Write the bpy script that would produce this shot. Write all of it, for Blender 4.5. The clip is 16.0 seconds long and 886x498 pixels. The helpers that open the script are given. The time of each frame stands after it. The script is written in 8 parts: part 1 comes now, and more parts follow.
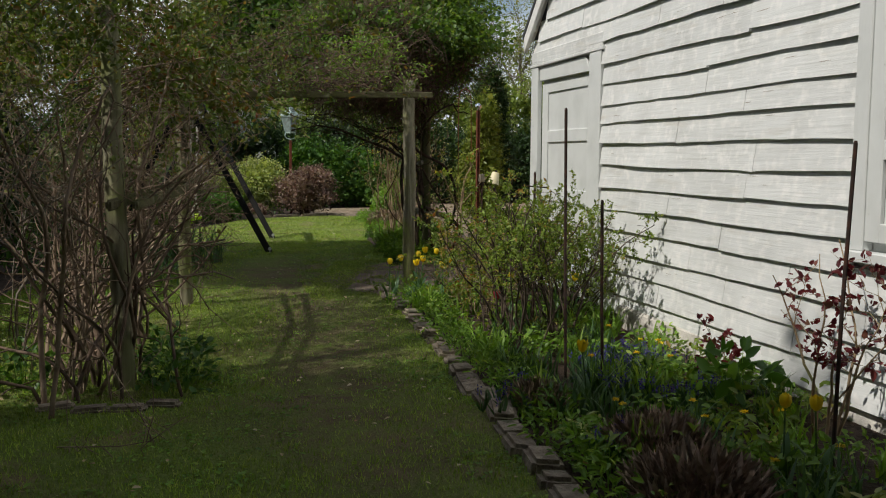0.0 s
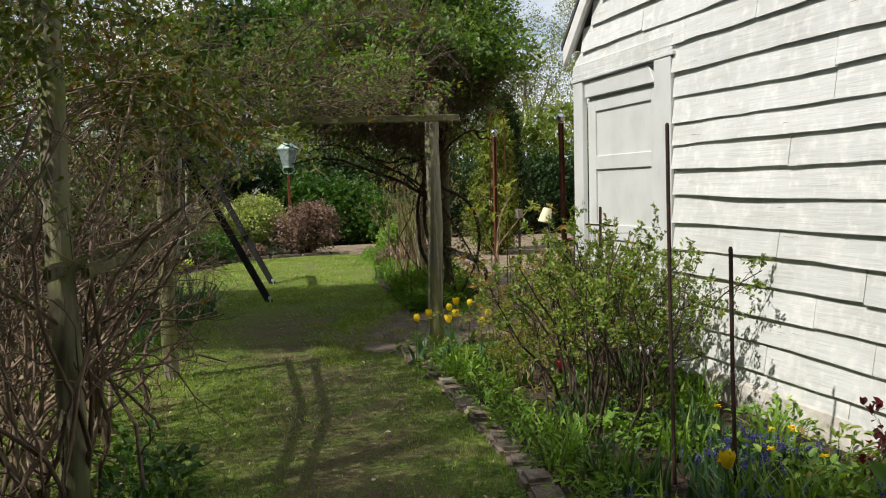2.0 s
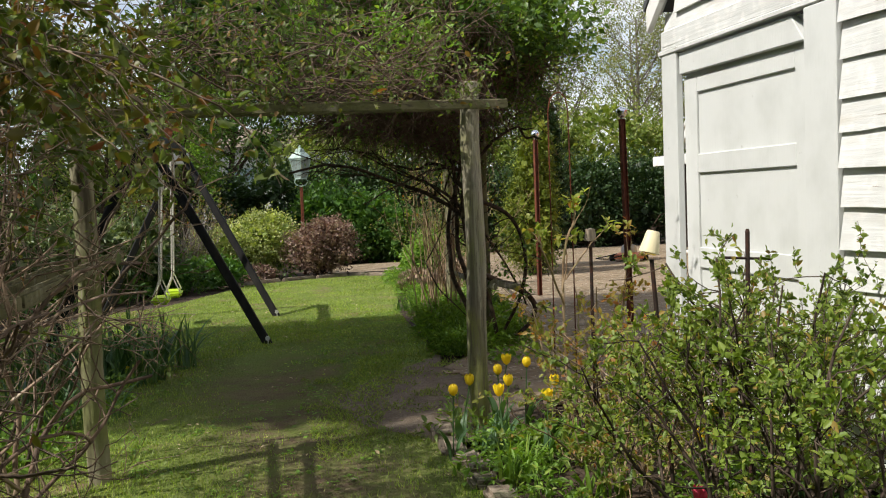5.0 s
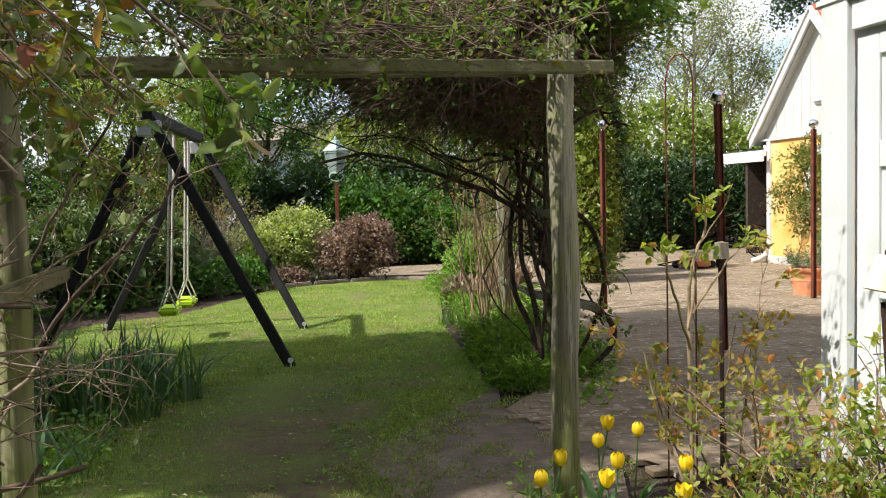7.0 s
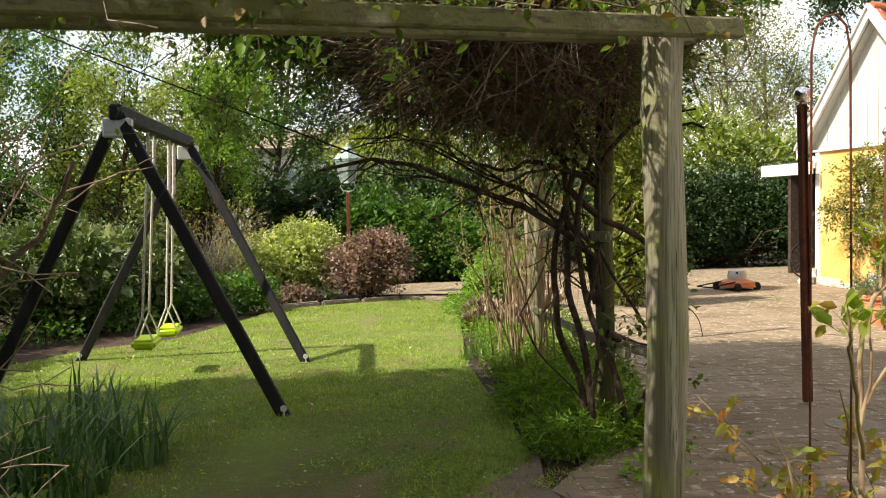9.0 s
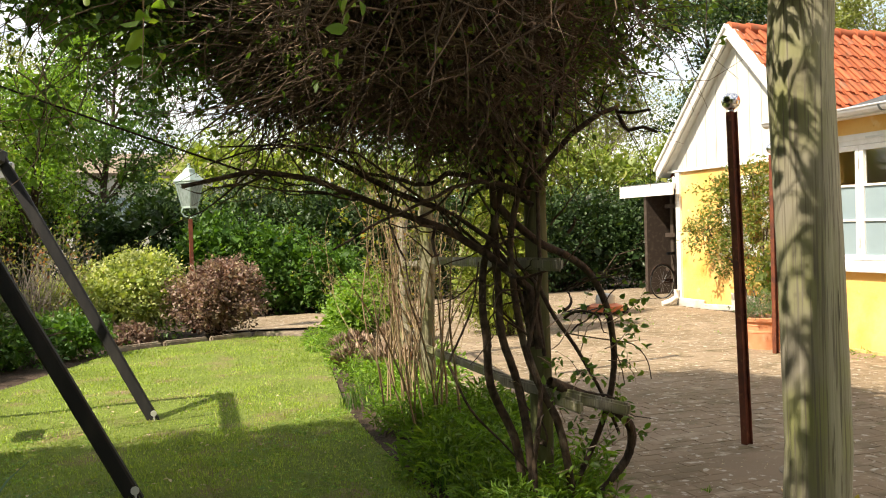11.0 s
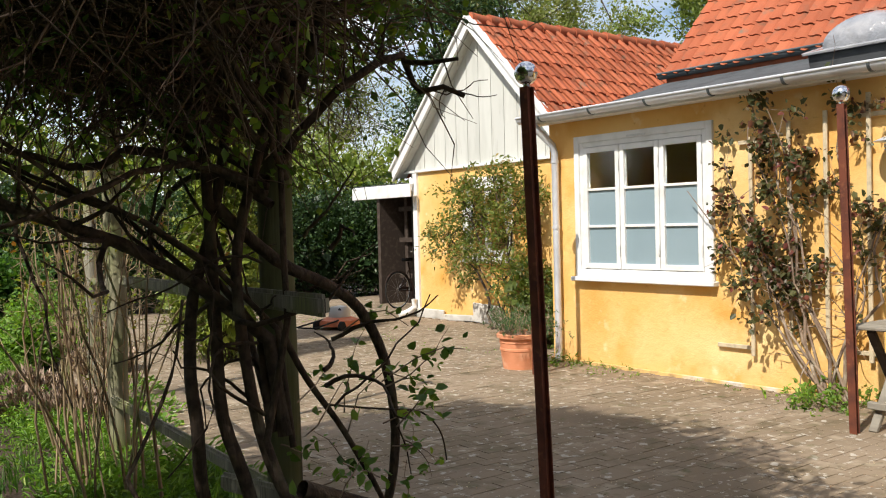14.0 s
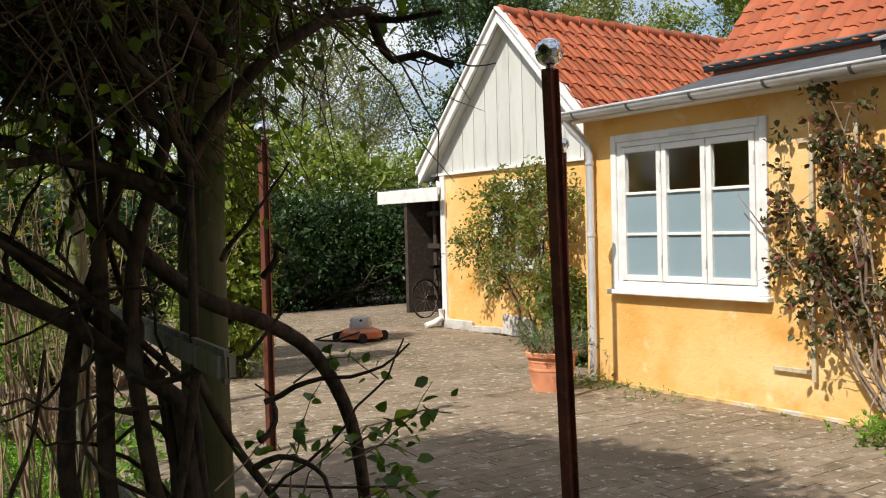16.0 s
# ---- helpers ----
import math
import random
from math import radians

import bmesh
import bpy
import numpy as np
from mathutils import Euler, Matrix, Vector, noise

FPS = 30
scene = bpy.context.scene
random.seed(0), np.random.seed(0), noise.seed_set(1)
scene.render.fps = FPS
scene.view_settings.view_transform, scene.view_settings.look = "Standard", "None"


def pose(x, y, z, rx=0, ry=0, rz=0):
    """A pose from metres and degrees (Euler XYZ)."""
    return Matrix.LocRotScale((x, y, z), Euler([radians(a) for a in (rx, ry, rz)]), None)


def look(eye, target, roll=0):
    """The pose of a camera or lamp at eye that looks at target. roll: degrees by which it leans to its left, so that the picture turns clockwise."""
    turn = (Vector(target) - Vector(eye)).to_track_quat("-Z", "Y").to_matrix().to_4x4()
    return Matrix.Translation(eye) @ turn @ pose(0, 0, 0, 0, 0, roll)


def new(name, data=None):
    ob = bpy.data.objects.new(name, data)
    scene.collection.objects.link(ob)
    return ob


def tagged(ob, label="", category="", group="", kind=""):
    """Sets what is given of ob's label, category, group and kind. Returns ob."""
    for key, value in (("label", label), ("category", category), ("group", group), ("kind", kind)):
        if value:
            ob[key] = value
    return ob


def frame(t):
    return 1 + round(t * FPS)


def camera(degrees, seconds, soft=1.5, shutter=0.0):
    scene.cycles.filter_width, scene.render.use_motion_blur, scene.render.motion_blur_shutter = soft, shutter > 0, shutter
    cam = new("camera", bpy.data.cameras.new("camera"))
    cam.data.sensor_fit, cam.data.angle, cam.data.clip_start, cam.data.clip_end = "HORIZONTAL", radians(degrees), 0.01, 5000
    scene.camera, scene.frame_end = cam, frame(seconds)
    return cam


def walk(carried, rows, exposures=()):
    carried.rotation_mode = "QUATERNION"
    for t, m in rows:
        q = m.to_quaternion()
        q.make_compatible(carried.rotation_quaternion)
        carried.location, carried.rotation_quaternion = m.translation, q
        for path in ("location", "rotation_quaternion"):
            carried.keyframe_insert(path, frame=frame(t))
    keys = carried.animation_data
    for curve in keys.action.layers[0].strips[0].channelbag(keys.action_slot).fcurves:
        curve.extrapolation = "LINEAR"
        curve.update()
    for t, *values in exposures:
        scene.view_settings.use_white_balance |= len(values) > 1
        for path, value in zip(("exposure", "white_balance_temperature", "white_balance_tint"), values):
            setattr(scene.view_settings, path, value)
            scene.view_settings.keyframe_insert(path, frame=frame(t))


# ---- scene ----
cam = camera(51.2, 16.0, 1.1)
PATH = [
    (0, (0.613, -0.529, 1.363), (1.092, 1.402, 1.166), 0.3),
    (0.5, (0.566, -0.172, 1.384), (1.185, 1.722, 1.214), -2.0),
    (1, (0.557, 0.218, 1.378), (1.113, 2.135, 1.246), -2.7),
    (1.5, (0.626, 0.603, 1.433), (1.123, 2.537, 1.324), -2.4),
    (2, (0.684, 0.995, 1.399), (1.169, 2.931, 1.266), -1.3),
    (2.5, (0.812, 1.36, 1.394), (1.265, 3.302, 1.25), -1.6),
    (3, (0.986, 1.763, 1.41), (1.356, 3.725, 1.293), -1.3),
    (3.5, (1.102, 2.109, 1.414), (1.459, 4.074, 1.311), -0.7),
    (3.7, (1.13, 2.26, 1.419), (1.502, 4.222, 1.314), -1.0),
    (5.8, (1.11, 3.811, 1.411), (1.548, 5.759, 1.303), -2.1),
    (6, (1.126, 3.993, 1.405), (1.542, 5.946, 1.292), -2.2),
    (6.5, (1.218, 4.36, 1.433), (1.568, 6.327, 1.325), -1.8),
    (7, (1.279, 4.737, 1.429), (1.634, 6.702, 1.318), -1.3),
    (7.5, (1.318, 5.033, 1.44), (1.687, 6.996, 1.334), -1.4),
    (8, (1.416, 5.448, 1.447), (1.745, 7.418, 1.344), -1.0),
    (8.2, (1.455, 5.587, 1.462), (1.764, 7.561, 1.363), -0.6),
    (10.5, (1.357, 7.008, 1.478), (1.895, 8.934, 1.423), -1.5),
    (11, (1.307, 7.298, 1.47), (1.976, 9.182, 1.43), -1.6),
    (11.5, (1.374, 7.604, 1.47), (2.11, 9.463, 1.425), -1.2),
    (12, (1.469, 7.853, 1.453), (2.305, 9.668, 1.385), -1.0),
    (12.5, (1.542, 8.152, 1.492), (2.494, 9.91, 1.444), -2.5),
    (13, (1.649, 8.404, 1.484), (2.691, 10.11, 1.451), -3.3),
    (13.5, (1.852, 8.671, 1.519), (2.955, 10.338, 1.461), -2.2),
    (14, (1.99, 8.901, 1.507), (3.186, 10.504, 1.456), -1.5),
    (14.5, (2.116, 9.114, 1.516), (3.423, 10.628, 1.486), -2.2),
    (15, (2.331, 9.277, 1.501), (3.677, 10.756, 1.48), -2.7),
    (15.5, (2.52, 9.389, 1.53), (3.8, 10.926, 1.513), -2.0),
    (16, (2.596, 9.481, 1.538), (3.726, 11.131, 1.497), -1.4),
]
EXPOSURES = [(0, -0.5, 6500, 10), (0.5, -1.08, 6500, 10), (1.0, -0.9, 6500, 10), (1.5, -0.22, 6500, 10), (2.0, -0.05, 6500, 10), (3.0, 0.04, 6500, 10), (3.7, 0.1, 6600, 10), (5.8, 0.2, 6600, 10), (7.0, 0.52, 6400, 10), (8.2, 0.5, 6800, 10),
             (10.3, 1.18, 7600, 10), (11.0, 0.86, 7600, 10), (11.5, 0.8, 7500, 10), (12.5, 0.35, 7000, 10), (13.0, 0.25, 6800, 10), (14.5, 0.12, 6500, 10), (16.0, 0.0, 6500, 10)]
walk(cam, [(t, look(eye, target, roll)) for t, eye, target, roll in PATH], EXPOSURES)

# ---- world, sun and exposure ----
world = bpy.data.worlds.new("world")
scene.world = world
world.use_nodes = True
wn, wl = world.node_tree.nodes, world.node_tree.links
wn.clear()
sky = wn.new("ShaderNodeTexSky")
sky.sky_type, sky.sun_disc = "NISHITA", False
sky.sun_elevation, sky.sun_rotation = radians(49), radians(254)
sky.air_density, sky.dust_density = 1.0, 1.5
co = wn.new("ShaderNodeTexCoord")
mp = wn.new("ShaderNodeMapping")
mp.inputs["Scale"].default_value = (1.6, 1.6, 4.0)
cl = wn.new("ShaderNodeTexNoise")
cl.inputs["Scale"].default_value, cl.inputs["Detail"].default_value, cl.inputs["Roughness"].default_value = 2.2, 8, 0.58
cr = wn.new("ShaderNodeValToRGB")
cr.color_ramp.elements[0].position, cr.color_ramp.elements[1].position = 0.42, 0.60
mx = wn.new("ShaderNodeMix")
mx.data_type = "RGBA"
mx.inputs["B"].default_value = (7.5, 7.8, 8.3, 1)
bg = wn.new("ShaderNodeBackground")
bg.inputs["Strength"].default_value = 0.125
wo = wn.new("ShaderNodeOutputWorld")
wl.new(co.outputs["Generated"], mp.inputs["Vector"])
wl.new(mp.outputs["Vector"], cl.inputs["Vector"])
wl.new(cl.outputs["Fac"], cr.inputs["Fac"])
wl.new(cr.outputs["Color"], mx.inputs["Factor"])
wl.new(sky.outputs["Color"], mx.inputs["A"])
wl.new(mx.outputs["Result"], bg.inputs["Color"])
wl.new(bg.outputs["Background"], wo.inputs["Surface"])

sun = new("sun", bpy.data.lights.new("sun", "SUN"))
sun.data.energy, sun.data.angle, sun.data.color = 5.0, radians(0.6), (1.0, 0.95, 0.87)
sun.matrix_world = look((-17.3, -5.0, 21.0), (0, 0, 0))

# ---- materials ----
def ramp_mix(nt, fac, a, b):
    m = nt.nodes.new("ShaderNodeMix")
    m.data_type = "RGBA"
    for sock, val in (("A", a), ("B", b)):
        if isinstance(val, tuple):
            m.inputs[sock].default_value = (*val[:3], 1)
        else:
            nt.links.new(val, m.inputs[sock])
    nt.links.new(fac, m.inputs["Factor"])
    return m.outputs["Result"]


def noise_fac(nt, vec, scale, lo, hi, detail=6, stretch=None):
    if stretch:
        mpn = nt.nodes.new("ShaderNodeMapping")
        mpn.inputs["Scale"].default_value = stretch
        nt.links.new(vec, mpn.inputs["Vector"])
        vec = mpn.outputs["Vector"]
    n = nt.nodes.new("ShaderNodeTexNoise")
    n.inputs["Scale"].default_value, n.inputs["Detail"].default_value = scale, detail
    nt.links.new(vec, n.inputs["Vector"])
    r = nt.nodes.new("ShaderNodeMapRange")
    r.inputs["From Min"].default_value, r.inputs["From Max"].default_value = lo, hi
    nt.links.new(n.outputs["Fac"], r.inputs["Value"])
    return r.outputs["Result"]


def material(name, layers, rough=0.8, metal=0.0, bump=(), vary=0.0, island=0.0, spec=0.3, world_space=True):
    """layers: first a colour, then (colour, scale, lo, hi[, stretch]); bump: (scale, strength, distance[, stretch])."""
    m = bpy.data.materials.new(name)
    m.use_nodes = True
    nt = m.node_tree
    b = nt.nodes["Principled BSDF"]
    if world_space:
        vec = nt.nodes.new("ShaderNodeNewGeometry").outputs["Position"]
    else:
        vec = nt.nodes.new("ShaderNodeTexCoord").outputs["Object"]
    col = layers[0]
    for c, scale, lo, hi, *st in layers[1:]:
        col = ramp_mix(nt, noise_fac(nt, vec, scale, lo, hi, stretch=st[0] if st else None), col, c)
    if vary or island:
        if vary:
            rnd, amt = nt.nodes.new("ShaderNodeObjectInfo").outputs["Random"], vary
        else:
            rnd, amt = nt.nodes.new("ShaderNodeNewGeometry").outputs["Random Per Island"], island
        mr = nt.nodes.new("ShaderNodeMapRange")
        mr.inputs["To Min"].default_value, mr.inputs["To Max"].default_value = 1 - amt, 1 + amt
        nt.links.new(rnd, mr.inputs["Value"])
        h = nt.nodes.new("ShaderNodeHueSaturation")
        nt.links.new(mr.outputs["Result"], h.inputs["Value"])
        if isinstance(col, tuple):
            h.inputs["Color"].default_value = (*col[:3], 1)
        else:
            nt.links.new(col, h.inputs["Color"])
        col = h.outputs["Color"]
    if isinstance(col, tuple):
        b.inputs["Base Color"].default_value = (*col[:3], 1)
    else:
        nt.links.new(col, b.inputs["Base Color"])
    b.inputs["Roughness"].default_value, b.inputs["Metallic"].default_value = rough, metal
    b.inputs["Specular IOR Level"].default_value = spec
    last = None
    for scale, strength, dist, *st in bump:
        f = noise_fac(nt, vec, scale, 0.2, 0.8, 8, st[0] if st else None)
        bn = nt.nodes.new("ShaderNodeBump")
        bn.inputs["Strength"].default_value, bn.inputs["Distance"].default_value = strength, dist
        nt.links.new(f, bn.inputs["Height"])
        if last:
            nt.links.new(last, bn.inputs["Normal"])
        last = bn.outputs["Normal"]
    if last:
        nt.links.new(last, b.inputs["Normal"])
    return m


def leaf_material(name, c1, c2, c3=None, trans=0.35, rough=0.45, share3=0.15, thick=(1.5, 1.6, 0.5)):
    m = bpy.data.materials.new(name)
    m.use_nodes = True
    nt = m.node_tree
    b = nt.nodes["Principled BSDF"]
    rnd = nt.nodes.new("ShaderNodeNewGeometry").outputs["Random Per Island"]
    r = nt.nodes.new("ShaderNodeValToRGB")
    e = r.color_ramp.elements
    e[0].color, e[1].color = (*c1, 1), (*c2, 1)
    e[1].position = 1 - share3 if c3 else 1.0
    if c3:
        x = e.new(1.0)
        x.color = (*c3, 1)
    nt.links.new(rnd, r.inputs["Fac"])
    pos = nt.nodes.new("ShaderNodeNewGeometry").outputs["Position"]
    big = noise_fac(nt, pos, 1.7, 0.3, 0.7, 3)
    hs = nt.nodes.new("ShaderNodeHueSaturation")
    mr = nt.nodes.new("ShaderNodeMapRange")
    mr.inputs["To Min"].default_value, mr.inputs["To Max"].default_value = 0.7, 1.25
    nt.links.new(big, mr.inputs["Value"])
    nt.links.new(mr.outputs["Result"], hs.inputs["Value"])
    nt.links.new(r.outputs["Color"], hs.inputs["Color"])
    col = hs.outputs["Color"]
    nt.links.new(col, b.inputs["Base Color"])
    b.inputs["Roughness"].default_value, b.inputs["Specular IOR Level"].default_value = rough, 0.35
    t = nt.nodes.new("ShaderNodeBsdfTranslucent")
    g = nt.nodes.new("ShaderNodeMix")
    g.data_type, g.blend_type = "RGBA", "MULTIPLY"
    g.inputs["Factor"].default_value = 1.0
    g.inputs["B"].default_value = (*thick, 1)
    nt.links.new(col, g.inputs["A"])
    nt.links.new(g.outputs["Result"], t.inputs["Color"])
    s = nt.nodes.new("ShaderNodeMixShader")
    s.inputs["Fac"].default_value = trans
    nt.links.new(b.outputs["BSDF"], s.inputs[1])
    nt.links.new(t.outputs["BSDF"], s.inputs[2])
    nt.links.new(s.outputs["Shader"], nt.nodes["Material Output"].inputs["Surface"])
    return m


def glass_material(name, tint, rough):
    m = bpy.data.materials.new(name)
    m.use_nodes = True
    b = m.node_tree.nodes["Principled BSDF"]
    b.inputs["Base Color"].default_value = (*tint, 1)
    b.inputs["Roughness"].default_value = rough
    b.inputs["Transmission Weight"].default_value = 1.0
    b.inputs["IOR"].default_value = 1.45
    return m


M_SOIL = material("soil", [(0.075, 0.05, 0.034), ((0.035, 0.024, 0.017), 9, 0.4, 0.65), ((0.12, 0.09, 0.06), 40, 0.55, 0.75)],
                  rough=0.95, bump=((30, 0.8, 0.02), (140, 0.5, 0.006)))
M_LAWN = material("lawn", [(0.205, 0.275, 0.062), ((0.145, 0.20, 0.044), 1.3, 0.35, 0.65), ((0.26, 0.195, 0.115), 1.9, 0.52, 0.70), ((0.28, 0.32, 0.10), 28, 0.5, 0.75)],
                  rough=0.95, bump=((60, 0.9, 0.02), (220, 0.8, 0.008)), spec=0.1)


def wear_shade_track(mat, colour):
    """Bare trodden soil along the middle of the grass way, broken up by noise. Its extra width paints the lawn's shade
    darker.
    """
    nt = mat.node_tree
    b = nt.nodes["Principled BSDF"]
    pos = nt.nodes.new("ShaderNodeNewGeometry").outputs["Position"]
    sep = nt.nodes.new("ShaderNodeSeparateXYZ")
    nt.links.new(pos, sep.inputs[0])

    def calc(op, a, c, d=None):
        q = nt.nodes.new("ShaderNodeMath")
        q.operation = op
        for i, v in enumerate((a, c, d)):
            if v is None:
                continue
            if isinstance(v, (int, float)):
                q.inputs[i].default_value = v
            else:
                nt.links.new(v, q.inputs[i])
        return q.outputs[0]

    def soft(v, lo, hi):
        r = nt.nodes.new("ShaderNodeMapRange")
        r.interpolation_type = "SMOOTHSTEP"
        r.inputs["From Min"].default_value, r.inputs["From Max"].default_value = lo, hi
        nt.links.new(v, r.inputs["Value"])
        return r.outputs["Result"]

    x, y = sep.outputs["X"], sep.outputs["Y"]
    mid = calc("ADD", calc("MULTIPLY", calc("SINE", y, 0), 0.12), 1.38)
    off = calc("ABSOLUTE", calc("SUBTRACT", x, mid), 0)
    near = soft(calc("MULTIPLY", off, -1), -0.95, -0.1)
    span = calc("MULTIPLY", soft(y, 1.2, 4.4), soft(calc("MULTIPLY", y, -1), -12.3, -10.5))
    n1 = noise_fac(nt, pos, 2.2, 0.36, 0.58)
    n2 = noise_fac(nt, pos, 14, 0.38, 0.6)
    fac = calc("MULTIPLY", calc("MULTIPLY", near, span), calc("MULTIPLY", calc("ADD", calc("MULTIPLY", n1, 0.65), 0.35), calc("ADD", calc("MULTIPLY", n2, 0.5), 0.5)))
    col = b.inputs["Base Color"].links[0].from_socket
    nt.links.new(ramp_mix(nt, fac, col, colour), b.inputs["Base Color"])


wear_shade_track(M_LAWN, (0.17, 0.125, 0.082))
M_BARE = material("bare_earth", [(0.19, 0.15, 0.11), ((0.12, 0.09, 0.065), 5, 0.4, 0.65), ((0.27, 0.225, 0.17), 60, 0.55, 0.8)],
                  rough=0.95, bump=((25, 0.6, 0.015), (150, 0.6, 0.005)))
M_PAVER = material("paver", [(0.275, 0.21, 0.145), ((0.205, 0.155, 0.10), 0.9, 0.36, 0.64), ((0.14, 0.108, 0.064), 3.3, 0.53, 0.72), ((0.46, 0.415, 0.345), 15, 0.61, 0.65), ((0.13, 0.12, 0.055), 6, 0.60, 0.74), ((0.40, 0.33, 0.24), 5, 0.56, 0.75)],
                   rough=0.92, bump=((70, 0.5, 0.004), (300, 0.4, 0.001)), vary=0.06)
M_PAVER_REST = material("paver_rest", [(0.275, 0.21, 0.145), ((0.205, 0.155, 0.10), 0.9, 0.36, 0.64), ((0.14, 0.108, 0.064), 3.3, 0.53, 0.72), ((0.46, 0.415, 0.345), 15, 0.61, 0.65), ((0.13, 0.12, 0.055), 6, 0.60, 0.74), ((0.40, 0.33, 0.24), 5, 0.56, 0.75)],
                        rough=0.92, bump=((70, 0.5, 0.004),), island=0.03)
M_STONE = material("edging_stone", [(0.30, 0.25, 0.19), ((0.18, 0.14, 0.105), 12, 0.4, 0.65), ((0.07, 0.09, 0.035), 5, 0.56, 0.72)],
                   rough=0.92, bump=((25, 0.8, 0.02), (110, 0.6, 0.005)), vary=0.25)
M_YELLOW = material("yellow_limewash", [(0.80, 0.475, 0.155), ((0.88, 0.63, 0.30), 0.9, 0.45, 0.70), ((0.70, 0.36, 0.08), 2.2, 0.50, 0.74), ((0.86, 0.70, 0.42), 5, 0.62, 0.78), ((0.60, 0.33, 0.10), 11, 0.66, 0.8)],
                    rough=0.9, bump=((18, 0.35, 0.012), (90, 0.35, 0.003)))
M_PLINTH = material("limewash_plinth", [(0.66, 0.44, 0.17), ((0.64, 0.60, 0.54), 2.2, 0.56, 0.66), ((0.40, 0.27, 0.13), 9, 0.5, 0.7)], rough=0.9, bump=((20, 0.5, 0.012),))
M_WHITE = material("white_paint", [(0.78, 0.78, 0.76), ((0.66, 0.65, 0.61), 6, 0.5, 0.75)], rough=0.5, bump=((40, 0.15, 0.003),))
M_BOARD = material("white_weatherboard", [(0.655, 0.67, 0.66), ((0.56, 0.57, 0.555), 2.5, 0.45, 0.75), ((0.75, 0.75, 0.73), 14, 0.5, 0.7), ((0.57, 0.56, 0.52), 6, 0.60, 0.76, (1, 0.3, 2)), ((0.30, 0.27, 0.23), 17, 0.705, 0.720, (1, 0.12, 3.2))],
                   rough=0.62, bump=((9, 0.3, 0.010, (1, 0.3, 2)), (17, 0.25, 0.006, (1, 0.12, 3.2)), (70, 0.15, 0.003, (1, 0.08, 2.5))), vary=0.05)
M_GREYPAINT = material("pale_grey_paint", [(0.64, 0.66, 0.65), ((0.56, 0.58, 0.565), 4, 0.45, 0.75), ((0.32, 0.32, 0.29), 18, 0.7, 0.82)],
                       rough=0.6, bump=((60, 0.3, 0.003, (1, 1, 0.15)),))
M_GABLE = material("off_white_gable_board", [(0.60, 0.60, 0.555), ((0.50, 0.50, 0.455), 5, 0.5, 0.75, (1, 1, 0.2)), ((0.43, 0.42, 0.37), 14, 0.6, 0.78, (1, 1, 0.15))], rough=0.7, bump=((60, 0.3, 0.003, (1, 1, 0.1)),), vary=0.04)
M_CONCRETE = material("rendered_plinth", [(0.60, 0.57, 0.52), ((0.42, 0.39, 0.34), 4, 0.45, 0.7), ((0.25, 0.24, 0.18), 11, 0.6, 0.78)], rough=0.9, bump=((15, 0.5, 0.015), (90, 0.5, 0.003)))
M_TILE = material("red_clay_tile", [(0.39, 0.118, 0.058), ((0.32, 0.09, 0.046), 2, 0.4, 0.7), ((0.24, 0.10, 0.06), 6, 0.56, 0.74), ((0.16, 0.125, 0.09), 5, 0.62, 0.74)], rough=0.85, bump=((50, 0.3, 0.004),), vary=0.16, spec=0.15)
M_FELT = material("grey_felt", [(0.085, 0.09, 0.095), ((0.055, 0.058, 0.062), 5, 0.45, 0.7)], rough=0.9, bump=((200, 0.4, 0.002),))
M_ZINC = material("weathered_zinc", [(0.70, 0.71, 0.74), ((0.56, 0.57, 0.60), 4, 0.45, 0.7)], rough=0.48, metal=0.4, bump=((30, 0.15, 0.002),))
M_DARKZINC = material("dark_zinc", [(0.10, 0.12, 0.13), ((0.16, 0.18, 0.19), 5, 0.45, 0.7)], rough=0.5, metal=0.4)
M_POST = material("weathered_grey_post", [(0.29, 0.265, 0.205), ((0.17, 0.155, 0.12), 9, 0.40, 0.62, (1, 1, 0.10)), ((0.23, 0.24, 0.085), 3.2, 0.46, 0.64), ((0.40, 0.37, 0.30), 22, 0.55, 0.72, (1, 1, 0.05)), ((0.10, 0.085, 0.06), 7, 0.64, 0.72), ((0.15, 0.135, 0.10), 230, 0.53, 0.61, (1, 1, 0.02)), ((0.05, 0.042, 0.032), 90, 0.69, 0.71, (1, 1, 0.012))],
                  rough=0.9, bump=((45, 0.35, 0.006, (1, 1, 0.04)), (170, 0.5, 0.003, (1, 1, 0.02))))
M_MOSSPOST = material("mossy_post", [(0.27, 0.25, 0.165), ((0.20, 0.215, 0.085), 3, 0.42, 0.62), ((0.08, 0.066, 0.045), 14, 0.50, 0.68, (1, 1, 0.08)), ((0.28, 0.26, 0.19), 26, 0.58, 0.72, (1, 1, 0.05)), ((0.03, 0.026, 0.02), 34, 0.67, 0.71, (1, 1, 0.02))],
                      rough=0.92, bump=((45, 0.7, 0.006, (1, 1, 0.06)),))
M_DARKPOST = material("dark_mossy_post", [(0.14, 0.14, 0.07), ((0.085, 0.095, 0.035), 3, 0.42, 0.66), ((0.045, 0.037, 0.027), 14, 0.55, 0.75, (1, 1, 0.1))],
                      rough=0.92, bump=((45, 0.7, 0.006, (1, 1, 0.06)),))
M_JOINT = material("joint_sand", [(0.27, 0.205, 0.145), ((0.20, 0.15, 0.10), 0.9, 0.36, 0.64), ((0.13, 0.12, 0.05), 4, 0.58, 0.72), ((0.52, 0.47, 0.4), 26, 0.65, 0.7)], rough=0.95, bump=((120, 0.5, 0.003),))
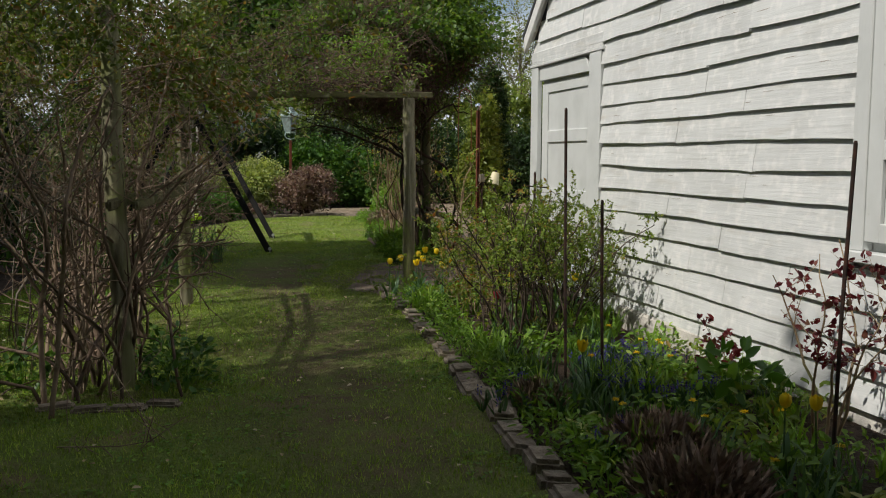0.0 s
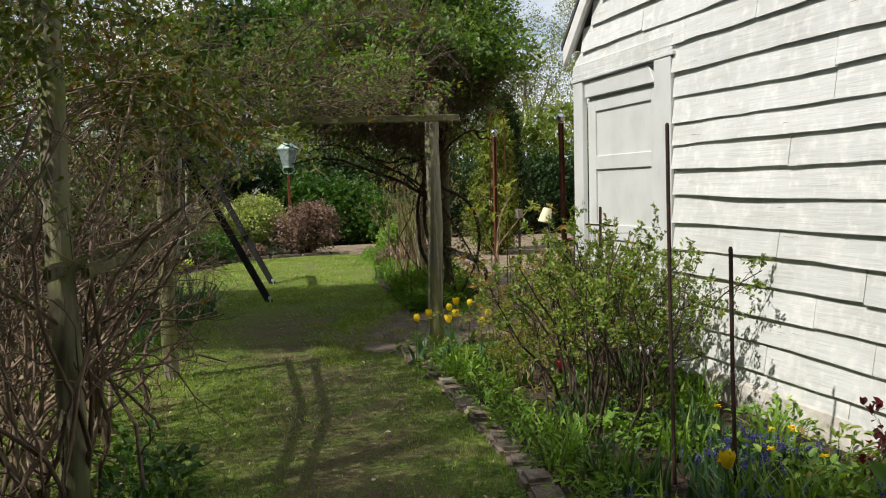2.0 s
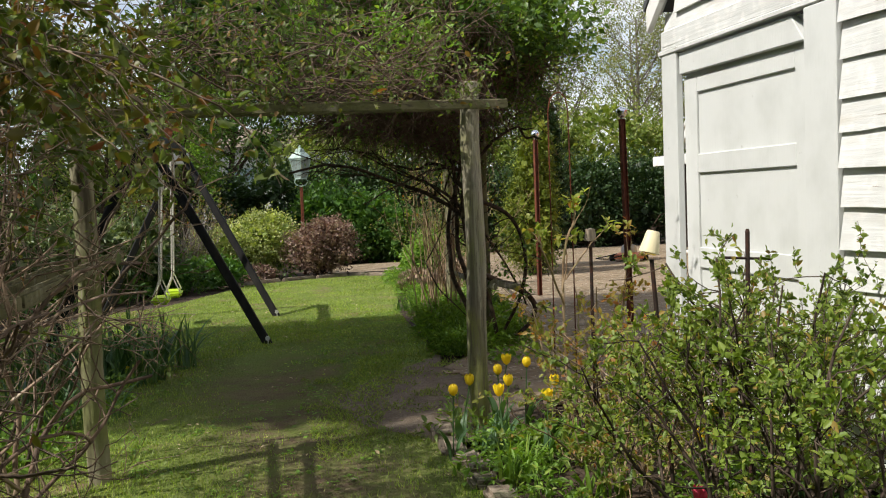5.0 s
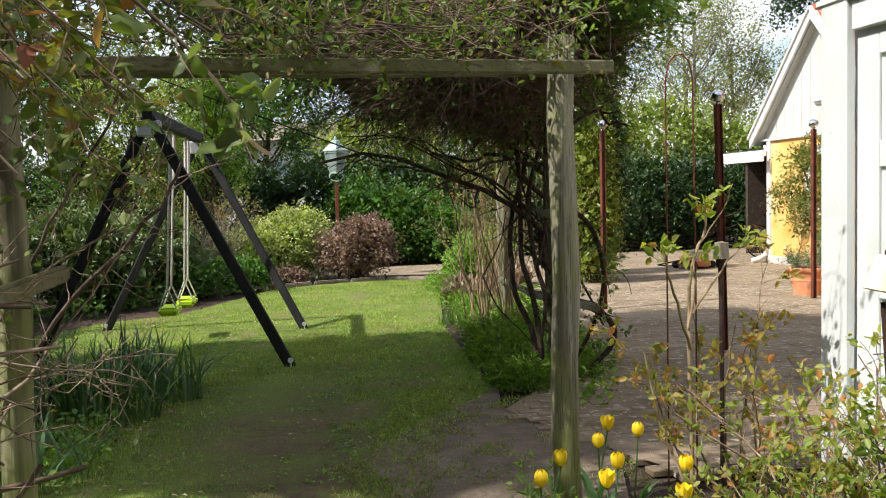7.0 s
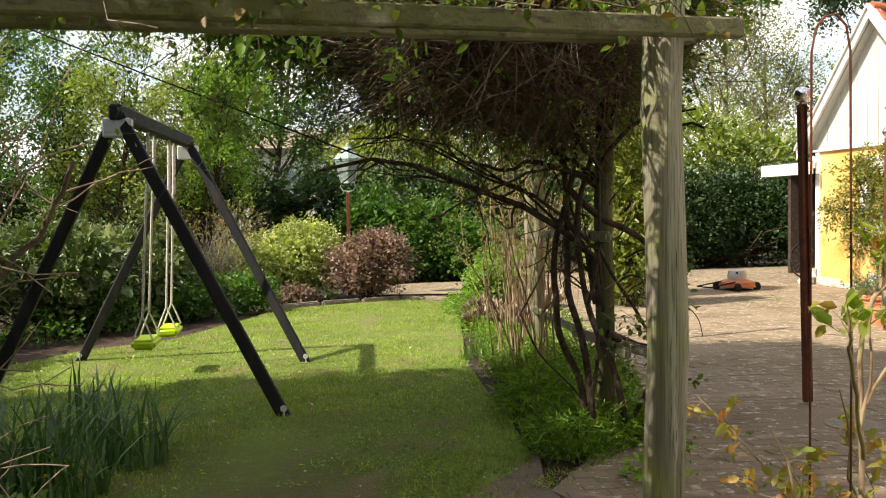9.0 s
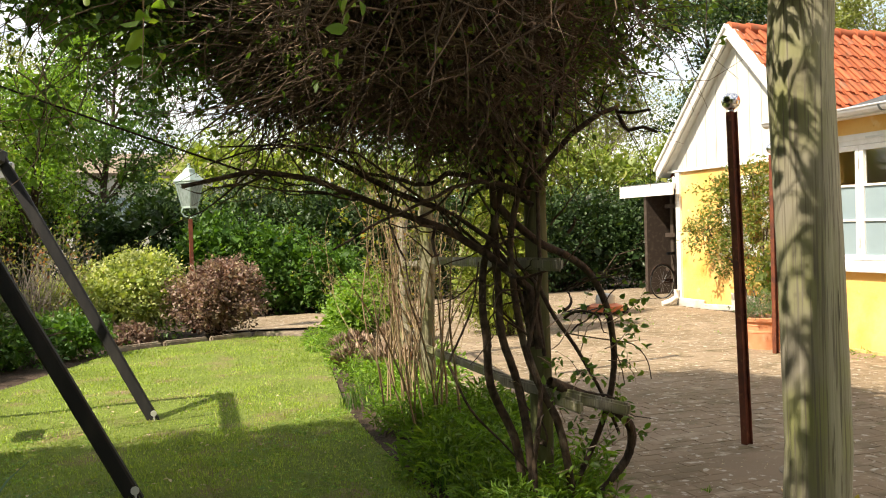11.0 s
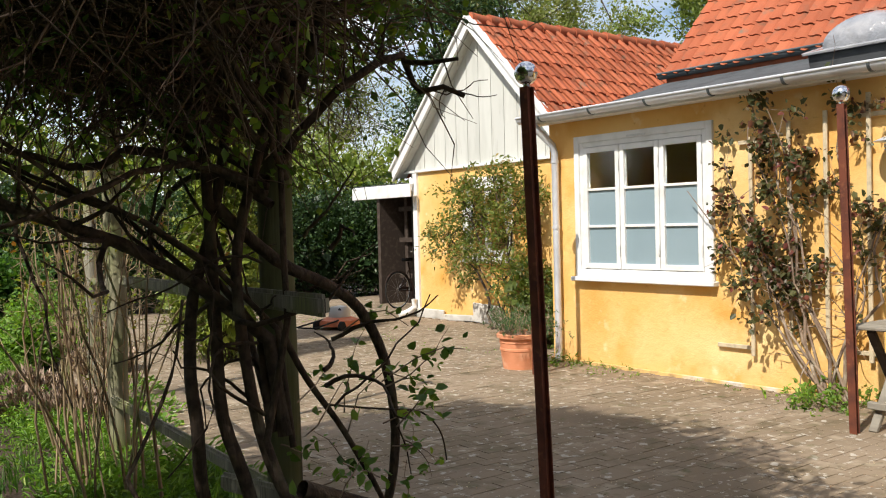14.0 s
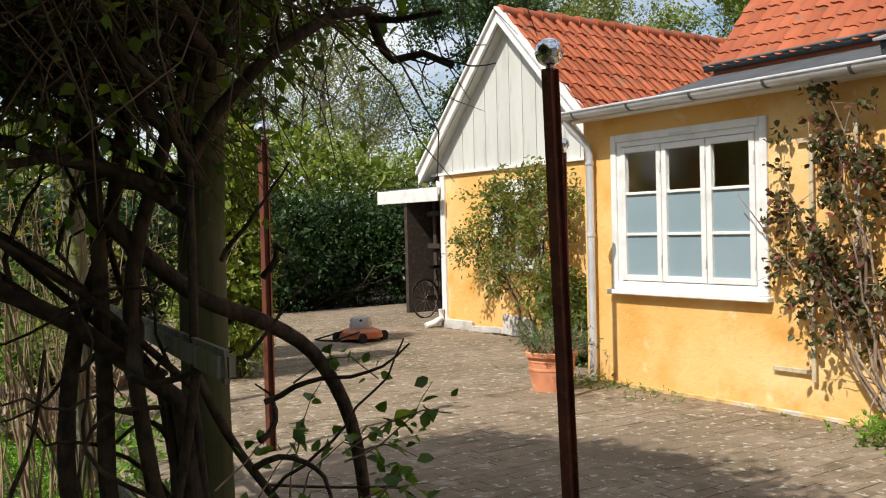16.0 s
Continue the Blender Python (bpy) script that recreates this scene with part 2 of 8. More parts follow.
M_RAIL = material("mossy_rail", [(0.165, 0.15, 0.085), ((0.105, 0.11, 0.038), 4, 0.42, 0.66), ((0.07, 0.06, 0.04), 20, 0.52, 0.72, (1, 1, 3)), ((0.30, 0.28, 0.20), 9, 0.6, 0.75)],
                  rough=0.92, bump=((60, 0.6, 0.005),))
M_RUST = material("rust_brown_steel", [(0.16, 0.048, 0.025), ((0.085, 0.03, 0.02), 8, 0.42, 0.66), ((0.25, 0.09, 0.04), 25, 0.58, 0.75)], rough=0.75, metal=0.1, bump=((80, 0.3, 0.002),))
M_CHROME = material("polished_steel", [(0.72, 0.73, 0.75)], rough=0.12, metal=1.0)
M_STAKE = material("dark_rusty_rod", [(0.035, 0.024, 0.02), ((0.08, 0.035, 0.022), 20, 0.45, 0.7)], rough=0.8, metal=0.2)
M_SWING = material("black_stained_timber", [(0.014, 0.014, 0.015), ((0.032, 0.03, 0.028), 8, 0.5, 0.72, (1, 1, 0.2))], rough=0.7, bump=((50, 0.3, 0.003),))
M_LIME = material("lime_green_plastic", [(0.50, 0.72, 0.02)], rough=0.4, spec=0.5)
M_ROPE = material("pale_rope", [(0.68, 0.65, 0.58), ((0.45, 0.42, 0.36), 60, 0.45, 0.65)], rough=0.9)
M_TERRA = material("terracotta", [(0.66, 0.27, 0.14), ((0.72, 0.40, 0.25), 9, 0.5, 0.75), ((0.5, 0.19, 0.09), 4, 0.5, 0.7)], rough=0.85, bump=((90, 0.3, 0.002),))
M_BENCH = material("weathered_teak", [(0.26, 0.235, 0.19), ((0.15, 0.13, 0.10), 10, 0.45, 0.7, (1, 0.15, 1))], rough=0.85, bump=((60, 0.5, 0.003, (1, 0.1, 1)),))
M_DARKWOOD = material("dark_creosoted_wood", [(0.05, 0.036, 0.028), ((0.09, 0.07, 0.055), 12, 0.5, 0.72)], rough=0.85, bump=((50, 0.4, 0.004),))
M_TRELLIS = material("pale_trellis_wood", [(0.60, 0.50, 0.33), ((0.42, 0.35, 0.25), 14, 0.45, 0.7)], rough=0.85)
M_VINETWIG = material("dead_vine_twig", [(0.19, 0.132, 0.094), ((0.10, 0.07, 0.052), 6, 0.4, 0.62), ((0.26, 0.2, 0.14), 13, 0.6, 0.75)], rough=0.9)
M_BARK = material("brown_bark", [(0.075, 0.052, 0.036), ((0.035, 0.025, 0.018), 25, 0.42, 0.62), ((0.13, 0.11, 0.075), 9, 0.58, 0.75)], rough=0.95, bump=((60, 0.9, 0.008, (1, 1, 0.3)),))
M_STEM = material("dark_rose_stem", [(0.095, 0.07, 0.052), ((0.05, 0.036, 0.027), 6, 0.4, 0.62), ((0.17, 0.14, 0.095), 13, 0.58, 0.74)], rough=0.85)
M_TWIG = material("thorny_twig", [(0.30, 0.22, 0.155), ((0.165, 0.112, 0.078), 6, 0.4, 0.62), ((0.45, 0.38, 0.29), 13, 0.55, 0.72)], rough=0.85)
M_CANE = material("pale_cane", [(0.36, 0.27, 0.165), ((0.20, 0.13, 0.075), 5, 0.42, 0.64), ((0.23, 0.25, 0.085), 3, 0.58, 0.72)], rough=0.85)
M_GREYTWIG = material("grey_dead_twig", [(0.26, 0.23, 0.19), ((0.14, 0.11, 0.085), 7, 0.42, 0.62)], rough=0.9)
M_DRY = material("dry_lavender", [(0.48, 0.36, 0.27), ((0.29, 0.205, 0.15), 40, 0.42, 0.62)], rough=0.9, island=0.4)
M_BLACK = material("dark_interior", [(0.02, 0.02, 0.02)], rough=0.9)
M_ROOM = material("room_plaster", [(0.55, 0.52, 0.46), ((0.44, 0.41, 0.36), 2, 0.4, 0.7)], rough=0.9)
M_MANHOLE = material("worn_concrete_lid", [(0.29, 0.245, 0.19), ((0.21, 0.175, 0.13), 4, 0.42, 0.66), ((0.17, 0.16, 0.09), 14, 0.58, 0.74), ((0.46, 0.42, 0.36), 40, 0.6, 0.72)], rough=0.92, bump=((90, 0.5, 0.003),))
M_ORANGE = material("orange_plastic", [(0.55, 0.15, 0.06), ((0.42, 0.13, 0.06), 12, 0.45, 0.7)], rough=0.4, spec=0.5)
M_SILVER = material("silver_plastic", [(0.45, 0.45, 0.45)], rough=0.4, metal=0.3)
M_LAMPWHITE = material("cream_lamp_shade", [(0.75, 0.68, 0.45)], rough=0.5)
M_FROST = material("frosted_film", [(0.245, 0.325, 0.36), ((0.28, 0.36, 0.395), 1.5, 0.3, 0.7)], rough=0.28, spec=0.5)
M_GLASS = glass_material("window_glass", (0.92, 0.96, 0.95), 0.02)
M_DOME = material("clear_acrylic_dome", [(0.24, 0.25, 0.275), ((0.36, 0.36, 0.37), 6, 0.4, 0.66)], rough=0.22, spec=0.6, bump=((7, 0.6, 0.03),))
M_LANTERNPANE = material("pale_ribbed_glass", [(0.27, 0.33, 0.32), ((0.18, 0.23, 0.22), 60, 0.45, 0.6, (1, 1, 0.05))], rough=0.15, spec=0.6)
M_LANTERN = material("pale_green_lantern", [(0.34, 0.45, 0.41), ((0.44, 0.52, 0.48), 15, 0.45, 0.7)], rough=0.5, metal=0.1)

L_VINE = leaf_material("vine_leaf", (0.052, 0.105, 0.028), (0.135, 0.23, 0.05), (0.25, 0.33, 0.07), trans=0.4, thick=(1.7, 1.8, 0.6))
L_ROSE = leaf_material("rose_leaf", (0.075, 0.11, 0.028), (0.15, 0.195, 0.05), (0.22, 0.12, 0.045), share3=0.16)
L_ROSERED = leaf_material("bronze_rose_leaf", (0.11, 0.155, 0.036), (0.195, 0.175, 0.05), (0.26, 0.085, 0.04), share3=0.3, trans=0.35)
L_YOUNG = leaf_material("young_rose_leaf", (0.18, 0.27, 0.05), (0.32, 0.32, 0.08), (0.38, 0.15, 0.055), share3=0.2, trans=0.45)
L_FRESH = leaf_material("fresh_shrub_leaf", (0.10, 0.19, 0.032), (0.21, 0.36, 0.055), (0.33, 0.42, 0.09))
L_BEDROSE = leaf_material("bed_rose_leaf", (0.11, 0.175, 0.036), (0.235, 0.31, 0.06), (0.32, 0.21, 0.07), share3=0.12)
L_RHODO = leaf_material("rhododendron_leaf", (0.06, 0.10, 0.038), (0.15, 0.20, 0.078), (0.34, 0.35, 0.18), share3=0.22, rough=0.35, trans=0.2)
L_HAW = leaf_material("hawthorn_leaf", (0.14, 0.20, 0.046), (0.25, 0.31, 0.08), (0.38, 0.38, 0.13), share3=0.22)
L_COPPER = leaf_material("copper_rose_leaf", (0.21, 0.24, 0.06), (0.36, 0.25, 0.075), (0.42, 0.15, 0.055), share3=0.3, trans=0.45)
L_DARK = leaf_material("dark_evergreen_leaf", (0.018, 0.042, 0.014), (0.044, 0.085, 0.025), (0.085, 0.14, 0.042), rough=0.45, trans=0.2)
L_MID = leaf_material("mid_green_leaf", (0.040, 0.100, 0.022), (0.088, 0.180, 0.036), (0.150, 0.260, 0.055))
L_VARIEG = leaf_material("variegated_leaf", (0.174, 0.232, 0.072), (0.377, 0.420, 0.160), (0.580, 0.580, 0.290), share3=0.3)
L_RED = leaf_material("russet_leaf", (0.15, 0.095, 0.075), (0.30, 0.205, 0.165), (0.36, 0.30, 0.18), share3=0.35, thick=(1.2, 1.0, 0.85))
L_PURPLE = leaf_material("purple_leaf", (0.102, 0.023, 0.032), (0.189, 0.041, 0.043), (0.145, 0.116, 0.058), share3=0.2, thick=(1.6, 0.8, 0.8))
L_WALLROSE = leaf_material("wall_rose_leaf", (0.045, 0.055, 0.022), (0.105, 0.105, 0.04), (0.19, 0.05, 0.045), share3=0.40, trans=0.25)
L_CLIMB = leaf_material("climber_leaf", (0.09, 0.14, 0.03), (0.20, 0.235, 0.06), (0.32, 0.19, 0.08), share3=0.34)
L_CONIFER = leaf_material("golden_conifer", (0.102, 0.145, 0.022), (0.203, 0.246, 0.032), (0.348, 0.362, 0.058), trans=0.15)
L_GRASS = leaf_material("grass_blade", (0.15, 0.225, 0.042), (0.36, 0.46, 0.095), (0.48, 0.45, 0.17), share3=0.1, trans=0.4, thick=(1.5, 1.6, 0.6))
L_BLUEGREEN = leaf_material("bulb_leaf", (0.05, 0.118, 0.046), (0.115, 0.205, 0.085), trans=0.3)
L_BUD = leaf_material("spring_bud_leaf", (0.145, 0.185, 0.050), (0.25, 0.275, 0.085), (0.36, 0.33, 0.15), share3=0.2)
L_TULIP = leaf_material("yellow_petal", (0.88, 0.64, 0.02), (0.92, 0.75, 0.04), trans=0.3, thick=(1.1, 1.0, 0.5))
L_MUSCARI = leaf_material("blue_violet_petal", (0.045, 0.035, 0.19), (0.09, 0.07, 0.32), trans=0.15, thick=(1, 1, 1))
L_PINK = leaf_material("pink_petal", (0.7, 0.06, 0.12), (0.8, 0.12, 0.2), trans=0.25, thick=(1, 1, 1))
L_LITTER = leaf_material("fallen_petal", (0.45, 0.33, 0.17), (0.62, 0.52, 0.36), (0.30, 0.13, 0.05), share3=0.3, trans=0.1)


# ---- building helpers ----
class Shape:
    """Gathers plain pieces of geometry into one mesh."""

    def __init__(self):
        self.v, self.f = [], []

    def add(self, verts, faces):
        k = len(self.v)
        self.v.extend(tuple(p) for p in verts)
        self.f.extend([tuple(i + k for i in f) for f in faces])
        return self

    def box(self, x0, x1, y0, y1, z0, z1, m=None):
        vs = [Vector((x, y, z)) for x in (x0, x1) for y in (y0, y1) for z in (z0, z1)]
        if m is not None:
            vs = [m @ p for p in vs]
        return self.add(vs, [(0, 1, 3, 2), (4, 6, 7, 5), (0, 4, 5, 1), (2, 3, 7, 6), (0, 2, 6, 4), (1, 5, 7, 3)])

    def beam(self, a, b, w, h, up=(0, 0, 1)):
        a, b = Vector(a), Vector(b)
        d = (b - a).normalized()
        s = d.cross(Vector(up)).normalized()
        u = s.cross(d)
        vs = [p + s * sx * w / 2 + u * sz * h / 2 for p in (a, b) for sx in (-1, 1) for sz in (-1, 1)]
        return self.add(vs, [(0, 1, 3, 2), (4, 6, 7, 5), (0, 4, 5, 1), (2, 3, 7, 6), (0, 2, 6, 4), (1, 5, 7, 3)])

    def tube(self, pts, radii, n=6, cap=True):
        pts = [Vector(p) for p in pts]
        if not hasattr(radii, "__len__"):
            radii = [radii] * len(pts)
        vs, fs = [], []
        ref = Vector((0.31, 0.17, 0.93))
        for i, p in enumerate(pts):
            d = (pts[min(i + 1, len(pts) - 1)] - pts[max(i - 1, 0)]).normalized()
            s = d.cross(ref)
            if s.length < 0.1:
                s = d.cross(Vector((1, 0, 0)))
            s.normalize()
            u = s.cross(d)
            for k in range(n):
                a = 2 * math.pi * k / n
                vs.append(p + (s * math.cos(a) + u * math.sin(a)) * radii[i])
        for i in range(len(pts) - 1):
            for k in range(n):
                a, b = i * n + k, i * n + (k + 1) % n
                fs.append((a, b, b + n, a + n))
        if cap:
            fs.append(tuple(range(n))[::-1])
            fs.append(tuple(range((len(pts) - 1) * n, len(pts) * n)))
        return self.add(vs, fs)

    def lathe(self, profile, n=20, at=(0, 0, 0)):
        vs, fs = [], []
        for r, z in profile:
            for k in range(n):
                a = 2 * math.pi * k / n
                vs.append((at[0] + r * math.cos(a), at[1] + r * math.sin(a), at[2] + z))
        for i in range(len(profile) - 1):
            for k in range(n):
                a, b = i * n + k, i * n + (k + 1) % n
                fs.append((a, b, b + n, a + n))
        fs.append(tuple(range(n))[::-1])
        fs.append(tuple(range((len(profile) - 1) * n, len(profile) * n)))
        return self.add(vs, fs)

    def prism(self, poly, axis, lo, hi):
        """A flat outline pushed along an axis: poly holds the other two coordinates in order."""
        n = len(poly)
        vs = []
        for c in (lo, hi):
            for a, b in poly:
                vs.append({"x": (c, a, b), "y": (a, c, b), "z": (a, b, c)}[axis])
        fs = [tuple(range(n))[::-1], tuple(range(n, 2 * n))] + [(i, (i + 1) % n, n + (i + 1) % n, n + i) for i in range(n)]
        return self.add(vs, fs)

    def mesh(self, name, mat, bevel=0.0, smooth=False, rough=0.0, seg=1):
        bm = bmesh.new()
        vv = [bm.verts.new(p) for p in self.v]
        for f in self.f:
            try:
                bm.faces.new([vv[i] for i in f])
            except ValueError:
                pass
        bmesh.ops.recalc_face_normals(bm, faces=bm.faces)
        if bevel:
            edges = [e for e in bm.edges if len(e.link_faces) == 2 and e.calc_face_angle(0) > 0.6]
            bmesh.ops.bevel(bm, geom=edges, offset=bevel, segments=seg, affect="EDGES", clamp_overlap=True)
        if rough:
            for v in bm.verts:
                q = v.co * 3.1
                v.co += Vector((noise.noise(q), noise.noise(q + Vector((9, 0, 0))), noise.noise(q + Vector((0, 9, 0))))) * rough
        me = bpy.data.meshes.new(name)
        bm.to_mesh(me)
        bm.free()
        me.materials.append(mat)
        if smooth:
            me.shade_smooth()
            me.set_sharp_from_angle(angle=radians(40))
        return me


GROWTH = {"foliage", "stem_growth", "crown", "inner_leaf_layer", "branch_work", "leaf_growth", "stalk_growth", "sprig_growth", "grey_leaf_growth", "twig_tangle", "hanging_shoot", "hanging_foliage", "limb_work", "bloom_growth"}


def part(name, shape, mat, parent=None, label="", bevel=0.0, smooth=False, rough=0.0, seg=1):
    me = shape.mesh(name, mat, bevel, smooth, rough, seg) if isinstance(shape, Shape) else shape
    ob = new(name, me)
    if name in GROWTH:
        ob["kind"] = "stuff"
    if parent is not None:
        ob.parent = parent
    return tagged(ob, label=label)


def thing(name, loc, label, category, group="", kind="", turn=0.0):
    ob = new(name)
    ob.empty_display_size = 0.1
    ob.matrix_basis = pose(*loc, 0, 0, turn)
    return tagged(ob, label, category, group, kind)


def structure(name, shape, mat, label, category="", bevel=0.0, smooth=False, rough=0.0):
    ob = part(name, shape, mat, None, "", bevel, smooth, rough)
    return tagged(ob, label, category or name.split("_")[0], "", "structure")


def np_mesh(name, V, F, mat, smooth=False, flat=False):
    """A mesh from an (n, 3) array of places and an (m, k) array of faces."""
    me = bpy.data.meshes.new(name)
    V, F = np.asarray(V, np.float32), np.asarray(F, np.int32)
    me.vertices.add(len(V))
    me.vertices.foreach_set("co", V.ravel())
    k = F.shape[1]
    me.loops.add(F.size)
    me.loops.foreach_set("vertex_index", F.ravel())
    me.polygons.add(len(F))
    me.polygons.foreach_set("loop_start", np.arange(0, F.size, k, dtype=np.int32))
    me.update(calc_edges=True)
    me.materials.append(mat)
    if flat:
        me.shade_flat()
    if smooth:
        me.shade_smooth()
    return me


def unit(a):
    return a / np.maximum(np.linalg.norm(a, axis=-1, keepdims=True), 1e-9)


def leaf_mesh(name, P, D, S, mat, width=0.55, fine=True, rng=None, flat=0.0):
    """One bent leaf at each place P, along D, of length S. flat: how far the leaves turn their face up."""
    P, D, S = np.asarray(P, float), unit(np.asarray(D, float)), np.asarray(S, float)[:, None]
    rv = rng.normal(size=P.shape)
    rv[:, 2] += flat * 3
    side = unit(np.cross(D, rv))
    nor = np.cross(side, D)
    n = len(P)
    if fine:
        V = np.stack([P, P + D * S * 0.32 + side * S * width * 0.48 + nor * S * 0.10, P + D * S * 0.72 + side * S * width * 0.36 + nor * S * 0.04,
                      P + D * S - nor * S * 0.12, P + D * S * 0.72 - side * S * width * 0.36 + nor * S * 0.04,
                      P + D * S * 0.32 - side * S * width * 0.48 + nor * S * 0.10], 1)
        k = np.arange(n)[:, None] * 6
        F = np.concatenate([k + np.array([[0, 1, 2, 3]]), k + np.array([[0, 3, 4, 5]])])
    else:
        V = np.stack([P, P + D * S * 0.45 + side * S * width * 0.5 + nor * S * 0.08, P + D * S - nor * S * 0.1, P + D * S * 0.45 - side * S * width * 0.5 + nor * S * 0.08], 1)
        k = np.arange(n)[:, None] * 4
        F = np.concatenate([k + np.array([[0, 1, 2]]), k + np.array([[0, 2, 3]])])
    return np_mesh(name, V.reshape(-1, 3), F, mat)


def tubes_mesh(name, lines, mat, n=4):
    """lines: (points (k, 3), radii (k,)) each; all become one mesh of thin tubes."""
    VV, FF, base = [], [], 0
    ang = 2 * np.pi * np.arange(n) / n
    for pts, rad in lines:
        pts, rad = np.asarray(pts, float), np.asarray(rad, float)
        k = len(pts)
        d = np.gradient(pts, axis=0)
        s = np.cross(d, np.array([0.31, 0.17, 0.93]))
        s = unit(s)
        u = unit(np.cross(s, d))
        ring = pts[:, None] + (s[:, None] * np.cos(ang)[None, :, None] + u[:, None] * np.sin(ang)[None, :, None]) * rad[:, None, None]
        VV.append(ring.reshape(-1, 3))
        i = np.arange(k - 1)[:, None] * n
        a = i + np.arange(n)[None]
        b = i + (np.arange(n)[None] + 1) % n
        FF.append(np.stack([a, b, b + n, a + n], -1).reshape(-1, 4) + base)
        base += k * n
    return np_mesh(name, np.concatenate(VV), np.concatenate(FF), mat, smooth=True)


def cane(rng, p, d, length, steps, wander, pull, r0, r1):
    """A wandering stem from p along d; pull is added to its way at each step."""
    p, d = np.array(p, float), unit(np.array(d, float))
    pts = [p]
    for i in range(steps):
        d = unit(d + rng.normal(size=3) * wander + np.asarray(pull) / steps)
        p = p + d * length / steps
        pts.append(p)
    return np.array(pts), np.linspace(r0, r1, steps + 1)


def along(line, f):
    pts, rad = line
    k = f * (len(pts) - 1)
    i = min(int(k), len(pts) - 2)
    a = k - i
    return pts[i] * (1 - a) + pts[i + 1] * a, unit(pts[i + 1] - pts[i]), rad[i]


def bush(name, loc, label, category, stems=12, h=1.2, spread=0.5, base=0.15, r=0.008, twigs=7, twig_len=0.3, leaves=9, size=0.045, leaf=None, wood=None,
         leaf_from=0.35, width=0.6, wander=0.16, pull=(0, 0, 0.0), seed=1, group="", fine=True, sub=2, leafpart="foliage", lean=(0, 0)):
    """A shrub: stems from the ground, twigs on them, leaves round the twigs."""
    rng = np.random.default_rng(seed)
    t = thing(name, loc, label, category, group)
    lines, P, D = [], [], []
    for i in range(stems):
        a = rng.uniform(0, 2 * np.pi)
        q = rng.uniform(0, 1) ** 0.5
        p0 = (np.cos(a) * base * q, np.sin(a) * base * q, -0.02)
        d = (np.cos(a) * spread * q / h + lean[0], np.sin(a) * spread * q / h + lean[1], 1)
        ln = cane(rng, p0, d, h * rng.uniform(0.75, 1.1), 9, wander, pull, r * rng.uniform(0.7, 1.2), r * 0.3)
        lines.append(ln)
        for j in range(twigs):
            f = rng.uniform(leaf_from, 1.0)
            p, dd, rr = along(ln, f)
            tw = cane(rng, p, dd + rng.normal(size=3) * 0.8, twig_len * rng.uniform(0.5, 1.2) * (1.25 - 0.5 * f), 4, 0.3, (0, 0, 0.3), rr * 0.55, 0.0012)
            lines.append(tw)
            for s in range(sub):
                p2, d2, _ = along(tw, rng.uniform(0.3, 1))
                tw2 = cane(rng, p2, d2 + rng.normal(size=3) * 0.8, twig_len * 0.45 * rng.uniform(0.5, 1.2), 3, 0.3, (0, 0, 0.2), rr * 0.3, 0.001)
                lines.append(tw2)
                for k in range(leaves):
                    p3, d3, _ = along(tw2, rng.uniform(0.1, 1))
                    P.append(p3 + rng.normal(size=3) * size * 0.25)
                    D.append(d3 * 0.6 + rng.normal(size=3) * 0.8 + np.array([0, 0, 0.25]))
    part("stem_growth", tubes_mesh("stem_growth", lines, wood), wood, t)
    if leaves:
        S = size * rng.uniform(0.6, 1.25, len(P))
        part(leafpart, leaf_mesh(leafpart, P, D, S, leaf, width, fine, rng, 0.4), leaf, t)
    return t


def blob_points(rng, blobs, n):
    """Places near the outside of ragged ellipsoids, and the ways out of them."""
    vol = np.array([b[3] * b[4] * b[5] for b in blobs]) ** 0.7
    which = rng.choice(len(blobs), n, p=vol / vol.sum())
    B = np.array(blobs)[which]
    d = unit(rng.normal(size=(n, 3)))
    ph = rng.uniform(0, 6, 3)
    lump = 1 + 0.16 * np.sin(d[:, 0] * 7 + ph[0] + B[:, 0]) * np.sin(d[:, 1] * 6 + ph[1] + B[:, 1]) + 0.12 * np.sin(d[:, 2] * 9 + ph[2] + d[:, 0] * 8)
    rad = (1 - np.abs(rng.normal(size=n)) * 0.17).clip(0.25, 1.05) * lump
    return B[:, :3] + d * rad[:, None] * B[:, 3:6], d


def crown_mesh(rng, blobs, n, size, leaf, width=0.6, fine=False, name="crown", clump=5, floor_z=0.01):
    c, d = blob_points(rng, blobs, max(1, n // clump))
    P = np.repeat(c, clump, 0) + rng.normal(size=(len(c) * clump, 3)) * size * 0.9
    D = np.repeat(d, clump, 0) * 0.5 + rng.normal(size=P.shape) * 0.75 + np.array([0, 0, 0.1])
    keep = P[:, 2] > floor_z
    P, D = P[keep], D[keep]
    return leaf_mesh(name, P, D, size * rng.uniform(0.6, 1.3, len(P)), leaf, width, fine, rng, 0.5)


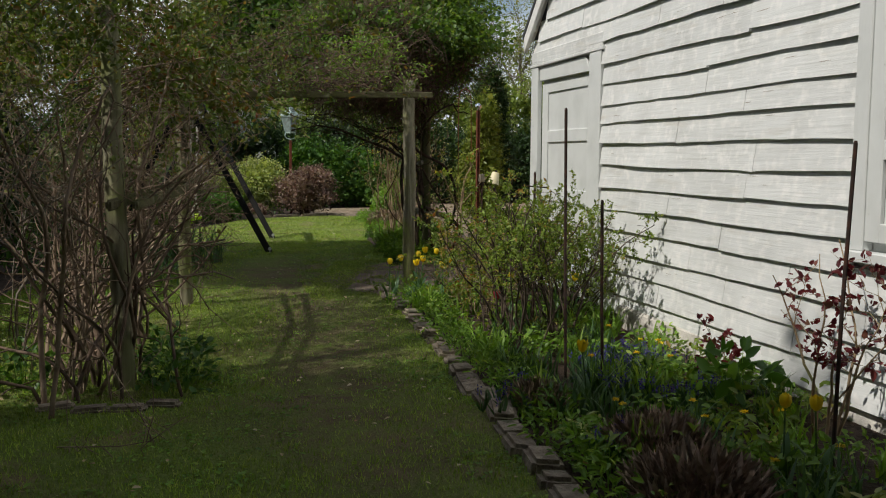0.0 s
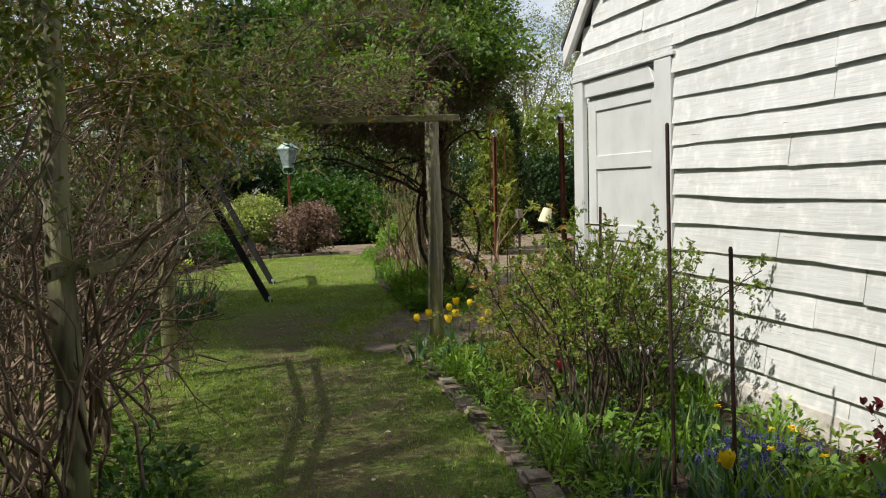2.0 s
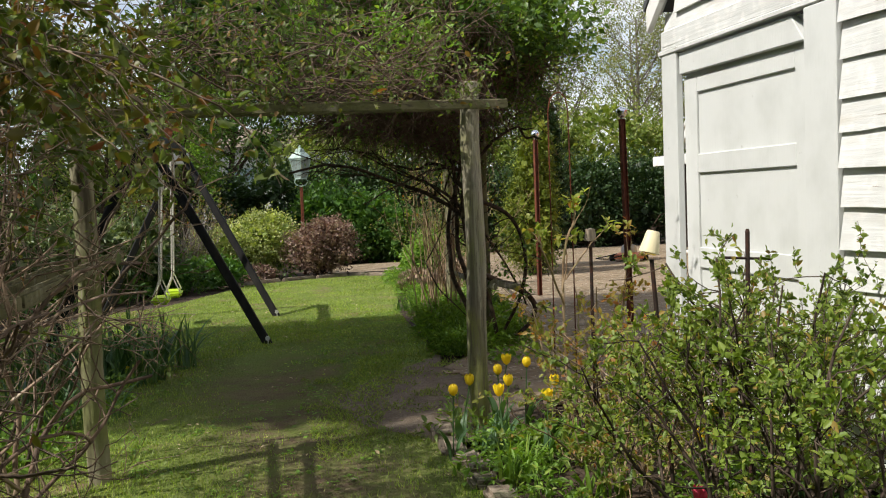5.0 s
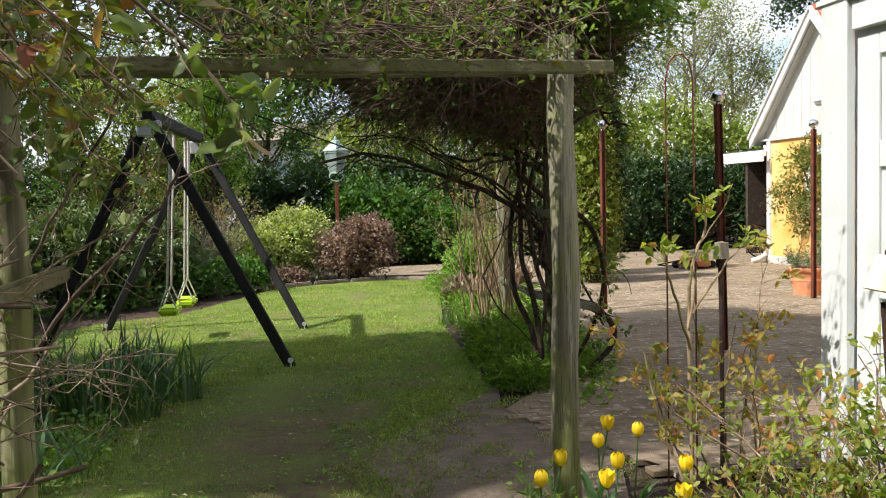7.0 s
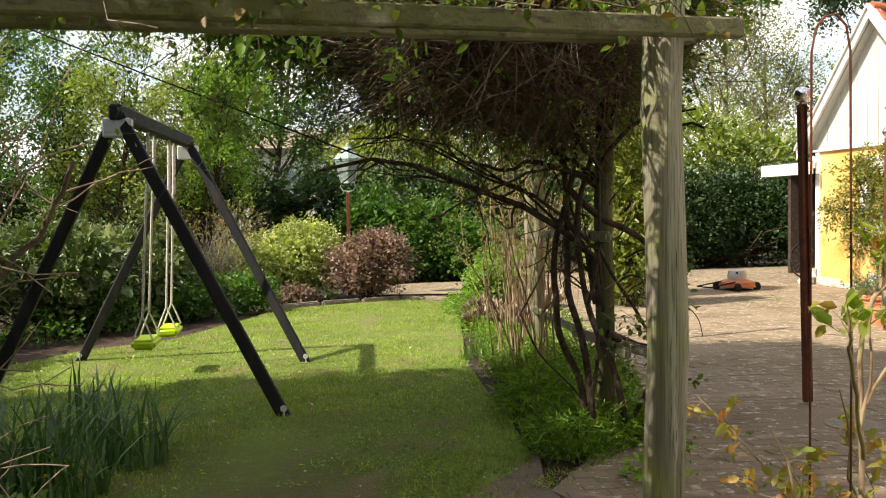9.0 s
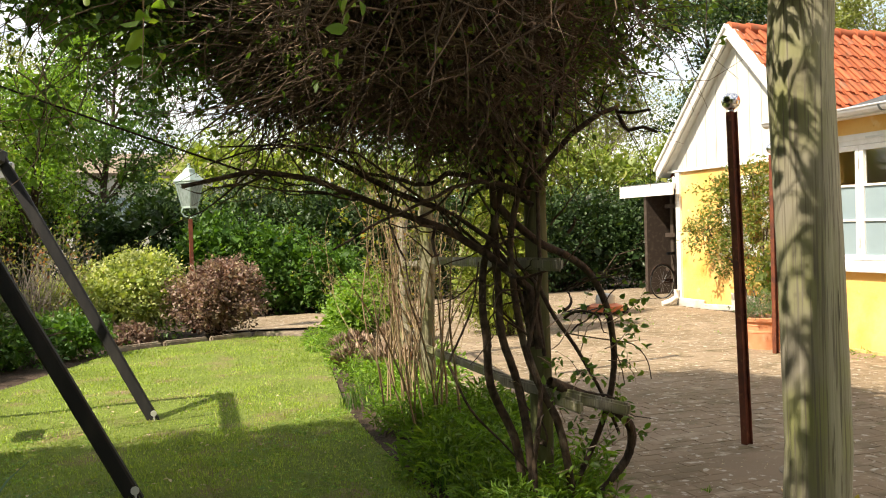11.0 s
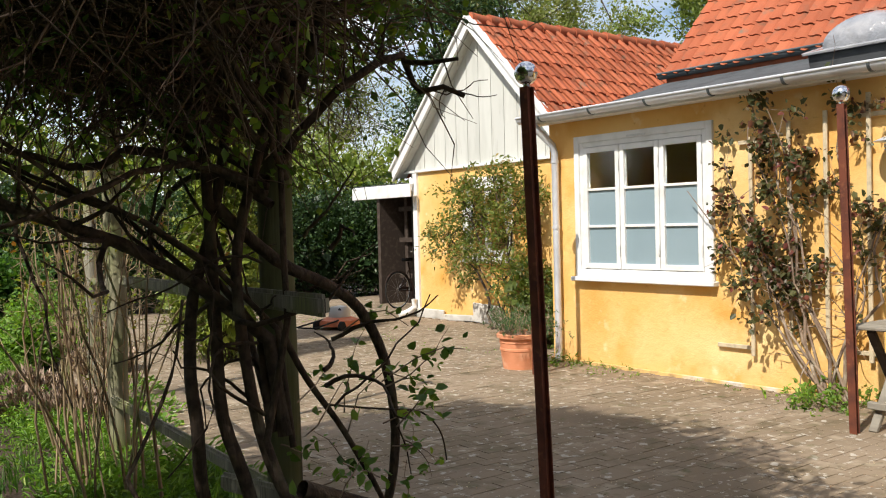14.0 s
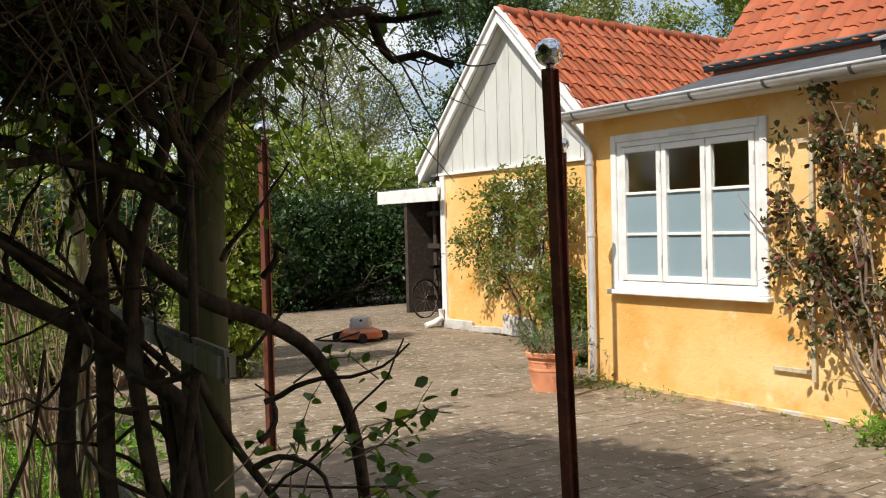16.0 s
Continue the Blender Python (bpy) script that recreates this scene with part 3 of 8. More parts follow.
def mass(name, loc, blobs, n, size, leaf, label, category, wood=None, trunk=(), seed=1, width=0.6, fine=False, group="", kind="", branches=40, clump=5, r=0.02, inner=0.72):
    """A leafy shrub or tree: limbs that reach into its blobs, and a crown of many leaves. Places are from loc."""
    rng = np.random.default_rng(seed)
    t = thing(name, loc, label, category, group, kind)
    lines = []
    feet = trunk or [(0, 0, 0)]
    for i in range(branches):
        b = blobs[rng.integers(len(blobs))]
        end = np.array(b[:3]) + unit(rng.normal(size=3)) * np.array(b[3:6]) * 0.85
        f = np.array(feet[rng.integers(len(feet))], float) + rng.normal(size=3) * (0.05, 0.05, 0)
        end[2] = max(end[2], 0.15)
        mid = (f + end) / 2 + rng.normal(size=3) * 0.12 * np.linalg.norm(end - f) + np.array([0, 0, 0.1])
        ts = np.linspace(0, 1, 8)[:, None]
        pts = f * (1 - ts) ** 2 + 2 * mid * ts * (1 - ts) + end * ts ** 2
        pts[1:-1] += rng.normal(size=(6, 3)) * 0.015 * np.linalg.norm(end - f)
        lines.append((pts, np.linspace(r * rng.uniform(0.6, 1.3), r * 0.12, 8)))
    part("branch_work", tubes_mesh("branch_work", lines, wood or M_BARK, 5), M_BARK, t)
    P, D = blob_points(rng, [(*b[:3], b[3] * inner, b[4] * inner, b[5] * inner) for b in blobs], n // 5) if inner else (np.zeros((0, 3)), np.zeros((0, 3)))
    me = crown_mesh(rng, blobs, n, size, leaf, width, fine, "crown", clump)
    part("crown", me, leaf, t)
    if inner:
        keep = P[:, 2] > size * 2
        P, D = P[keep], D[keep] + rng.normal(size=(keep.sum(), 3)) * 0.8
        part("inner_leaf_layer", leaf_mesh("inner_leaf_layer", P, D, size * 2.6 * rng.uniform(0.7, 1.2, len(P)), leaf, 0.8, False, rng, 0.3), leaf, t)
    return t


# the way along the garden that people keep clear of branches
CLEAR_LINE = np.array([(0.6, -2.0), (0.6, -0.5), (0.6, 0.6), (1.2, 2.4), (1.32, 4.1), (1.6, 5.8), (1.5, 7.4), (1.5, 8.0), (2.1, 9.3), (2.7, 10.0)])


def off_way(P):
    """How far places lie from the middle of the way, seen from above."""
    best = np.full(len(P), 99.0)
    for a, b in zip(CLEAR_LINE, CLEAR_LINE[1:]):
        ab = b - a
        u = np.clip(((P[:, :2] - a) @ ab) / (ab @ ab), 0, 1)
        best = np.minimum(best, np.linalg.norm(P[:, :2] - a - u[:, None] * ab, axis=1))
    return best


def prune(lines, origin, width, height=1.8):
    """Cuts stems where they would reach into the way."""
    out = []
    for pts, rad in lines:
        w = pts + origin
        bad = (off_way(w) < width) & (w[:, 2] < height)
        k = int(np.argmax(bad)) if bad.any() else len(pts)
        if k >= 3:
            out.append((pts[:k], rad[:k]))
    return out


def prune_leaves(P, D, origin, width, height=1.72):
    w = P + origin
    keep = ~((off_way(w) < width) & (w[:, 2] < height))
    return P[keep], D[keep]

# ---- ground ----
def sheet(name, outline, z, mat, label, step=0.25, relief=0.012, category="ground"):
    """A flat area with the given outline, cut into a grid with slight relief."""
    xs, ys = [p[0] for p in outline], [p[1] for p in outline]
    nx, ny = int((max(xs) - min(xs)) / step) + 1, int((max(ys) - min(ys)) / step) + 1
    bm = bmesh.new()
    face = bm.faces.new([bm.verts.new((x, y, 0)) for x, y in outline])
    for k in range(1, nx):
        g = bm.verts[:] + bm.edges[:] + bm.faces[:]
        bmesh.ops.bisect_plane(bm, geom=g, plane_co=(min(xs) + k * step, 0, 0), plane_no=(1, 0, 0))
    for k in range(1, ny):
        g = bm.verts[:] + bm.edges[:] + bm.faces[:]
        bmesh.ops.bisect_plane(bm, geom=g, plane_co=(0, min(ys) + k * step, 0), plane_no=(0, 1, 0))
    for v in bm.verts:
        v.co.z = z + relief * noise.noise(Vector((v.co.x * 1.1, v.co.y * 1.1, 3)))
    bmesh.ops.recalc_face_normals(bm, faces=bm.faces)
    me = bpy.data.meshes.new(name)
    bm.to_mesh(me)
    bm.free()
    if me.polygons[0].normal.z < 0:
        me.flip_normals()
    me.materials.append(mat)
    me.shade_smooth()
    return tagged(new(name, me), label, category, "", "structure")


far = 600
sh = Shape().add([(-far, -far, -0.03), (far, -far, -0.03), (far, far, -0.03), (-far, far, -0.03)], [(0, 1, 2, 3)])
structure("ground", sh, M_SOIL, "dark garden soil that carries the whole plot", "ground")

LAWN = [(1.86, -5), (1.93, 2.0), (1.95, 2.9), (2.0, 3.53), (2.07, 4.6), (2.2, 6.3), (2.25, 7.6), (2.2, 8.5), (1.85, 9.1), (1.75, 9.7), (2.2, 10.3), (2.62, 10.9), (2.84, 11.4), (2.92, 12.3),
        (2.98, 13.4), (3.1, 14.9), (3.5, 17.3), (3.9, 19.6), (3.85, 20.5), (3.2, 20.95), (1.84, 20.4), (1.24, 20.0), (0.7, 18.6), (0.0, 17.0), (-0.7, 16.55), (-1.4, 15.5), (-1.7, 14.4), (-1.5, 13.0),
        (-0.9, 11.9), (-1.2, 10.68), (-1.6, 8.0), (-2.6, 6.5), (-3.2, 3.0), (-3.2, -5)]
sheet("lawn", LAWN, 0.0, M_LAWN, "short mown grass lawn with moss and worn patches", category="lawn")
sheet("path_bare_earth", [(1.86, 8.9), (2.3, 8.3), (2.75, 8.4), (3.0, 9.2), (3.1, 9.7), (2.75, 10.78), (2.9, 11.5), (2.6, 11.0), (2.2, 10.58), (1.7, 9.75)], 0.004, M_BARE,
      "bare trodden earth between the lawn and the paving", category="path")
sheet("patio_bed", [(2.75, 10.68), (3.1, 9.5), (3.3, 9.0), (9.0, 8.9), (9.0, 16.3), (10.7, 16.4), (10.7, 22), (14, 22), (14, 26), (5.2, 26), (4.9, 20.8), (4.2, 17), (3.75, 15), (3.45, 13), (3.35, 11.5)],
      0.0105, M_JOINT, "sandy bed under the patio paving", relief=0.006, category="patio")
sheet("path_far", [(2.9, 21.9), (5.2, 21.6), (6.0, 22.6), (5.6, 24.2), (4.0, 24.3), (2.7, 23.6)], 0.0, M_PAVER_REST, "grey paved path beyond the lawn", category="path")


# ---- yellow house ----
def wall_with_openings(x0, x1, y0, y1, z0, z1, holes):
    s = Shape()
    y = y0
    for a, b, lo, hi in sorted(holes):
        if a > y:
            s.box(x0, x1, y, a, z0, z1)
        s.box(x0, x1, a, b, z0, lo)
        s.box(x0, x1, a, b, hi, z1)
        y = b
    s.box(x0, x1, y, y1, z0, z1)
    return s


WX = 8.97
W1 = (14.20, 15.81, 0.965, 2.325)
W2 = (10.45, 12.12, 0.94, 2.46)
structure("wall_front", wall_with_openings(WX, WX + 0.3, 5.0, 16.27, 0.0, 2.60, [W1, W2]), M_YELLOW, "yellow limewashed rendered house wall", "wall")
structure("wall_return", Shape().box(WX + 0.3, 11.7, 15.97, 16.27, 0, 2.60), M_YELLOW, "yellow limewashed return wall of the house", "wall")
structure("wall_gable", wall_with_openings(10.83, 11.13, 16.27, 21.50, 0.0, 2.42, [(19.10, 20.12, 1.0, 2.15)]), M_YELLOW, "yellow limewashed gable wall of the wing", "wall")
structure("wall_side", Shape().box(11.13, 16.0, 21.2, 21.5, 0, 2.40), M_YELLOW, "yellow side wall of the wing", "wall")
structure("wall_back", Shape().box(11.5, 11.7, 5.0, 15.9, 0, 3.0), M_ROOM, "plain inner wall of the house room", "wall")
structure("floor", Shape().box(9.27, 11.5, 5.0, 15.97, 0.0, 0.25), M_DARKWOOD, "dark floor inside the house", "floor")
structure("ceiling", Shape().box(9.27, 11.5, 5.0, 15.97, 2.52, 2.6), M_ROOM, "plain ceiling inside the house", "ceiling")
structure("wall_end", Shape().box(WX + 0.3, 11.5, 5.0, 5.3, 0, 2.5), M_ROOM, "plain end wall inside the house", "wall")
pl = Shape()
for a, b, h in ((20.7, 21.52, 0.16), (19.95, 20.7, 0.10), (19.3, 19.95, 0.30)):
    pl.box(10.78, 10.83, a, b, 0, h)
structure("baseboard_gable", pl, M_CONCRETE, "patchy whitewashed plinth of the gable wall", "plinth", bevel=0.012, rough=0.03)
structure("baseboard_front", Shape().box(8.945, 8.97, 5.0, 16.29, 0.0, 0.05), M_PLINTH, "thin uneven foot of the yellow wall", "plinth", bevel=0.008, rough=0.02)
structure("trim_corner", Shape().box(10.79, 10.83, 21.38, 21.54, 0.0, 2.38).box(10.79, 11.13, 21.5, 21.54, 0.0, 2.38), M_WHITE, "white painted corner board of the gable wall", "trim")


def window(name, x, y0, y1, z0, z1, cols, rows, frosted, label, group=""):
    w = thing(name, (x, (y0 + y1) / 2, z0), label, "window", group, "structure")
    W, H = y1 - y0, z1 - z0
    h = W / 2

    def ring(s, a, b, lo, hi, t, xa, xb):
        s.box(xa, xb, a, a + t, lo, hi).box(xa, xb, b - t, b, lo, hi).box(xa, xb, a + t, b - t, hi - t, hi).box(xa, xb, a + t, b - t, lo, lo + t)
        return s

    part("casing", ring(Shape(), -h - 0.07, h + 0.07, -0.03, H + 0.07, 0.07, -0.03, 0.02), M_WHITE, w, "wide white painted casing", bevel=0.006)
    part("window_frame", ring(Shape(), -h, h, 0, H, 0.05, -0.012, 0.10), M_WHITE, w, bevel=0.004)
    part("window_sill", Shape().box(-0.085, 0.02, -h - 0.10, h + 0.10, -0.075, -0.03), M_WHITE, w, "white projecting sill", bevel=0.008)
    cw = (W - 0.1) / cols
    for c in range(cols):
        a = -h + 0.05 + c * cw + 0.004
        b = a + cw - 0.008
        cs = part("casement", ring(Shape(), a, b, 0.055, H - 0.055, 0.055, -0.02, 0.035), M_WHITE, w, bevel=0.005)
        ph = (H - 0.22) / rows
        for r in range(rows):
            z = 0.11 + r * ph
            if r:
                part("glazing_bar", Shape().box(-0.012, 0.028, a + 0.055, b - 0.055, z - 0.013, z + 0.013), M_WHITE, cs, bevel=0.003)
            cold = r < frosted
            g = part("pane", Shape().box(0.008, 0.012, a + 0.05, b - 0.05, z, z + ph), M_FROST if cold else M_GLASS, cs, "frosted blue-grey pane" if cold else "clear dark pane")
            g.visible_shadow = cold
        part("hinge", Shape().tube([(-0.026, a + 0.004, 0.2), (-0.026, a + 0.004, 0.3)], 0.008), M_WHITE, cs)
        part("hinge", Shape().tube([(-0.026, a + 0.004, H - 0.3), (-0.026, a + 0.004, H - 0.2)], 0.008), M_WHITE, cs)
    return w


window("window_1", WX, *W1, 3, 3, 2, "white painted three-light window with frosted lower panes")
window("window_2", WX, *W2, 3, 3, 0, "white painted three-light window beside the climbing rose")
window("window_3", 10.83, 19.10, 20.12, 1.0, 2.15, 2, 2, 0, "small white window in the gable behind a climber")
structure("trim_ventilator", Shape().box(WX - 0.036, WX - 0.03, 14.90, 15.14, 2.335, 2.353), M_GREYPAINT, "slim grey vent on the window casing", "trim")

# felt lean-to roof, gutters, main roof and wing roof
structure("roof_lean_to", Shape().prism([(8.72, 2.605), (9.84, 2.90), (9.84, 2.97), (8.72, 2.645)], "y", 5.0, 15.3).prism([(8.72, 2.606), (10.9, 2.606), (10.9, 2.635), (8.72, 2.635)], "y", 15.3, 16.45), M_FELT, "grey felt strip of low roof above the gutter", "roof")
structure("trim_fascia", Shape().box(8.74, 8.76, 5.0, 16.45, 2.555, 2.603).box(8.76, 8.97, 5.0, 16.45, 2.565, 2.585), M_WHITE, "white eaves board under the gutter", "trim", bevel=0.004)


def gutter(name, x, y0, y1, z, r, mat, label, brackets):
    g = thing(name, (x, y0, z), label, "gutter", "", "structure")
    n = 9
    out = [(-r * math.cos(math.pi * i / n), -r * math.sin(math.pi * i / n)) for i in range(n + 1)]
    inn = [(a * 0.93, b * 0.93) for a, b in reversed(out)]
    part("channel", Shape().prism(out + inn, "y", 0, y1 - y0), mat, g, smooth=True)
    part("rim", Shape().tube([(-r, 0, 0.004), (-r, y1 - y0, 0.004)], 0.012, 8), mat, g, smooth=True)
    for k in range(brackets):
        y = (k + 0.5) * (y1 - y0) / brackets
        part("bracket", Shape().prism([(a * 1.10, b * 1.10) for a, b in out] + [(a * 1.0, b * 1.0) for a, b in reversed(out)], "y", y - 0.012, y + 0.012), M_DARKZINC, g, "dark strap bracket")
    return g


gutter("gutter_front", 8.68, 5.0, 16.42, 2.63, 0.062, M_ZINC, "weathered zinc half-round gutter along the eaves", 16)
gutter("gutter_upper", 9.70, 5.0, 15.34, 3.025, 0.05, M_DARKZINC, "dark zinc gutter at the foot of the tiles", 14)
dp = thing("downpipe", (8.9, 16.12, 0), "pale zinc downpipe with a swan neck by the wall corner", "downpipe", "", "structure")
part("pipe", Shape().tube([(-0.21, 0.1, 2.62), (-0.20, 0.1, 2.55), (-0.15, 0.07, 2.47), (-0.02, 0.01, 2.33), (0.0, 0, 2.24), (0, 0, 0.22), (-0.01, -0.005, 0.12), (-0.03, -0.02, 0.03)], 0.038, 12), M_ZINC, dp, smooth=True)
part("clip", Shape().tube([(0, 0, 1.44), (0, 0, 1.47)], 0.045, 12), M_ZINC, dp)
part("clip", Shape().tube([(0, 0, 2.14), (0, 0, 2.17)], 0.045, 12), M_ZINC, dp)
dp2 = thing("downpipe", (10.74, 21.46, 0), "short pale drain pipe at the gable corner", "downpipe", "", "structure")
part("pipe", Shape().tube([(0.04, 0.08, 2.3), (0.02, 0.02, 2.2), (0.0, 0.02, 2.1)], 0.03, 8), M_ZINC, dp2, smooth=True)
part("elbow", Shape().tube([(0.0, 0, 0.3), (0.0, 0, 0.16), (-0.12, 0.03, 0.09), (-0.26, 0.06, 0.05)], 0.05, 10), M_WHITE, dp2, smooth=True)


def pantile_mesh():
    """One clay pantile: x across, y up the slope, z out."""
    n, wd, ln, th = 8, 0.232, 0.34, 0.014
    vs, fs = [], []
    for row, (y, lift) in enumerate(((0.0, 0.030), (ln, 0.002))):
        for k in range(n + 1):
            u = k / n
            z = lift + 0.032 * (math.sin(2 * math.pi * (u * 0.92 + 0.02)) + 0.35 * math.sin(4 * math.pi * u + 0.6)) + 0.022
            dip = -0.035 * math.sin(math.pi * min(1, u / 0.55)) if row == 0 and u < 0.55 else 0
            vs.append((u * wd, y + dip, z))
    for row, (y, lift) in enumerate(((0.0, 0.030), (ln, 0.002))):
        for k in range(n + 1):
            vs.append((vs[row * (n + 1) + k][0], vs[row * (n + 1) + k][1], vs[row * (n + 1) + k][2] - th))
    m = n + 1
    for k in range(n):
        fs.append((k, k + 1, m + k + 1, m + k))
        fs.append((k + 2 * m, k, k + 1, k + 1 + 2 * m)[::-1])
    fs.append((0, m, 3 * m, 2 * m))
    fs.append((n, 2 * m + n, 3 * m + n, m + n))
    me = Shape().add(vs, fs).mesh("roof_tile", M_TILE)
    me.shade_smooth()
    me.set_sharp_from_angle(angle=radians(50))
    return me


TILE = pantile_mesh()
slope = math.atan(1.105)
cs, sn = math.cos(slope), math.sin(slope)


def tiled_slope(parent, origin, across, up, out, cols, rows, pitch_x, pitch_y, size=1.0):
    rnd = random.Random(5)
    for r in range(rows):
        for c in range(cols):
            o = new("roof_tile", TILE)
            o.parent = parent
            p = Vector(origin) + Vector(across) * (c * pitch_x + rnd.uniform(-0.004, 0.004)) + Vector(up) * (r * pitch_y + rnd.uniform(-0.006, 0.006)) + Vector(out) * rnd.uniform(0, 0.006)
            o.matrix_basis = (Matrix((across, up, out)).transposed() * size).to_4x4()
            o.matrix_basis.translation = p
            o.rotation_euler.rotate_axis("Z", rnd.uniform(-0.012, 0.012))


RX, RZ = 9.72, 2.985
main_roof = structure("roof_main", Shape().prism([(RX, RZ), (RX + 4.2, RZ + 4.2 * 1.105), (RX + 8.4, RZ), (RX + 8.4, RZ - 0.1), (RX, RZ - 0.1)], "y", 5.0, 15.27), M_TILE,
                      "steep red clay pantile roof of the main house", "roof")
tiled_slope(main_roof, (RX - 0.03, 15.28, RZ + 0.0), (0, -1, 0), (cs, 0, sn), (-sn, 0, cs), 45, 13, 0.145, 0.195, 0.708)
AP_Y, AP_Z = 19.73, 4.56
half = 2.1
GS = 1.02
wing_roof = structure("roof_wing", Shape().prism([(AP_Y - half, AP_Z - half * GS), (AP_Y, AP_Z), (AP_Y + half, AP_Z - half * GS), (AP_Y + half, AP_Z - half * GS - 0.1), (AP_Y, AP_Z - 0.12), (AP_Y - half, AP_Z - half * GS - 0.1)],
                                                  "x", 10.9, 17.5), M_TILE, "red clay pantile roof of the wing", "roof")
structure("trim_soffit", Shape().prism([(AP_Y - half, AP_Z - half * GS), (AP_Y, AP_Z), (AP_Y + half, AP_Z - half * GS), (AP_Y + half, AP_Z - half * GS - 0.1), (AP_Y, AP_Z - 0.12), (AP_Y - half, AP_Z - half * GS - 0.1)],
                               "x", 10.7, 10.897), M_GABLE, "off-white soffit boards under the gable's verge", "trim")
s2 = math.atan(GS)
c2, n2 = math.cos(s2), math.sin(s2)
tiled_slope(wing_roof, (10.68, AP_Y - half + 0.04, AP_Z - half * GS + 0.03), (1, 0, 0), (0, c2, n2), (0, -n2, c2), 25, 9, 0.240, 0.322, 1.17)
for k in range(15):
    part("ridge_tile", Shape().tube([(10.66 + k * 0.36, AP_Y, AP_Z + 0.015), (10.66 + k * 0.36 + 0.38, AP_Y, AP_Z + 0.0)], [0.105, 0.085], 12), M_TILE, wing_roof, smooth=True)

# boarded gable with white bargeboards
gb = structure("wall_gable_boards", Shape().prism([(AP_Y - half + 0.1, 2.40), (AP_Y + half - 0.15, 2.40), (AP_Y, 2.40 + 1.97 * GS)], "x", 10.875, 11.13), M_GABLE, "off-white vertical boarded gable", "wall")
for k in range(14):
    y = AP_Y - half + 0.12 + k * 0.288
    top = lambda yy: AP_Z - 0.07 - abs(yy - AP_Y) * GS
    y2 = y + 0.277
    a, b = top(y) - 0.03, top(y2) - 0.03
    if max(a, b) < 2.47:
        continue
    poly = [(y, 2.40), (y2, 2.40), (y2, max(b, 2.42)), (y, max(a, 2.42))]
    if y < AP_Y < y2:
        poly.insert(3, (AP_Y, top(AP_Y) - 0.03))
    part("board", Shape().prism(poly, "x", 10.835, 10.858), M_GABLE, gb)
structure("trim_gable_foot", Shape().box(10.78, 10.84, AP_Y - half + 0.1, AP_Y + half - 0.1, 2.385, 2.425), M_WHITE, "white drip board at the foot of the gable", "trim", bevel=0.004)
bg_ = Shape()
for sgn in (-1, 1):
    ya, za, yb, zb = AP_Y, AP_Z + 0.055, AP_Y + sgn * (half + 0.02), AP_Z + 0.055 - (half + 0.02) * GS
    bg_.prism([(ya, za), (yb, zb), (yb, zb - 0.19), (ya, za - 0.19)], "x", 10.62, 10.665)
    bg_.prism([(ya, za + 0.03), (yb + sgn * 0.02, zb + 0.03), (yb + sgn * 0.02, zb - 0.02), (ya, za - 0.02)], "x", 10.58, 10.76)
structure("trim_bargeboard", bg_, M_WHITE, "white painted bargeboards of the gable", "trim")

# carport beside the gable
# the second box is an added extension that keeps sun off the dark sheet
structure("roof_carport", Shape().box(10.63, 15.0, 21.56, 23.09, 2.165, 2.225).box(11.6, 15.0, 23.09, 24.15, 2.165, 2.225), M_FELT, "flat grey roof of a lean-to shelter with an added shading extension", "roof")
structure("trim_carport_fascia", Shape().box(10.6, 10.63, 21.30, 23.11, 1.99, 2.205), M_WHITE, "white fascia of the lean-to shelter", "trim", bevel=0.005)
cp = thing("shelter_rack", (12.2, 22.7, 0), "dark slatted timber rack inside the shelter", "rack")
for k in range(9):
    part("slat", Shape().box(-0.02, 0.02, -1.0 + k * 0.25, -0.9 + k * 0.25, 0, 2.1), M_DARKWOOD, cp, bevel=0.004)
for z in (0.5, 1.2, 1.8):
    part("rail", Shape().box(-0.08, -0.02, -1.1, 1.2, z, z + 0.09), M_DARKWOOD, cp, bevel=0.004)
# dark sheet in place of the deep shade in the shelter's open end
structure("wall_shelter_end", Shape().box(11.75, 14.4, 24.0, 24.1, 0, 2.16), M_DARKWOOD, "dark sheet standing in for the shaded opening under the shelter roof", "wall")
structure("wall_shelter_back", Shape().box(14.4, 14.5, 21.5, 25, 0, 2.2), M_DARKWOOD, "dark boarded back of the shelter", "wall")
ab = thing("rooflight", (9.14, 12.74, 2.83), "clear acrylic dome rooflight on a white curb", "rooflight", "", "structure", 0)
ab.rotation_euler = (0, radians(-16), 0)
dm = Shape()
prof = [(math.cos(a), math.sin(a)) for a in [i * math.pi / 2 / 7 for i in range(8)]]
vs, fs, nn = [], [], 24
for r, z in prof[:-1]:
    for k in range(nn):
        a = 2 * math.pi * k / nn
        ca, sa = math.cos(a), math.sin(a)
        sq = 1 / max(abs(ca), abs(sa)) ** 0.55
        vs.append((ca * r * sq * 0.27, sa * r * sq * 0.325, 0.07 + z * 0.205))
for i in range(len(prof) - 2):
    for k in range(nn):
        fs.append((i * nn + k, i * nn + (k + 1) % nn, (i + 1) * nn + (k + 1) % nn, (i + 1) * nn + k))
fs.append(tuple(range((len(prof) - 2) * nn, (len(prof) - 1) * nn)))
part("dome", dm.add(vs, fs), M_DOME, ab, smooth=True)
part("curb", Shape().box(-0.31, 0.31, -0.37, 0.37, -0.1, 0.05), M_FELT, ab, bevel=0.01)
part("flange", Shape().box(-0.34, 0.34, -0.40, 0.40, 0.05, 0.075), M_DOME, ab, bevel=0.006)

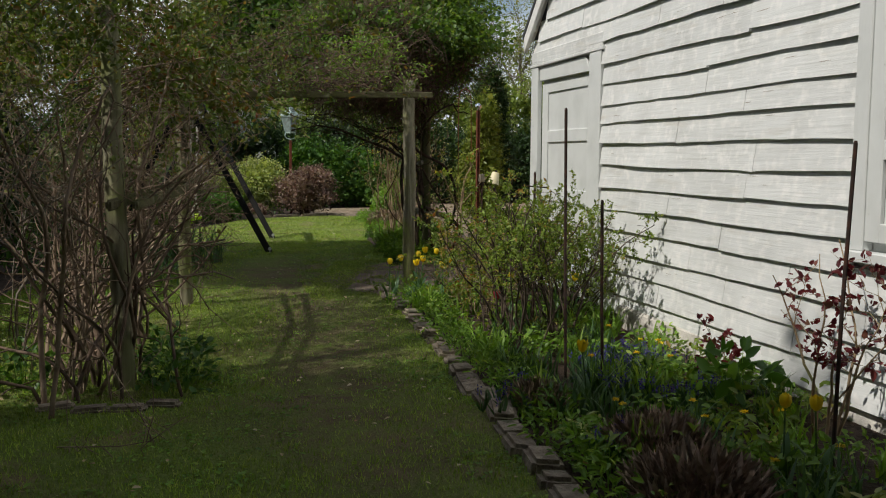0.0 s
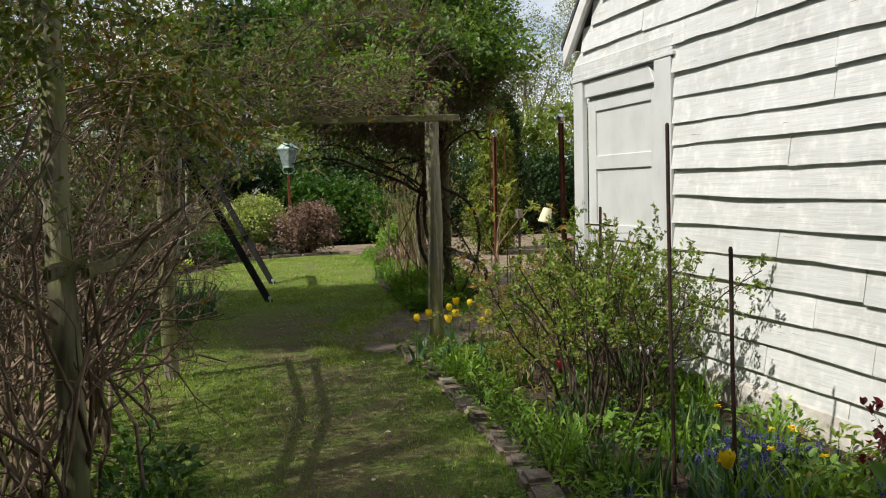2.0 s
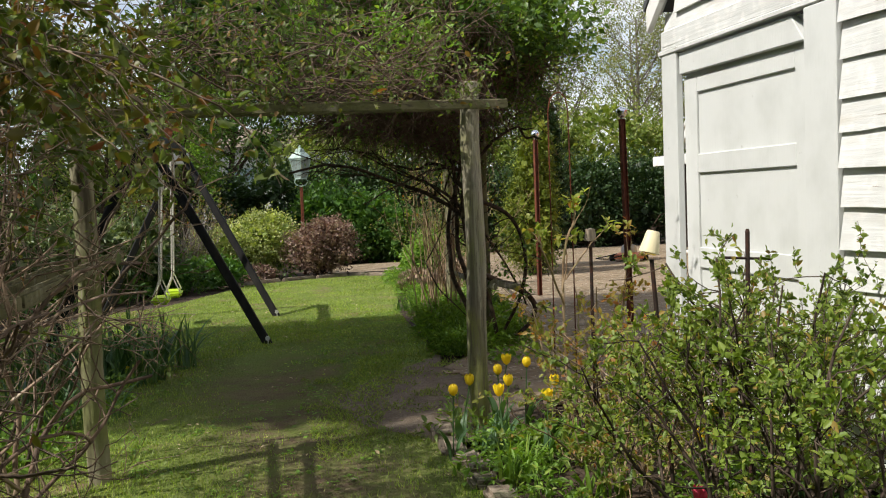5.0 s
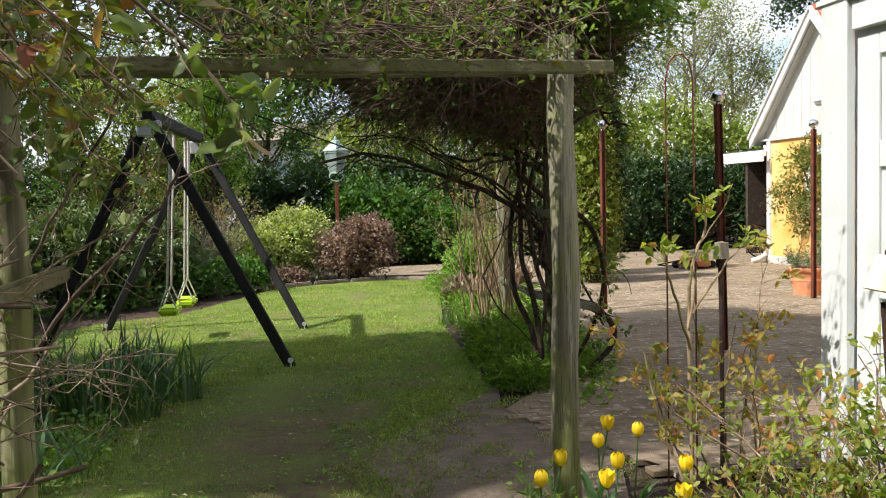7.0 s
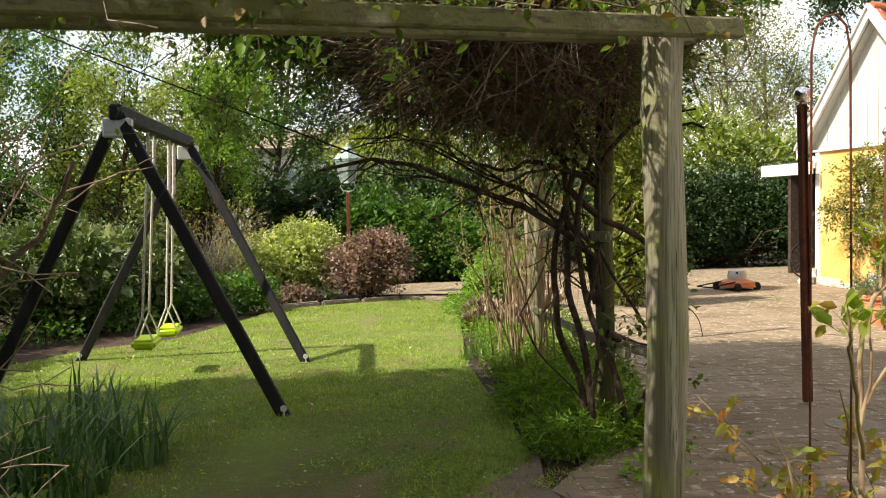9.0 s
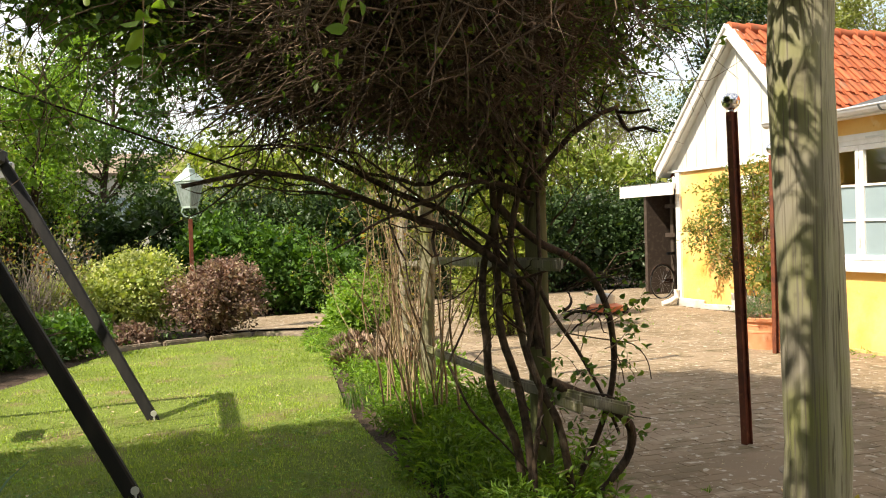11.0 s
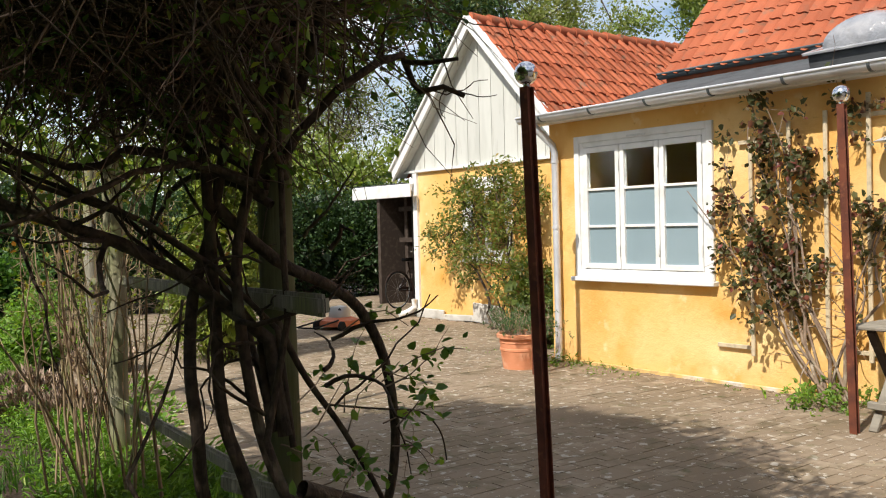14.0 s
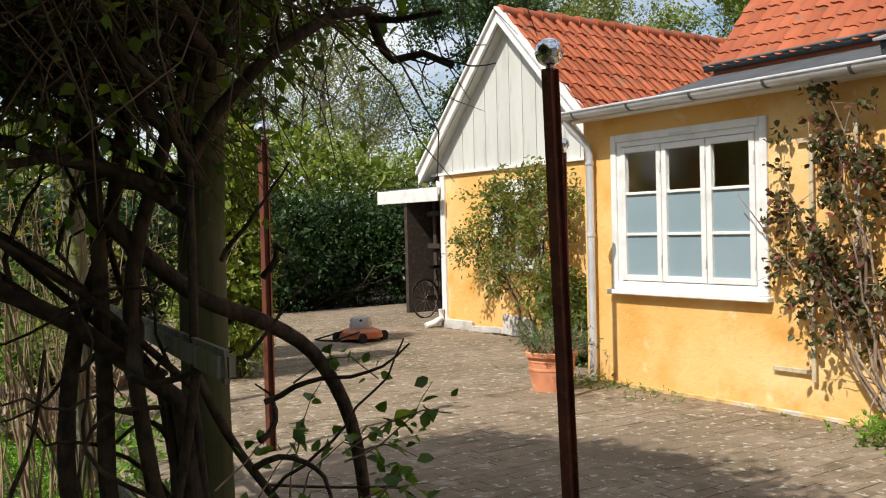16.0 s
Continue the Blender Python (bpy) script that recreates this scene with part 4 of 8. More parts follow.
# ---- white weatherboarded shed ----
SX = 3.93
SY0, SY1, SAP = 0.2, 8.80, 4.5
DOOR = (7.26, 8.62)
shed_top = lambda y: 2.52 + (SY1 - y) * 0.88 if y > SAP else 2.52 + (y - SY0) * 0.88
structure("wall_shed", Shape().prism([(SY0, 0.0), (DOOR[0] - 0.1, 0.0), (DOOR[0] - 0.1, 2.32), (SY1, 2.32), (SY1, 2.5), (SAP, shed_top(SAP)), (SY0, 2.5)], "x", SX, SX + 0.12), M_GREYPAINT,
          "backing of the boarded shed wall", "wall")
structure("wall_shed_side", Shape().box(SX + 0.12, 7.2, SY1 - 0.12, SY1, 0, 2.5), M_BOARD, "white side wall of the shed", "wall")
structure("wall_shed_far", Shape().box(7.08, 7.2, SY0, SY1 - 0.12, 0, 2.5), M_BOARD, "white back wall of the shed", "wall")
structure("wall_shed_near", Shape().box(SX + 0.12, 7.08, SY0, SY0 + 0.12, 0, 2.5), M_BOARD, "white end wall of the shed", "wall")
rs = Shape()
for sgn in (-1, 1):
    yb = SAP + sgn * (SY1 - SAP + 0.12)
    zb = 2.52 - 0.12 * 0.88
    rs.prism([(SAP, shed_top(SAP) + 0.24), (yb, zb + 0.24), (yb, zb + 0.19), (SAP, shed_top(SAP) + 0.19)], "x", SX - 0.12, 7.3)
structure("roof_shed", rs, M_FELT, "dark felt roof of the shed", "roof")
bb = Shape()
for sgn in (-1, 1):
    yb = SAP + sgn * (SY1 - SAP + 0.10)
    zb = 2.52 - 0.10 * 0.88
    bb.prism([(SAP, shed_top(SAP) + 0.185), (yb, zb + 0.185), (yb, zb + 0.03), (SAP, shed_top(SAP) + 0.03)], "x", SX - 0.11, SX - 0.07)
    bb.prism([(SAP, shed_top(SAP) + 0.185), (yb, zb + 0.185), (yb, zb + 0.15), (SAP, shed_top(SAP) + 0.15)], "x", SX - 0.07, SX)
structure("trim_shed_bargeboard", bb, M_WHITE, "white painted bargeboards of the shed gable", "trim")
structure("trim_shed_corner", Shape().box(SX - 0.05, SX, DOOR[1], SY1 + 0.02, 0.0, 2.33), M_GREYPAINT, "pale grey corner board of the shed", "trim", bevel=0.006)
structure("trim_shed_door_post", Shape().box(SX - 0.055, SX, DOOR[0] - 0.25, DOOR[0], 0.0, 2.29), M_GREYPAINT, "pale grey door post of the shed", "trim", bevel=0.006)
structure("trim_shed_lintel", Shape().box(SX - 0.05, SX, DOOR[0] - 0.27, SY1 + 0.02, 2.325, 2.45).box(SX - 0.06, SX, DOOR[0] - 0.30, SY1 + 0.05, 2.295, 2.325), M_BOARD, "white lintel board above the shed door", "trim", bevel=0.005)
dr = thing("door_shed", (SX, (DOOR[0] + DOOR[1]) / 2, 0), "pale grey painted panelled shed door, closed", "door", "", "structure")
dw = (DOOR[1] - DOOR[0]) / 2
part("leaf", Shape().box(0.02, 0.06, -dw + 0.003, dw - 0.003, 0.06, 2.285), M_GREYPAINT, dr)
st_ = Shape()
for a, b in ((-dw + 0.005, -dw + 0.16), (dw - 0.16, dw - 0.005)):
    st_.box(0.004, 0.019, a, b, 0.06, 2.12)
part("stile", st_, M_GREYPAINT, dr, bevel=0.003)
for a, b in ((0.06, 0.34), (0.93, 1.06), (1.52, 1.64), (2.02, 2.12)):
    part("rail", Shape().box(0.004, 0.019, -dw + 0.163, dw - 0.163, a, b), M_GREYPAINT, dr, bevel=0.005)
part("head_panel", Shape().prism([(-dw + 0.03, 2.14), (dw - 0.01, 2.15), (dw - 0.01, 2.285), (-dw + 0.14, 2.28)], "x", -0.03, 0.019), M_GREYPAINT, dr, "grey board across the door head", bevel=0.004)
sw2 = thing("window_shutter", (SX, 3.04, 0.94), "pale grey panelled window shutter, closed", "shutter", "", "structure")
part("leaf", Shape().box(-0.03, 0.0, -0.53, 0.53, 0.0, 1.55), M_GREYPAINT, sw2)
for a, b in ((-0.53, -0.42), (-0.05, 0.05), (0.42, 0.53)):
    part("stile", Shape().box(-0.06, -0.03, a, b, 0, 1.55), M_GREYPAINT, sw2, bevel=0.005)
for a, b in ((0, 0.1), (0.42, 0.52), (0.94, 1.02), (1.44, 1.55)):
    part("rail", Shape().box(-0.058, -0.03, -0.42, -0.05, a, b), M_GREYPAINT, sw2, bevel=0.004)
    part("rail", Shape().box(-0.058, -0.03, 0.05, 0.42, a, b), M_GREYPAINT, sw2, bevel=0.004)
part("casing", Shape().box(-0.07, 0.0, 0.53, 0.64, -0.05, 1.62).box(-0.09, 0.0, -0.55, 0.66, -0.11, -0.05), M_GREYPAINT, sw2, bevel=0.006)
structure("baseboard_shed", Shape().box(SX - 0.07, SX, 4.6, 6.5, -0.05, 0.16).box(SX - 0.03, SX, SY0, 4.6, -0.05, 0.07), M_CONCRETE, "bulging whitewashed plinth of the shed", "plinth", bevel=0.02, rough=0.05)

shed_wall = bpy.data.objects["wall_shed"]
brd = random.Random(11)


def weatherboard(y0, y1, z, tilt, seed):
    """One lapped board with a slight sag, from y0 to y1, its lower edge near z."""
    n = max(3, int((y1 - y0) / 0.16))
    s = Shape()
    vs, fs = [], []
    for i in range(n + 1):
        y = y0 + (y1 - y0) * i / n
        w1 = 0.015 * noise.noise(Vector((y * 0.8, z * 2.3, seed))) + 0.007 * noise.noise(Vector((y * 4, z * 7, seed)))
        w2 = 0.012 * noise.noise(Vector((y * 0.9, z * 3.7, seed + 7)))
        zb = z + tilt * (i / n - 0.5) + w1
        zt = zb + 0.215
        vs += [(SX - 0.050 + w2, y, zb), (SX - 0.026 + w2, y, zb + 0.002), (SX - 0.003, y, zt), (SX - 0.020 + w2 * 0.5, y, zt - 0.002)]
    for i in range(n):
        a, b = i * 4, (i + 1) * 4
        fs += [(a, b, b + 3, a + 3), (a + 1, a + 2, b + 2, b + 1), (a, a + 1, b + 1, b), (a + 3, b + 3, b + 2, a + 2)]
    fs += [(0, 3, 2, 1), (n * 4, n * 4 + 1, n * 4 + 2, n * 4 + 3)]
    return s.add(vs, fs)


LEVELS = [0.06, 0.24, 0.405, 0.58, 0.76, 0.94, 1.12, 1.30, 1.485, 1.665, 1.82, 1.995, 2.17] + [2.36 + 0.187 * k for k in range(19)]
for row, z in enumerate(LEVELS):
    lo = SY0
    hi = DOOR[0] - 0.255 if z < 2.29 else min(SY1, SY1 - (z - 2.40) / 0.88)
    lo = lo if z < 2.45 else SY0 + (z - 2.45) / 0.88
    spans = [(lo, hi)]
    if 0.72 < z < 2.45:
        spans = [(lo, 2.50), (3.685, hi)]
    for a, b in spans:
        cuts = [a]
        while b - cuts[-1] > 2.6:
            cuts.append(cuts[-1] + brd.uniform(0.8, 2.1))
        cuts.append(b)
        for c, d in zip(cuts, cuts[1:]):
            if d - c > 0.05:
                part("weatherboard", weatherboard(c + 0.002, d - 0.003, z + brd.uniform(-0.007, 0.007), brd.uniform(-0.014, 0.014), row), M_BOARD, shed_wall)


# ---- timber pergola over the path ----
def round_post(name, loc, r, h, mat, label, lean=(0, 0), group="pergola posts"):
    t = thing(name, loc, label, "post", group)
    pts = [(lean[0] * k / 6 + 0.008 * math.sin(k * 1.7 + loc[1]), lean[1] * k / 6 + 0.008 * math.cos(k * 2.1 + loc[0]), -0.05 + (h + 0.05) * k / 6) for k in range(7)]
    part("shaft", Shape().tube(pts, [r * (1.06 - 0.012 * k) for k in range(7)], 18), mat, t, bevel=0.006, smooth=True)
    return t


round_post("pergola_post", (2.55, 8.72, 0), 0.060, 2.13, M_POST, "weathered grey round timber post, greenish at the foot")
round_post("pergola_post", (0.35, 8.24, 0), 0.056, 2.12, M_MOSSPOST, "mossy green round timber post with a rail")
round_post("pergola_post", (0.085, 5.12, 0), 0.058, 2.25, M_MOSSPOST, "mossy round timber post wrapped in rose stems", (-0.07, 0.28))
q0, q1 = Vector((0.36, 8.20, 1.915)), Vector((2.55, 8.72, 1.985))
pd = (q1 - q0).normalized()
pn = Vector((pd.y, -pd.x, 0)).normalized()
b1 = thing("pergola_beam", (0, 0, 0), "weathered grey-green crossbeam of the pergola", "beam", "pergola beams")
part("board", Shape().beam(q0 - pd * 0.5 + pn * 0.085, q1 + pd * 0.21 + pn * 0.085, 0.045, 0.057), M_RAIL, b1, bevel=0.006)
b2 = thing("pergola_beam", (0, 0, 0), "second weathered crossbeam behind the posts", "beam", "pergola beams")
part("board", Shape().beam(q0 - pd * 0.5 - pn * 0.085, q1 + pd * 0.17 - pn * 0.085 + Vector((0, 0, 0.012)), 0.045, 0.06), M_RAIL, b2, bevel=0.006)
for a, m_, b in (((0.30, 8.42, 1.17), (0.28, 6.6, 1.13), (0.03, 5.0, 1.08)), ((0.50, 8.40, 1.18), (0.41, 6.4, 1.13), (0.17, 5.05, 1.08))):
    r_ = thing("pergola_rail", (0, 0, 0), "mossy half-round rail along the rose thicket", "rail", "pergola rails")
    part("half_round", Shape().beam(a, m_, 0.034, 0.066).beam(m_, b, 0.034, 0.066), M_RAIL, r_, bevel=0.013, smooth=True, seg=2)

# vine frame beside the patio
VA, VB, VC = (3.42, 11.76, 0), (3.75, 14.6, 0), (4.35, 17.2, 0)
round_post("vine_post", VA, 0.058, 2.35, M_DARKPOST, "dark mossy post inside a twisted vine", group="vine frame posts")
round_post("vine_post", VB, 0.058, 2.25, M_MOSSPOST, "yellow-green mossy post among rose canes", group="vine frame posts")
round_post("vine_post", VC, 0.055, 2.1, M_POST, "pale weathered post at the bed's edge", group="vine frame posts")
for a, b in (((3.39, 11.25, 0.60), (3.72, 14.75, 0.50)), ((3.24, 11.87, 0.66), (3.57, 11.10, 0.60)), ((3.21, 11.07, 1.30), (3.80, 14.75, 1.22)), ((3.8, 14.6, 1.2), (4.35, 17.3, 1.1)), ((3.78, 14.6, 0.5), (4.33, 17.3, 0.45))):
    r_ = thing("vine_rail", (0, 0, 0), "split grey half-round rail of the vine frame", "rail", "vine frame rails")
    part("half_round", Shape().beam(a, b, 0.034, 0.062), M_POST, r_, bevel=0.012, smooth=True, seg=2)

# bent rusty rods that hold up the roses by the patio's corner, and a wire to the vine
hk = thing("rod_arch", (3.14, 8.84, 0), "thin bent rusty rod standing in the bed as a plant support", "plant support")
part("rod", Shape().tube([(-0.045, 0, -0.05), (-0.045, 0, 0.8), (-0.045, 0, 1.95), (-0.03, 0, 2.03), (0.0, 0, 2.066), (0.04, 0, 2.075), (0.075, 0, 2.04), (0.09, 0, 1.96), (0.10, 0, 1.0), (0.10, 0, -0.05)], 0.004, 8), M_RUST, hk, smooth=True)
wv, wd_ = Vector((1.9873, 12.1328, 1.789)), Vector((0.7899, -0.4964, -0.36))
ww = thing("vine_wire", (0, 0, 0), "thin dark wire strung from the swing's side to the vine", "wire")
part("strand", Shape().tube([tuple(wv + wd_ * k - Vector((0, 0, 0.006 * (k + 6.5) * (0.1 - k) * 0.5))) for k in (-6.5, -5.2, -4.2, -3, -2, -1.2, -0.5, 0.1)], 0.006, 6), M_STAKE, ww, smooth=True)
wp = thing("wire_post", tuple(wv + wd_ * -6.5 - Vector((0, 0, (wv + wd_ * -6.5).z))), "thin weathered post that holds a wire", "post")
part("shaft", Shape().tube([(0, 0, -0.05), (0.01, 0, 2.0), (0, 0, 4.18)], [0.035, 0.032, 0.028], 10), M_DARKPOST, wp, smooth=True)

# ---- steel poles with balls on the patio ----
for x, y, lab, hh in ((5.23, 15.52, "rust-brown steel pole topped with a steel ball", 2.2), (5.18, 12.34, "dark rust-brown steel pole topped with a steel ball", 2.2),
                      (8.13, 15.65, "rust-brown steel pole with a ball near the flowerpot", 2.2), (7.97, 12.27, "rust-brown steel pole with a ball near the bench", 2.27)):
    t = thing("steel_pole", (x, y, 0), lab, "pole", "patio poles", "", 8)
    if y < 13:
        t.matrix_basis = pose(x, y, 0, -2.0, 1.4 if x > 6 else 0.0, 8)
    part("web", Shape().box(-0.0195, 0.0195, -0.004, 0.004, -0.03, hh), M_RUST, t)
    part("flange", Shape().box(-0.028, -0.020, -0.026, 0.026, -0.03, hh), M_RUST, t, bevel=0.002)
    part("flange", Shape().box(0.020, 0.028, -0.026, 0.026, -0.03, hh), M_RUST, t, bevel=0.002)
    part("collar", Shape().tube([(0, 0, hh), (0, 0, hh + 0.02)], 0.018, 10), M_CHROME, t)
    ball = bmesh.new()
    bmesh.ops.create_uvsphere(ball, u_segments=24, v_segments=16, radius=0.060, matrix=Matrix.Translation((0, 0, hh + 0.070)))
    me = bpy.data.meshes.new("ball")
    ball.to_mesh(me)
    ball.free()
    me.materials.append(M_CHROME)
    me.shade_smooth()
    part("ball", me, M_CHROME, t, "shiny steel ball")
    part("seam", Shape().lathe([(0.0595, -0.002), (0.0615, -0.002), (0.0615, 0.002), (0.0595, 0.002)], 24, (0, 0, hh + 0.070)), M_CHROME, t)

# ---- swing ----
sg = thing("swing_set", (0.33, 14.3, 0), "black stained timber swing frame on the lawn", "swing")
o = Vector((0.33, 14.3, 0))
A1, A2 = Vector((0.235, 13.08, 2.19)), Vector((0.455, 15.6, 2.165))
for apex, feet in ((A1, ((1.37, 12.80, 0), (-0.87, 13.42, 0))), (A2, ((1.56, 15.15, 0), (-0.65, 15.75, 0)))):
    for f in feet:
        f = Vector(f)
        d = (apex - f).normalized()
        lg = part("leg", Shape().beam(f - d * 0.08 - o, apex + d * 0.02 - o, 0.088, 0.088, (0, 1, 0.1)), M_SWING, sg, bevel=0.012)
        part("foot_bolt", Shape().tube([f + Vector((0, -0.05, 0.06)) - o, f + Vector((0, -0.062, 0.06)) - o], 0.024, 12), M_ZINC, lg, "pale galvanised washer")
        part("ground_anchor", Shape().tube([f + Vector((0.01, -0.056, -0.05)) - o, f + Vector((0.0, -0.056, 0.06)) - o], 0.006, 6), M_ZINC, lg)
dd = (A2 - A1).normalized()
part("beam", Shape().beam(A1 - dd * 0.08 - o, A2 + dd * 0.08 - o, 0.09, 0.115), M_SWING, sg, bevel=0.014)
for apex in (A1, A2):
    part("bracket", Shape().box(-0.1, 0.1, -0.055, 0.055, -0.18, -0.04, Matrix.Translation(apex - o)), M_ZINC, sg, "grey metal corner bracket", bevel=0.01)
for sx, sy, sz in ((0.24, 14.08, 0.385), (0.33, 14.85, 0.385)):
    w = part("seat", Shape().box(-0.095, 0.095, -0.21, 0.21, -0.035, 0.045), M_LIME, sg, "lime green plastic seat", bevel=0.025, smooth=True, seg=3)
    w.location = Vector((sx, sy, sz)) - o
    bx = A1.lerp(A2, (sy - A1.y) / (A2.y - A1.y)) - Vector((sx, sy, sz))
    for sgn in (-1, 1):
        rr = [Vector((0, sgn * 0.18, 0.24)), Vector((bx.x * 0.5, sgn * 0.175, 1.0)), Vector((bx.x, sgn * 0.17, bx.z - 0.06))]
        part("rope", Shape().tube(rr, 0.011, 8), M_ROPE, w, smooth=True)
        for fx in (-0.08, 0.08):
            part("bridle", Shape().tube([(fx, sgn * 0.19, 0.04), (0, sgn * 0.18, 0.24)], 0.008, 6), M_ROPE, w)
        part("sleeve", Shape().tube([(bx.x * 0.8, sgn * 0.172, 1.25), (bx.x, sgn * 0.17, bx.z - 0.1)], 0.018, 8), M_ROPE, w, smooth=True)

# ---- garden lantern on a post ----
ln = thing("lantern_post", (2.42, 22.0, 0), "pale green lantern on a rust-brown steel post", "lantern")
part("post", Shape().box(-0.03, 0.03, -0.03, 0.03, 0, 1.75), M_RUST, ln, bevel=0.004)
part("bracket", Shape().tube([(-0.11, 0, 1.92), (-0.13, 0, 1.86), (-0.09, 0, 1.80), (0, 0, 1.77), (0.09, 0, 1.80), (0.13, 0, 1.86), (0.11, 0, 1.92)], 0.012, 8), M_LANTERN, ln, smooth=True)
part("lower_ring", Shape().lathe([(0.10, 1.92), (0.12, 1.92), (0.12, 1.95), (0.10, 1.95)], 4), M_LANTERN, ln)
lh = part("upper_ring", Shape().lathe([(0.185, 2.30), (0.215, 2.30), (0.215, 2.33), (0.185, 2.33)], 4), M_LANTERN, ln)
for k in range(4):
    a = math.pi / 2 * k
    part("corner_bar", Shape().beam((0.115 * math.cos(a), 0.115 * math.sin(a), 1.94), (0.205 * math.cos(a), 0.205 * math.sin(a), 2.31), 0.02, 0.02, (math.cos(a), math.sin(a), 0.1)), M_LANTERN, lh)
    b = a + math.pi / 2
    v = [(0.11 * math.cos(a), 0.11 * math.sin(a), 1.95), (0.11 * math.cos(b), 0.11 * math.sin(b), 1.95), (0.198 * math.cos(b), 0.198 * math.sin(b), 2.3), (0.198 * math.cos(a), 0.198 * math.sin(a), 2.3)]
    g = part("pane", Shape().add(v + [(x * 0.97, y * 0.97, z) for x, y, z in v], [(0, 1, 2, 3), (7, 6, 5, 4), (0, 4, 5, 1), (1, 5, 6, 2), (2, 6, 7, 3), (3, 7, 4, 0)]), M_LANTERNPANE, lh, "pale ribbed lantern glass")
part("roof", Shape().lathe([(0.235, 2.33), (0.235, 2.345), (0.13, 2.45), (0.10, 2.46), (0.085, 2.52), (0.03, 2.54), (0.02, 2.6), (0.0, 2.61)], 4), M_LANTERN, ln)

# ---- solar lamps and plant stakes in the bed ----
sl = thing("solar_lamp", (2.94, 7.04, 0), "cream shaded solar garden lamp on a thin leaning rod", "garden lamp", "garden lamps")
part("rod", Shape().tube([(0.09, 0.0, -0.05), (0.0, 0, 1.11)], 0.010, 8), M_STAKE, sl)
shd = part("shade", Shape().lathe([(0.044, -0.05), (0.047, -0.05), (0.03, 0.045), (0.026, 0.05), (0.0, 0.052)], 20), M_LAMPWHITE, sl, "cream cone shade", smooth=True)
shd.matrix_basis = pose(0, 0, 1.19, 0, 14, 0)
part("knob", Shape().tube([(0.012, 0, 1.24), (0.014, 0, 1.255)], 0.01, 10), M_STAKE, sl)
sl2 = thing("solar_lamp", (3.33, 8.76, 0), "grey solar garden lamp on a thin dark rod", "garden lamp", "garden lamps")
part("rod", Shape().tube([(0, 0, -0.05), (0, 0, 1.115)], 0.011, 8), M_STAKE, sl2)
part("shade", Shape().lathe([(0.035, 0.0), (0.038, 0.0), (0.031, 0.075), (0.0, 0.08)], 16, (0, 0, 1.115)), M_MANHOLE, sl2, "small grey shade", smooth=True)
part("socket", Shape().tube([(0, 0, 1.075), (0, 0, 1.125)], 0.025, 10), M_STAKE, sl2)
for x, y, h, lx in ((2.74, 4.90, 1.66, -0.03), (2.81, 4.48, 1.11, -0.03), (3.22, 2.83, 1.43, 0.04), (3.13, 6.55, 1.24, 0.0)):
    t = thing("plant_stake", (x - lx, y, 0), "thin dark rusty rod staking the roses", "plant stake", "plant stakes")
    part("rod", Shape().tube([(0, 0, -0.1), (lx * 0.5, 0.01, h * 0.5), (lx, 0, h)], 0.0095, 8), M_STAKE, t, smooth=True)
    part("tip", Shape().tube([(lx, 0, h), (lx, 0, h + 0.012)], [0.010, 0.006], 8), M_STAKE, t)
    if y == 6.55:
        part("crossbar", Shape().tube([(-0.10, 0.01, h - 0.10), (0.10, -0.01, h - 0.115)], 0.006, 6), M_STAKE, t)

# ---- flowerpot, bench, wall lamp, mower, manhole ----
pt = thing("flowerpot", (8.33, 16.09, 0), "large terracotta flowerpot with ribbed bands beside the downpipe", "flowerpot")
part("pot", Shape().lathe([(0.0, 0.0), (0.185, 0.0), (0.20, 0.10), (0.213, 0.20), (0.219, 0.205), (0.219, 0.225), (0.214, 0.23), (0.217, 0.28), (0.223, 0.285), (0.223, 0.30), (0.22, 0.305), (0.225, 0.33), (0.25, 0.335),
                           (0.252, 0.37), (0.24, 0.38), (0.215, 0.375), (0.21, 0.30), (0.0, 0.30)], 36), M_TERRA, pt, smooth=True)
part("soil", Shape().lathe([(0.0, 0.30), (0.211, 0.30), (0.205, 0.335), (0.0, 0.345)], 24), M_SOIL, pt)
bush("pot_plant", (8.33, 16.09, 0.335), "grey-green lavender growing in the terracotta pot", "pot plant", stems=80, h=0.36, spread=0.30, base=0.17, r=0.003, twigs=4, twig_len=0.1, leaves=8, size=0.032, leaf=L_BLUEGREEN,
     wood=M_DRY, leaf_from=0.2, width=0.25, seed=5, sub=1)

tb = thing("garden_table", (8.38, 11.45, 0), "weathered grey folding wooden table against the house", "table")
for k in range(6):
    part("plank", Shape().box(-0.30 + k * 0.102, -0.203 + k * 0.102, -0.95, 0.95, 0.71, 0.735), M_BENCH, tb, bevel=0.006)
part("apron", Shape().box(-0.27, 0.27, 0.62, 0.66, 0.65, 0.71), M_BENCH, tb, bevel=0.004)
part("apron", Shape().box(-0.27, 0.27, -0.66, -0.62, 0.65, 0.71), M_BENCH, tb, bevel=0.004)
for yy in (-0.7, 0.76):
    part("leg", Shape().beam((-0.28, yy, 0.01), (0.22, yy, 0.70), 0.035, 0.06, (0, 1, 0)), M_BENCH, tb, bevel=0.004)
    part("leg", Shape().beam((0.28, yy + 0.04, 0.01), (-0.22, yy + 0.04, 0.70), 0.035, 0.06, (0, 1, 0)), M_DARKWOOD, tb, bevel=0.004)
part("stretcher", Shape().box(-0.25, -0.20, -0.78, 0.82, 0.16, 0.21), M_BENCH, tb, bevel=0.005)
part("stretcher", Shape().box(0.20, 0.25, -0.78, 0.82, 0.16, 0.21), M_BENCH, tb, bevel=0.005)

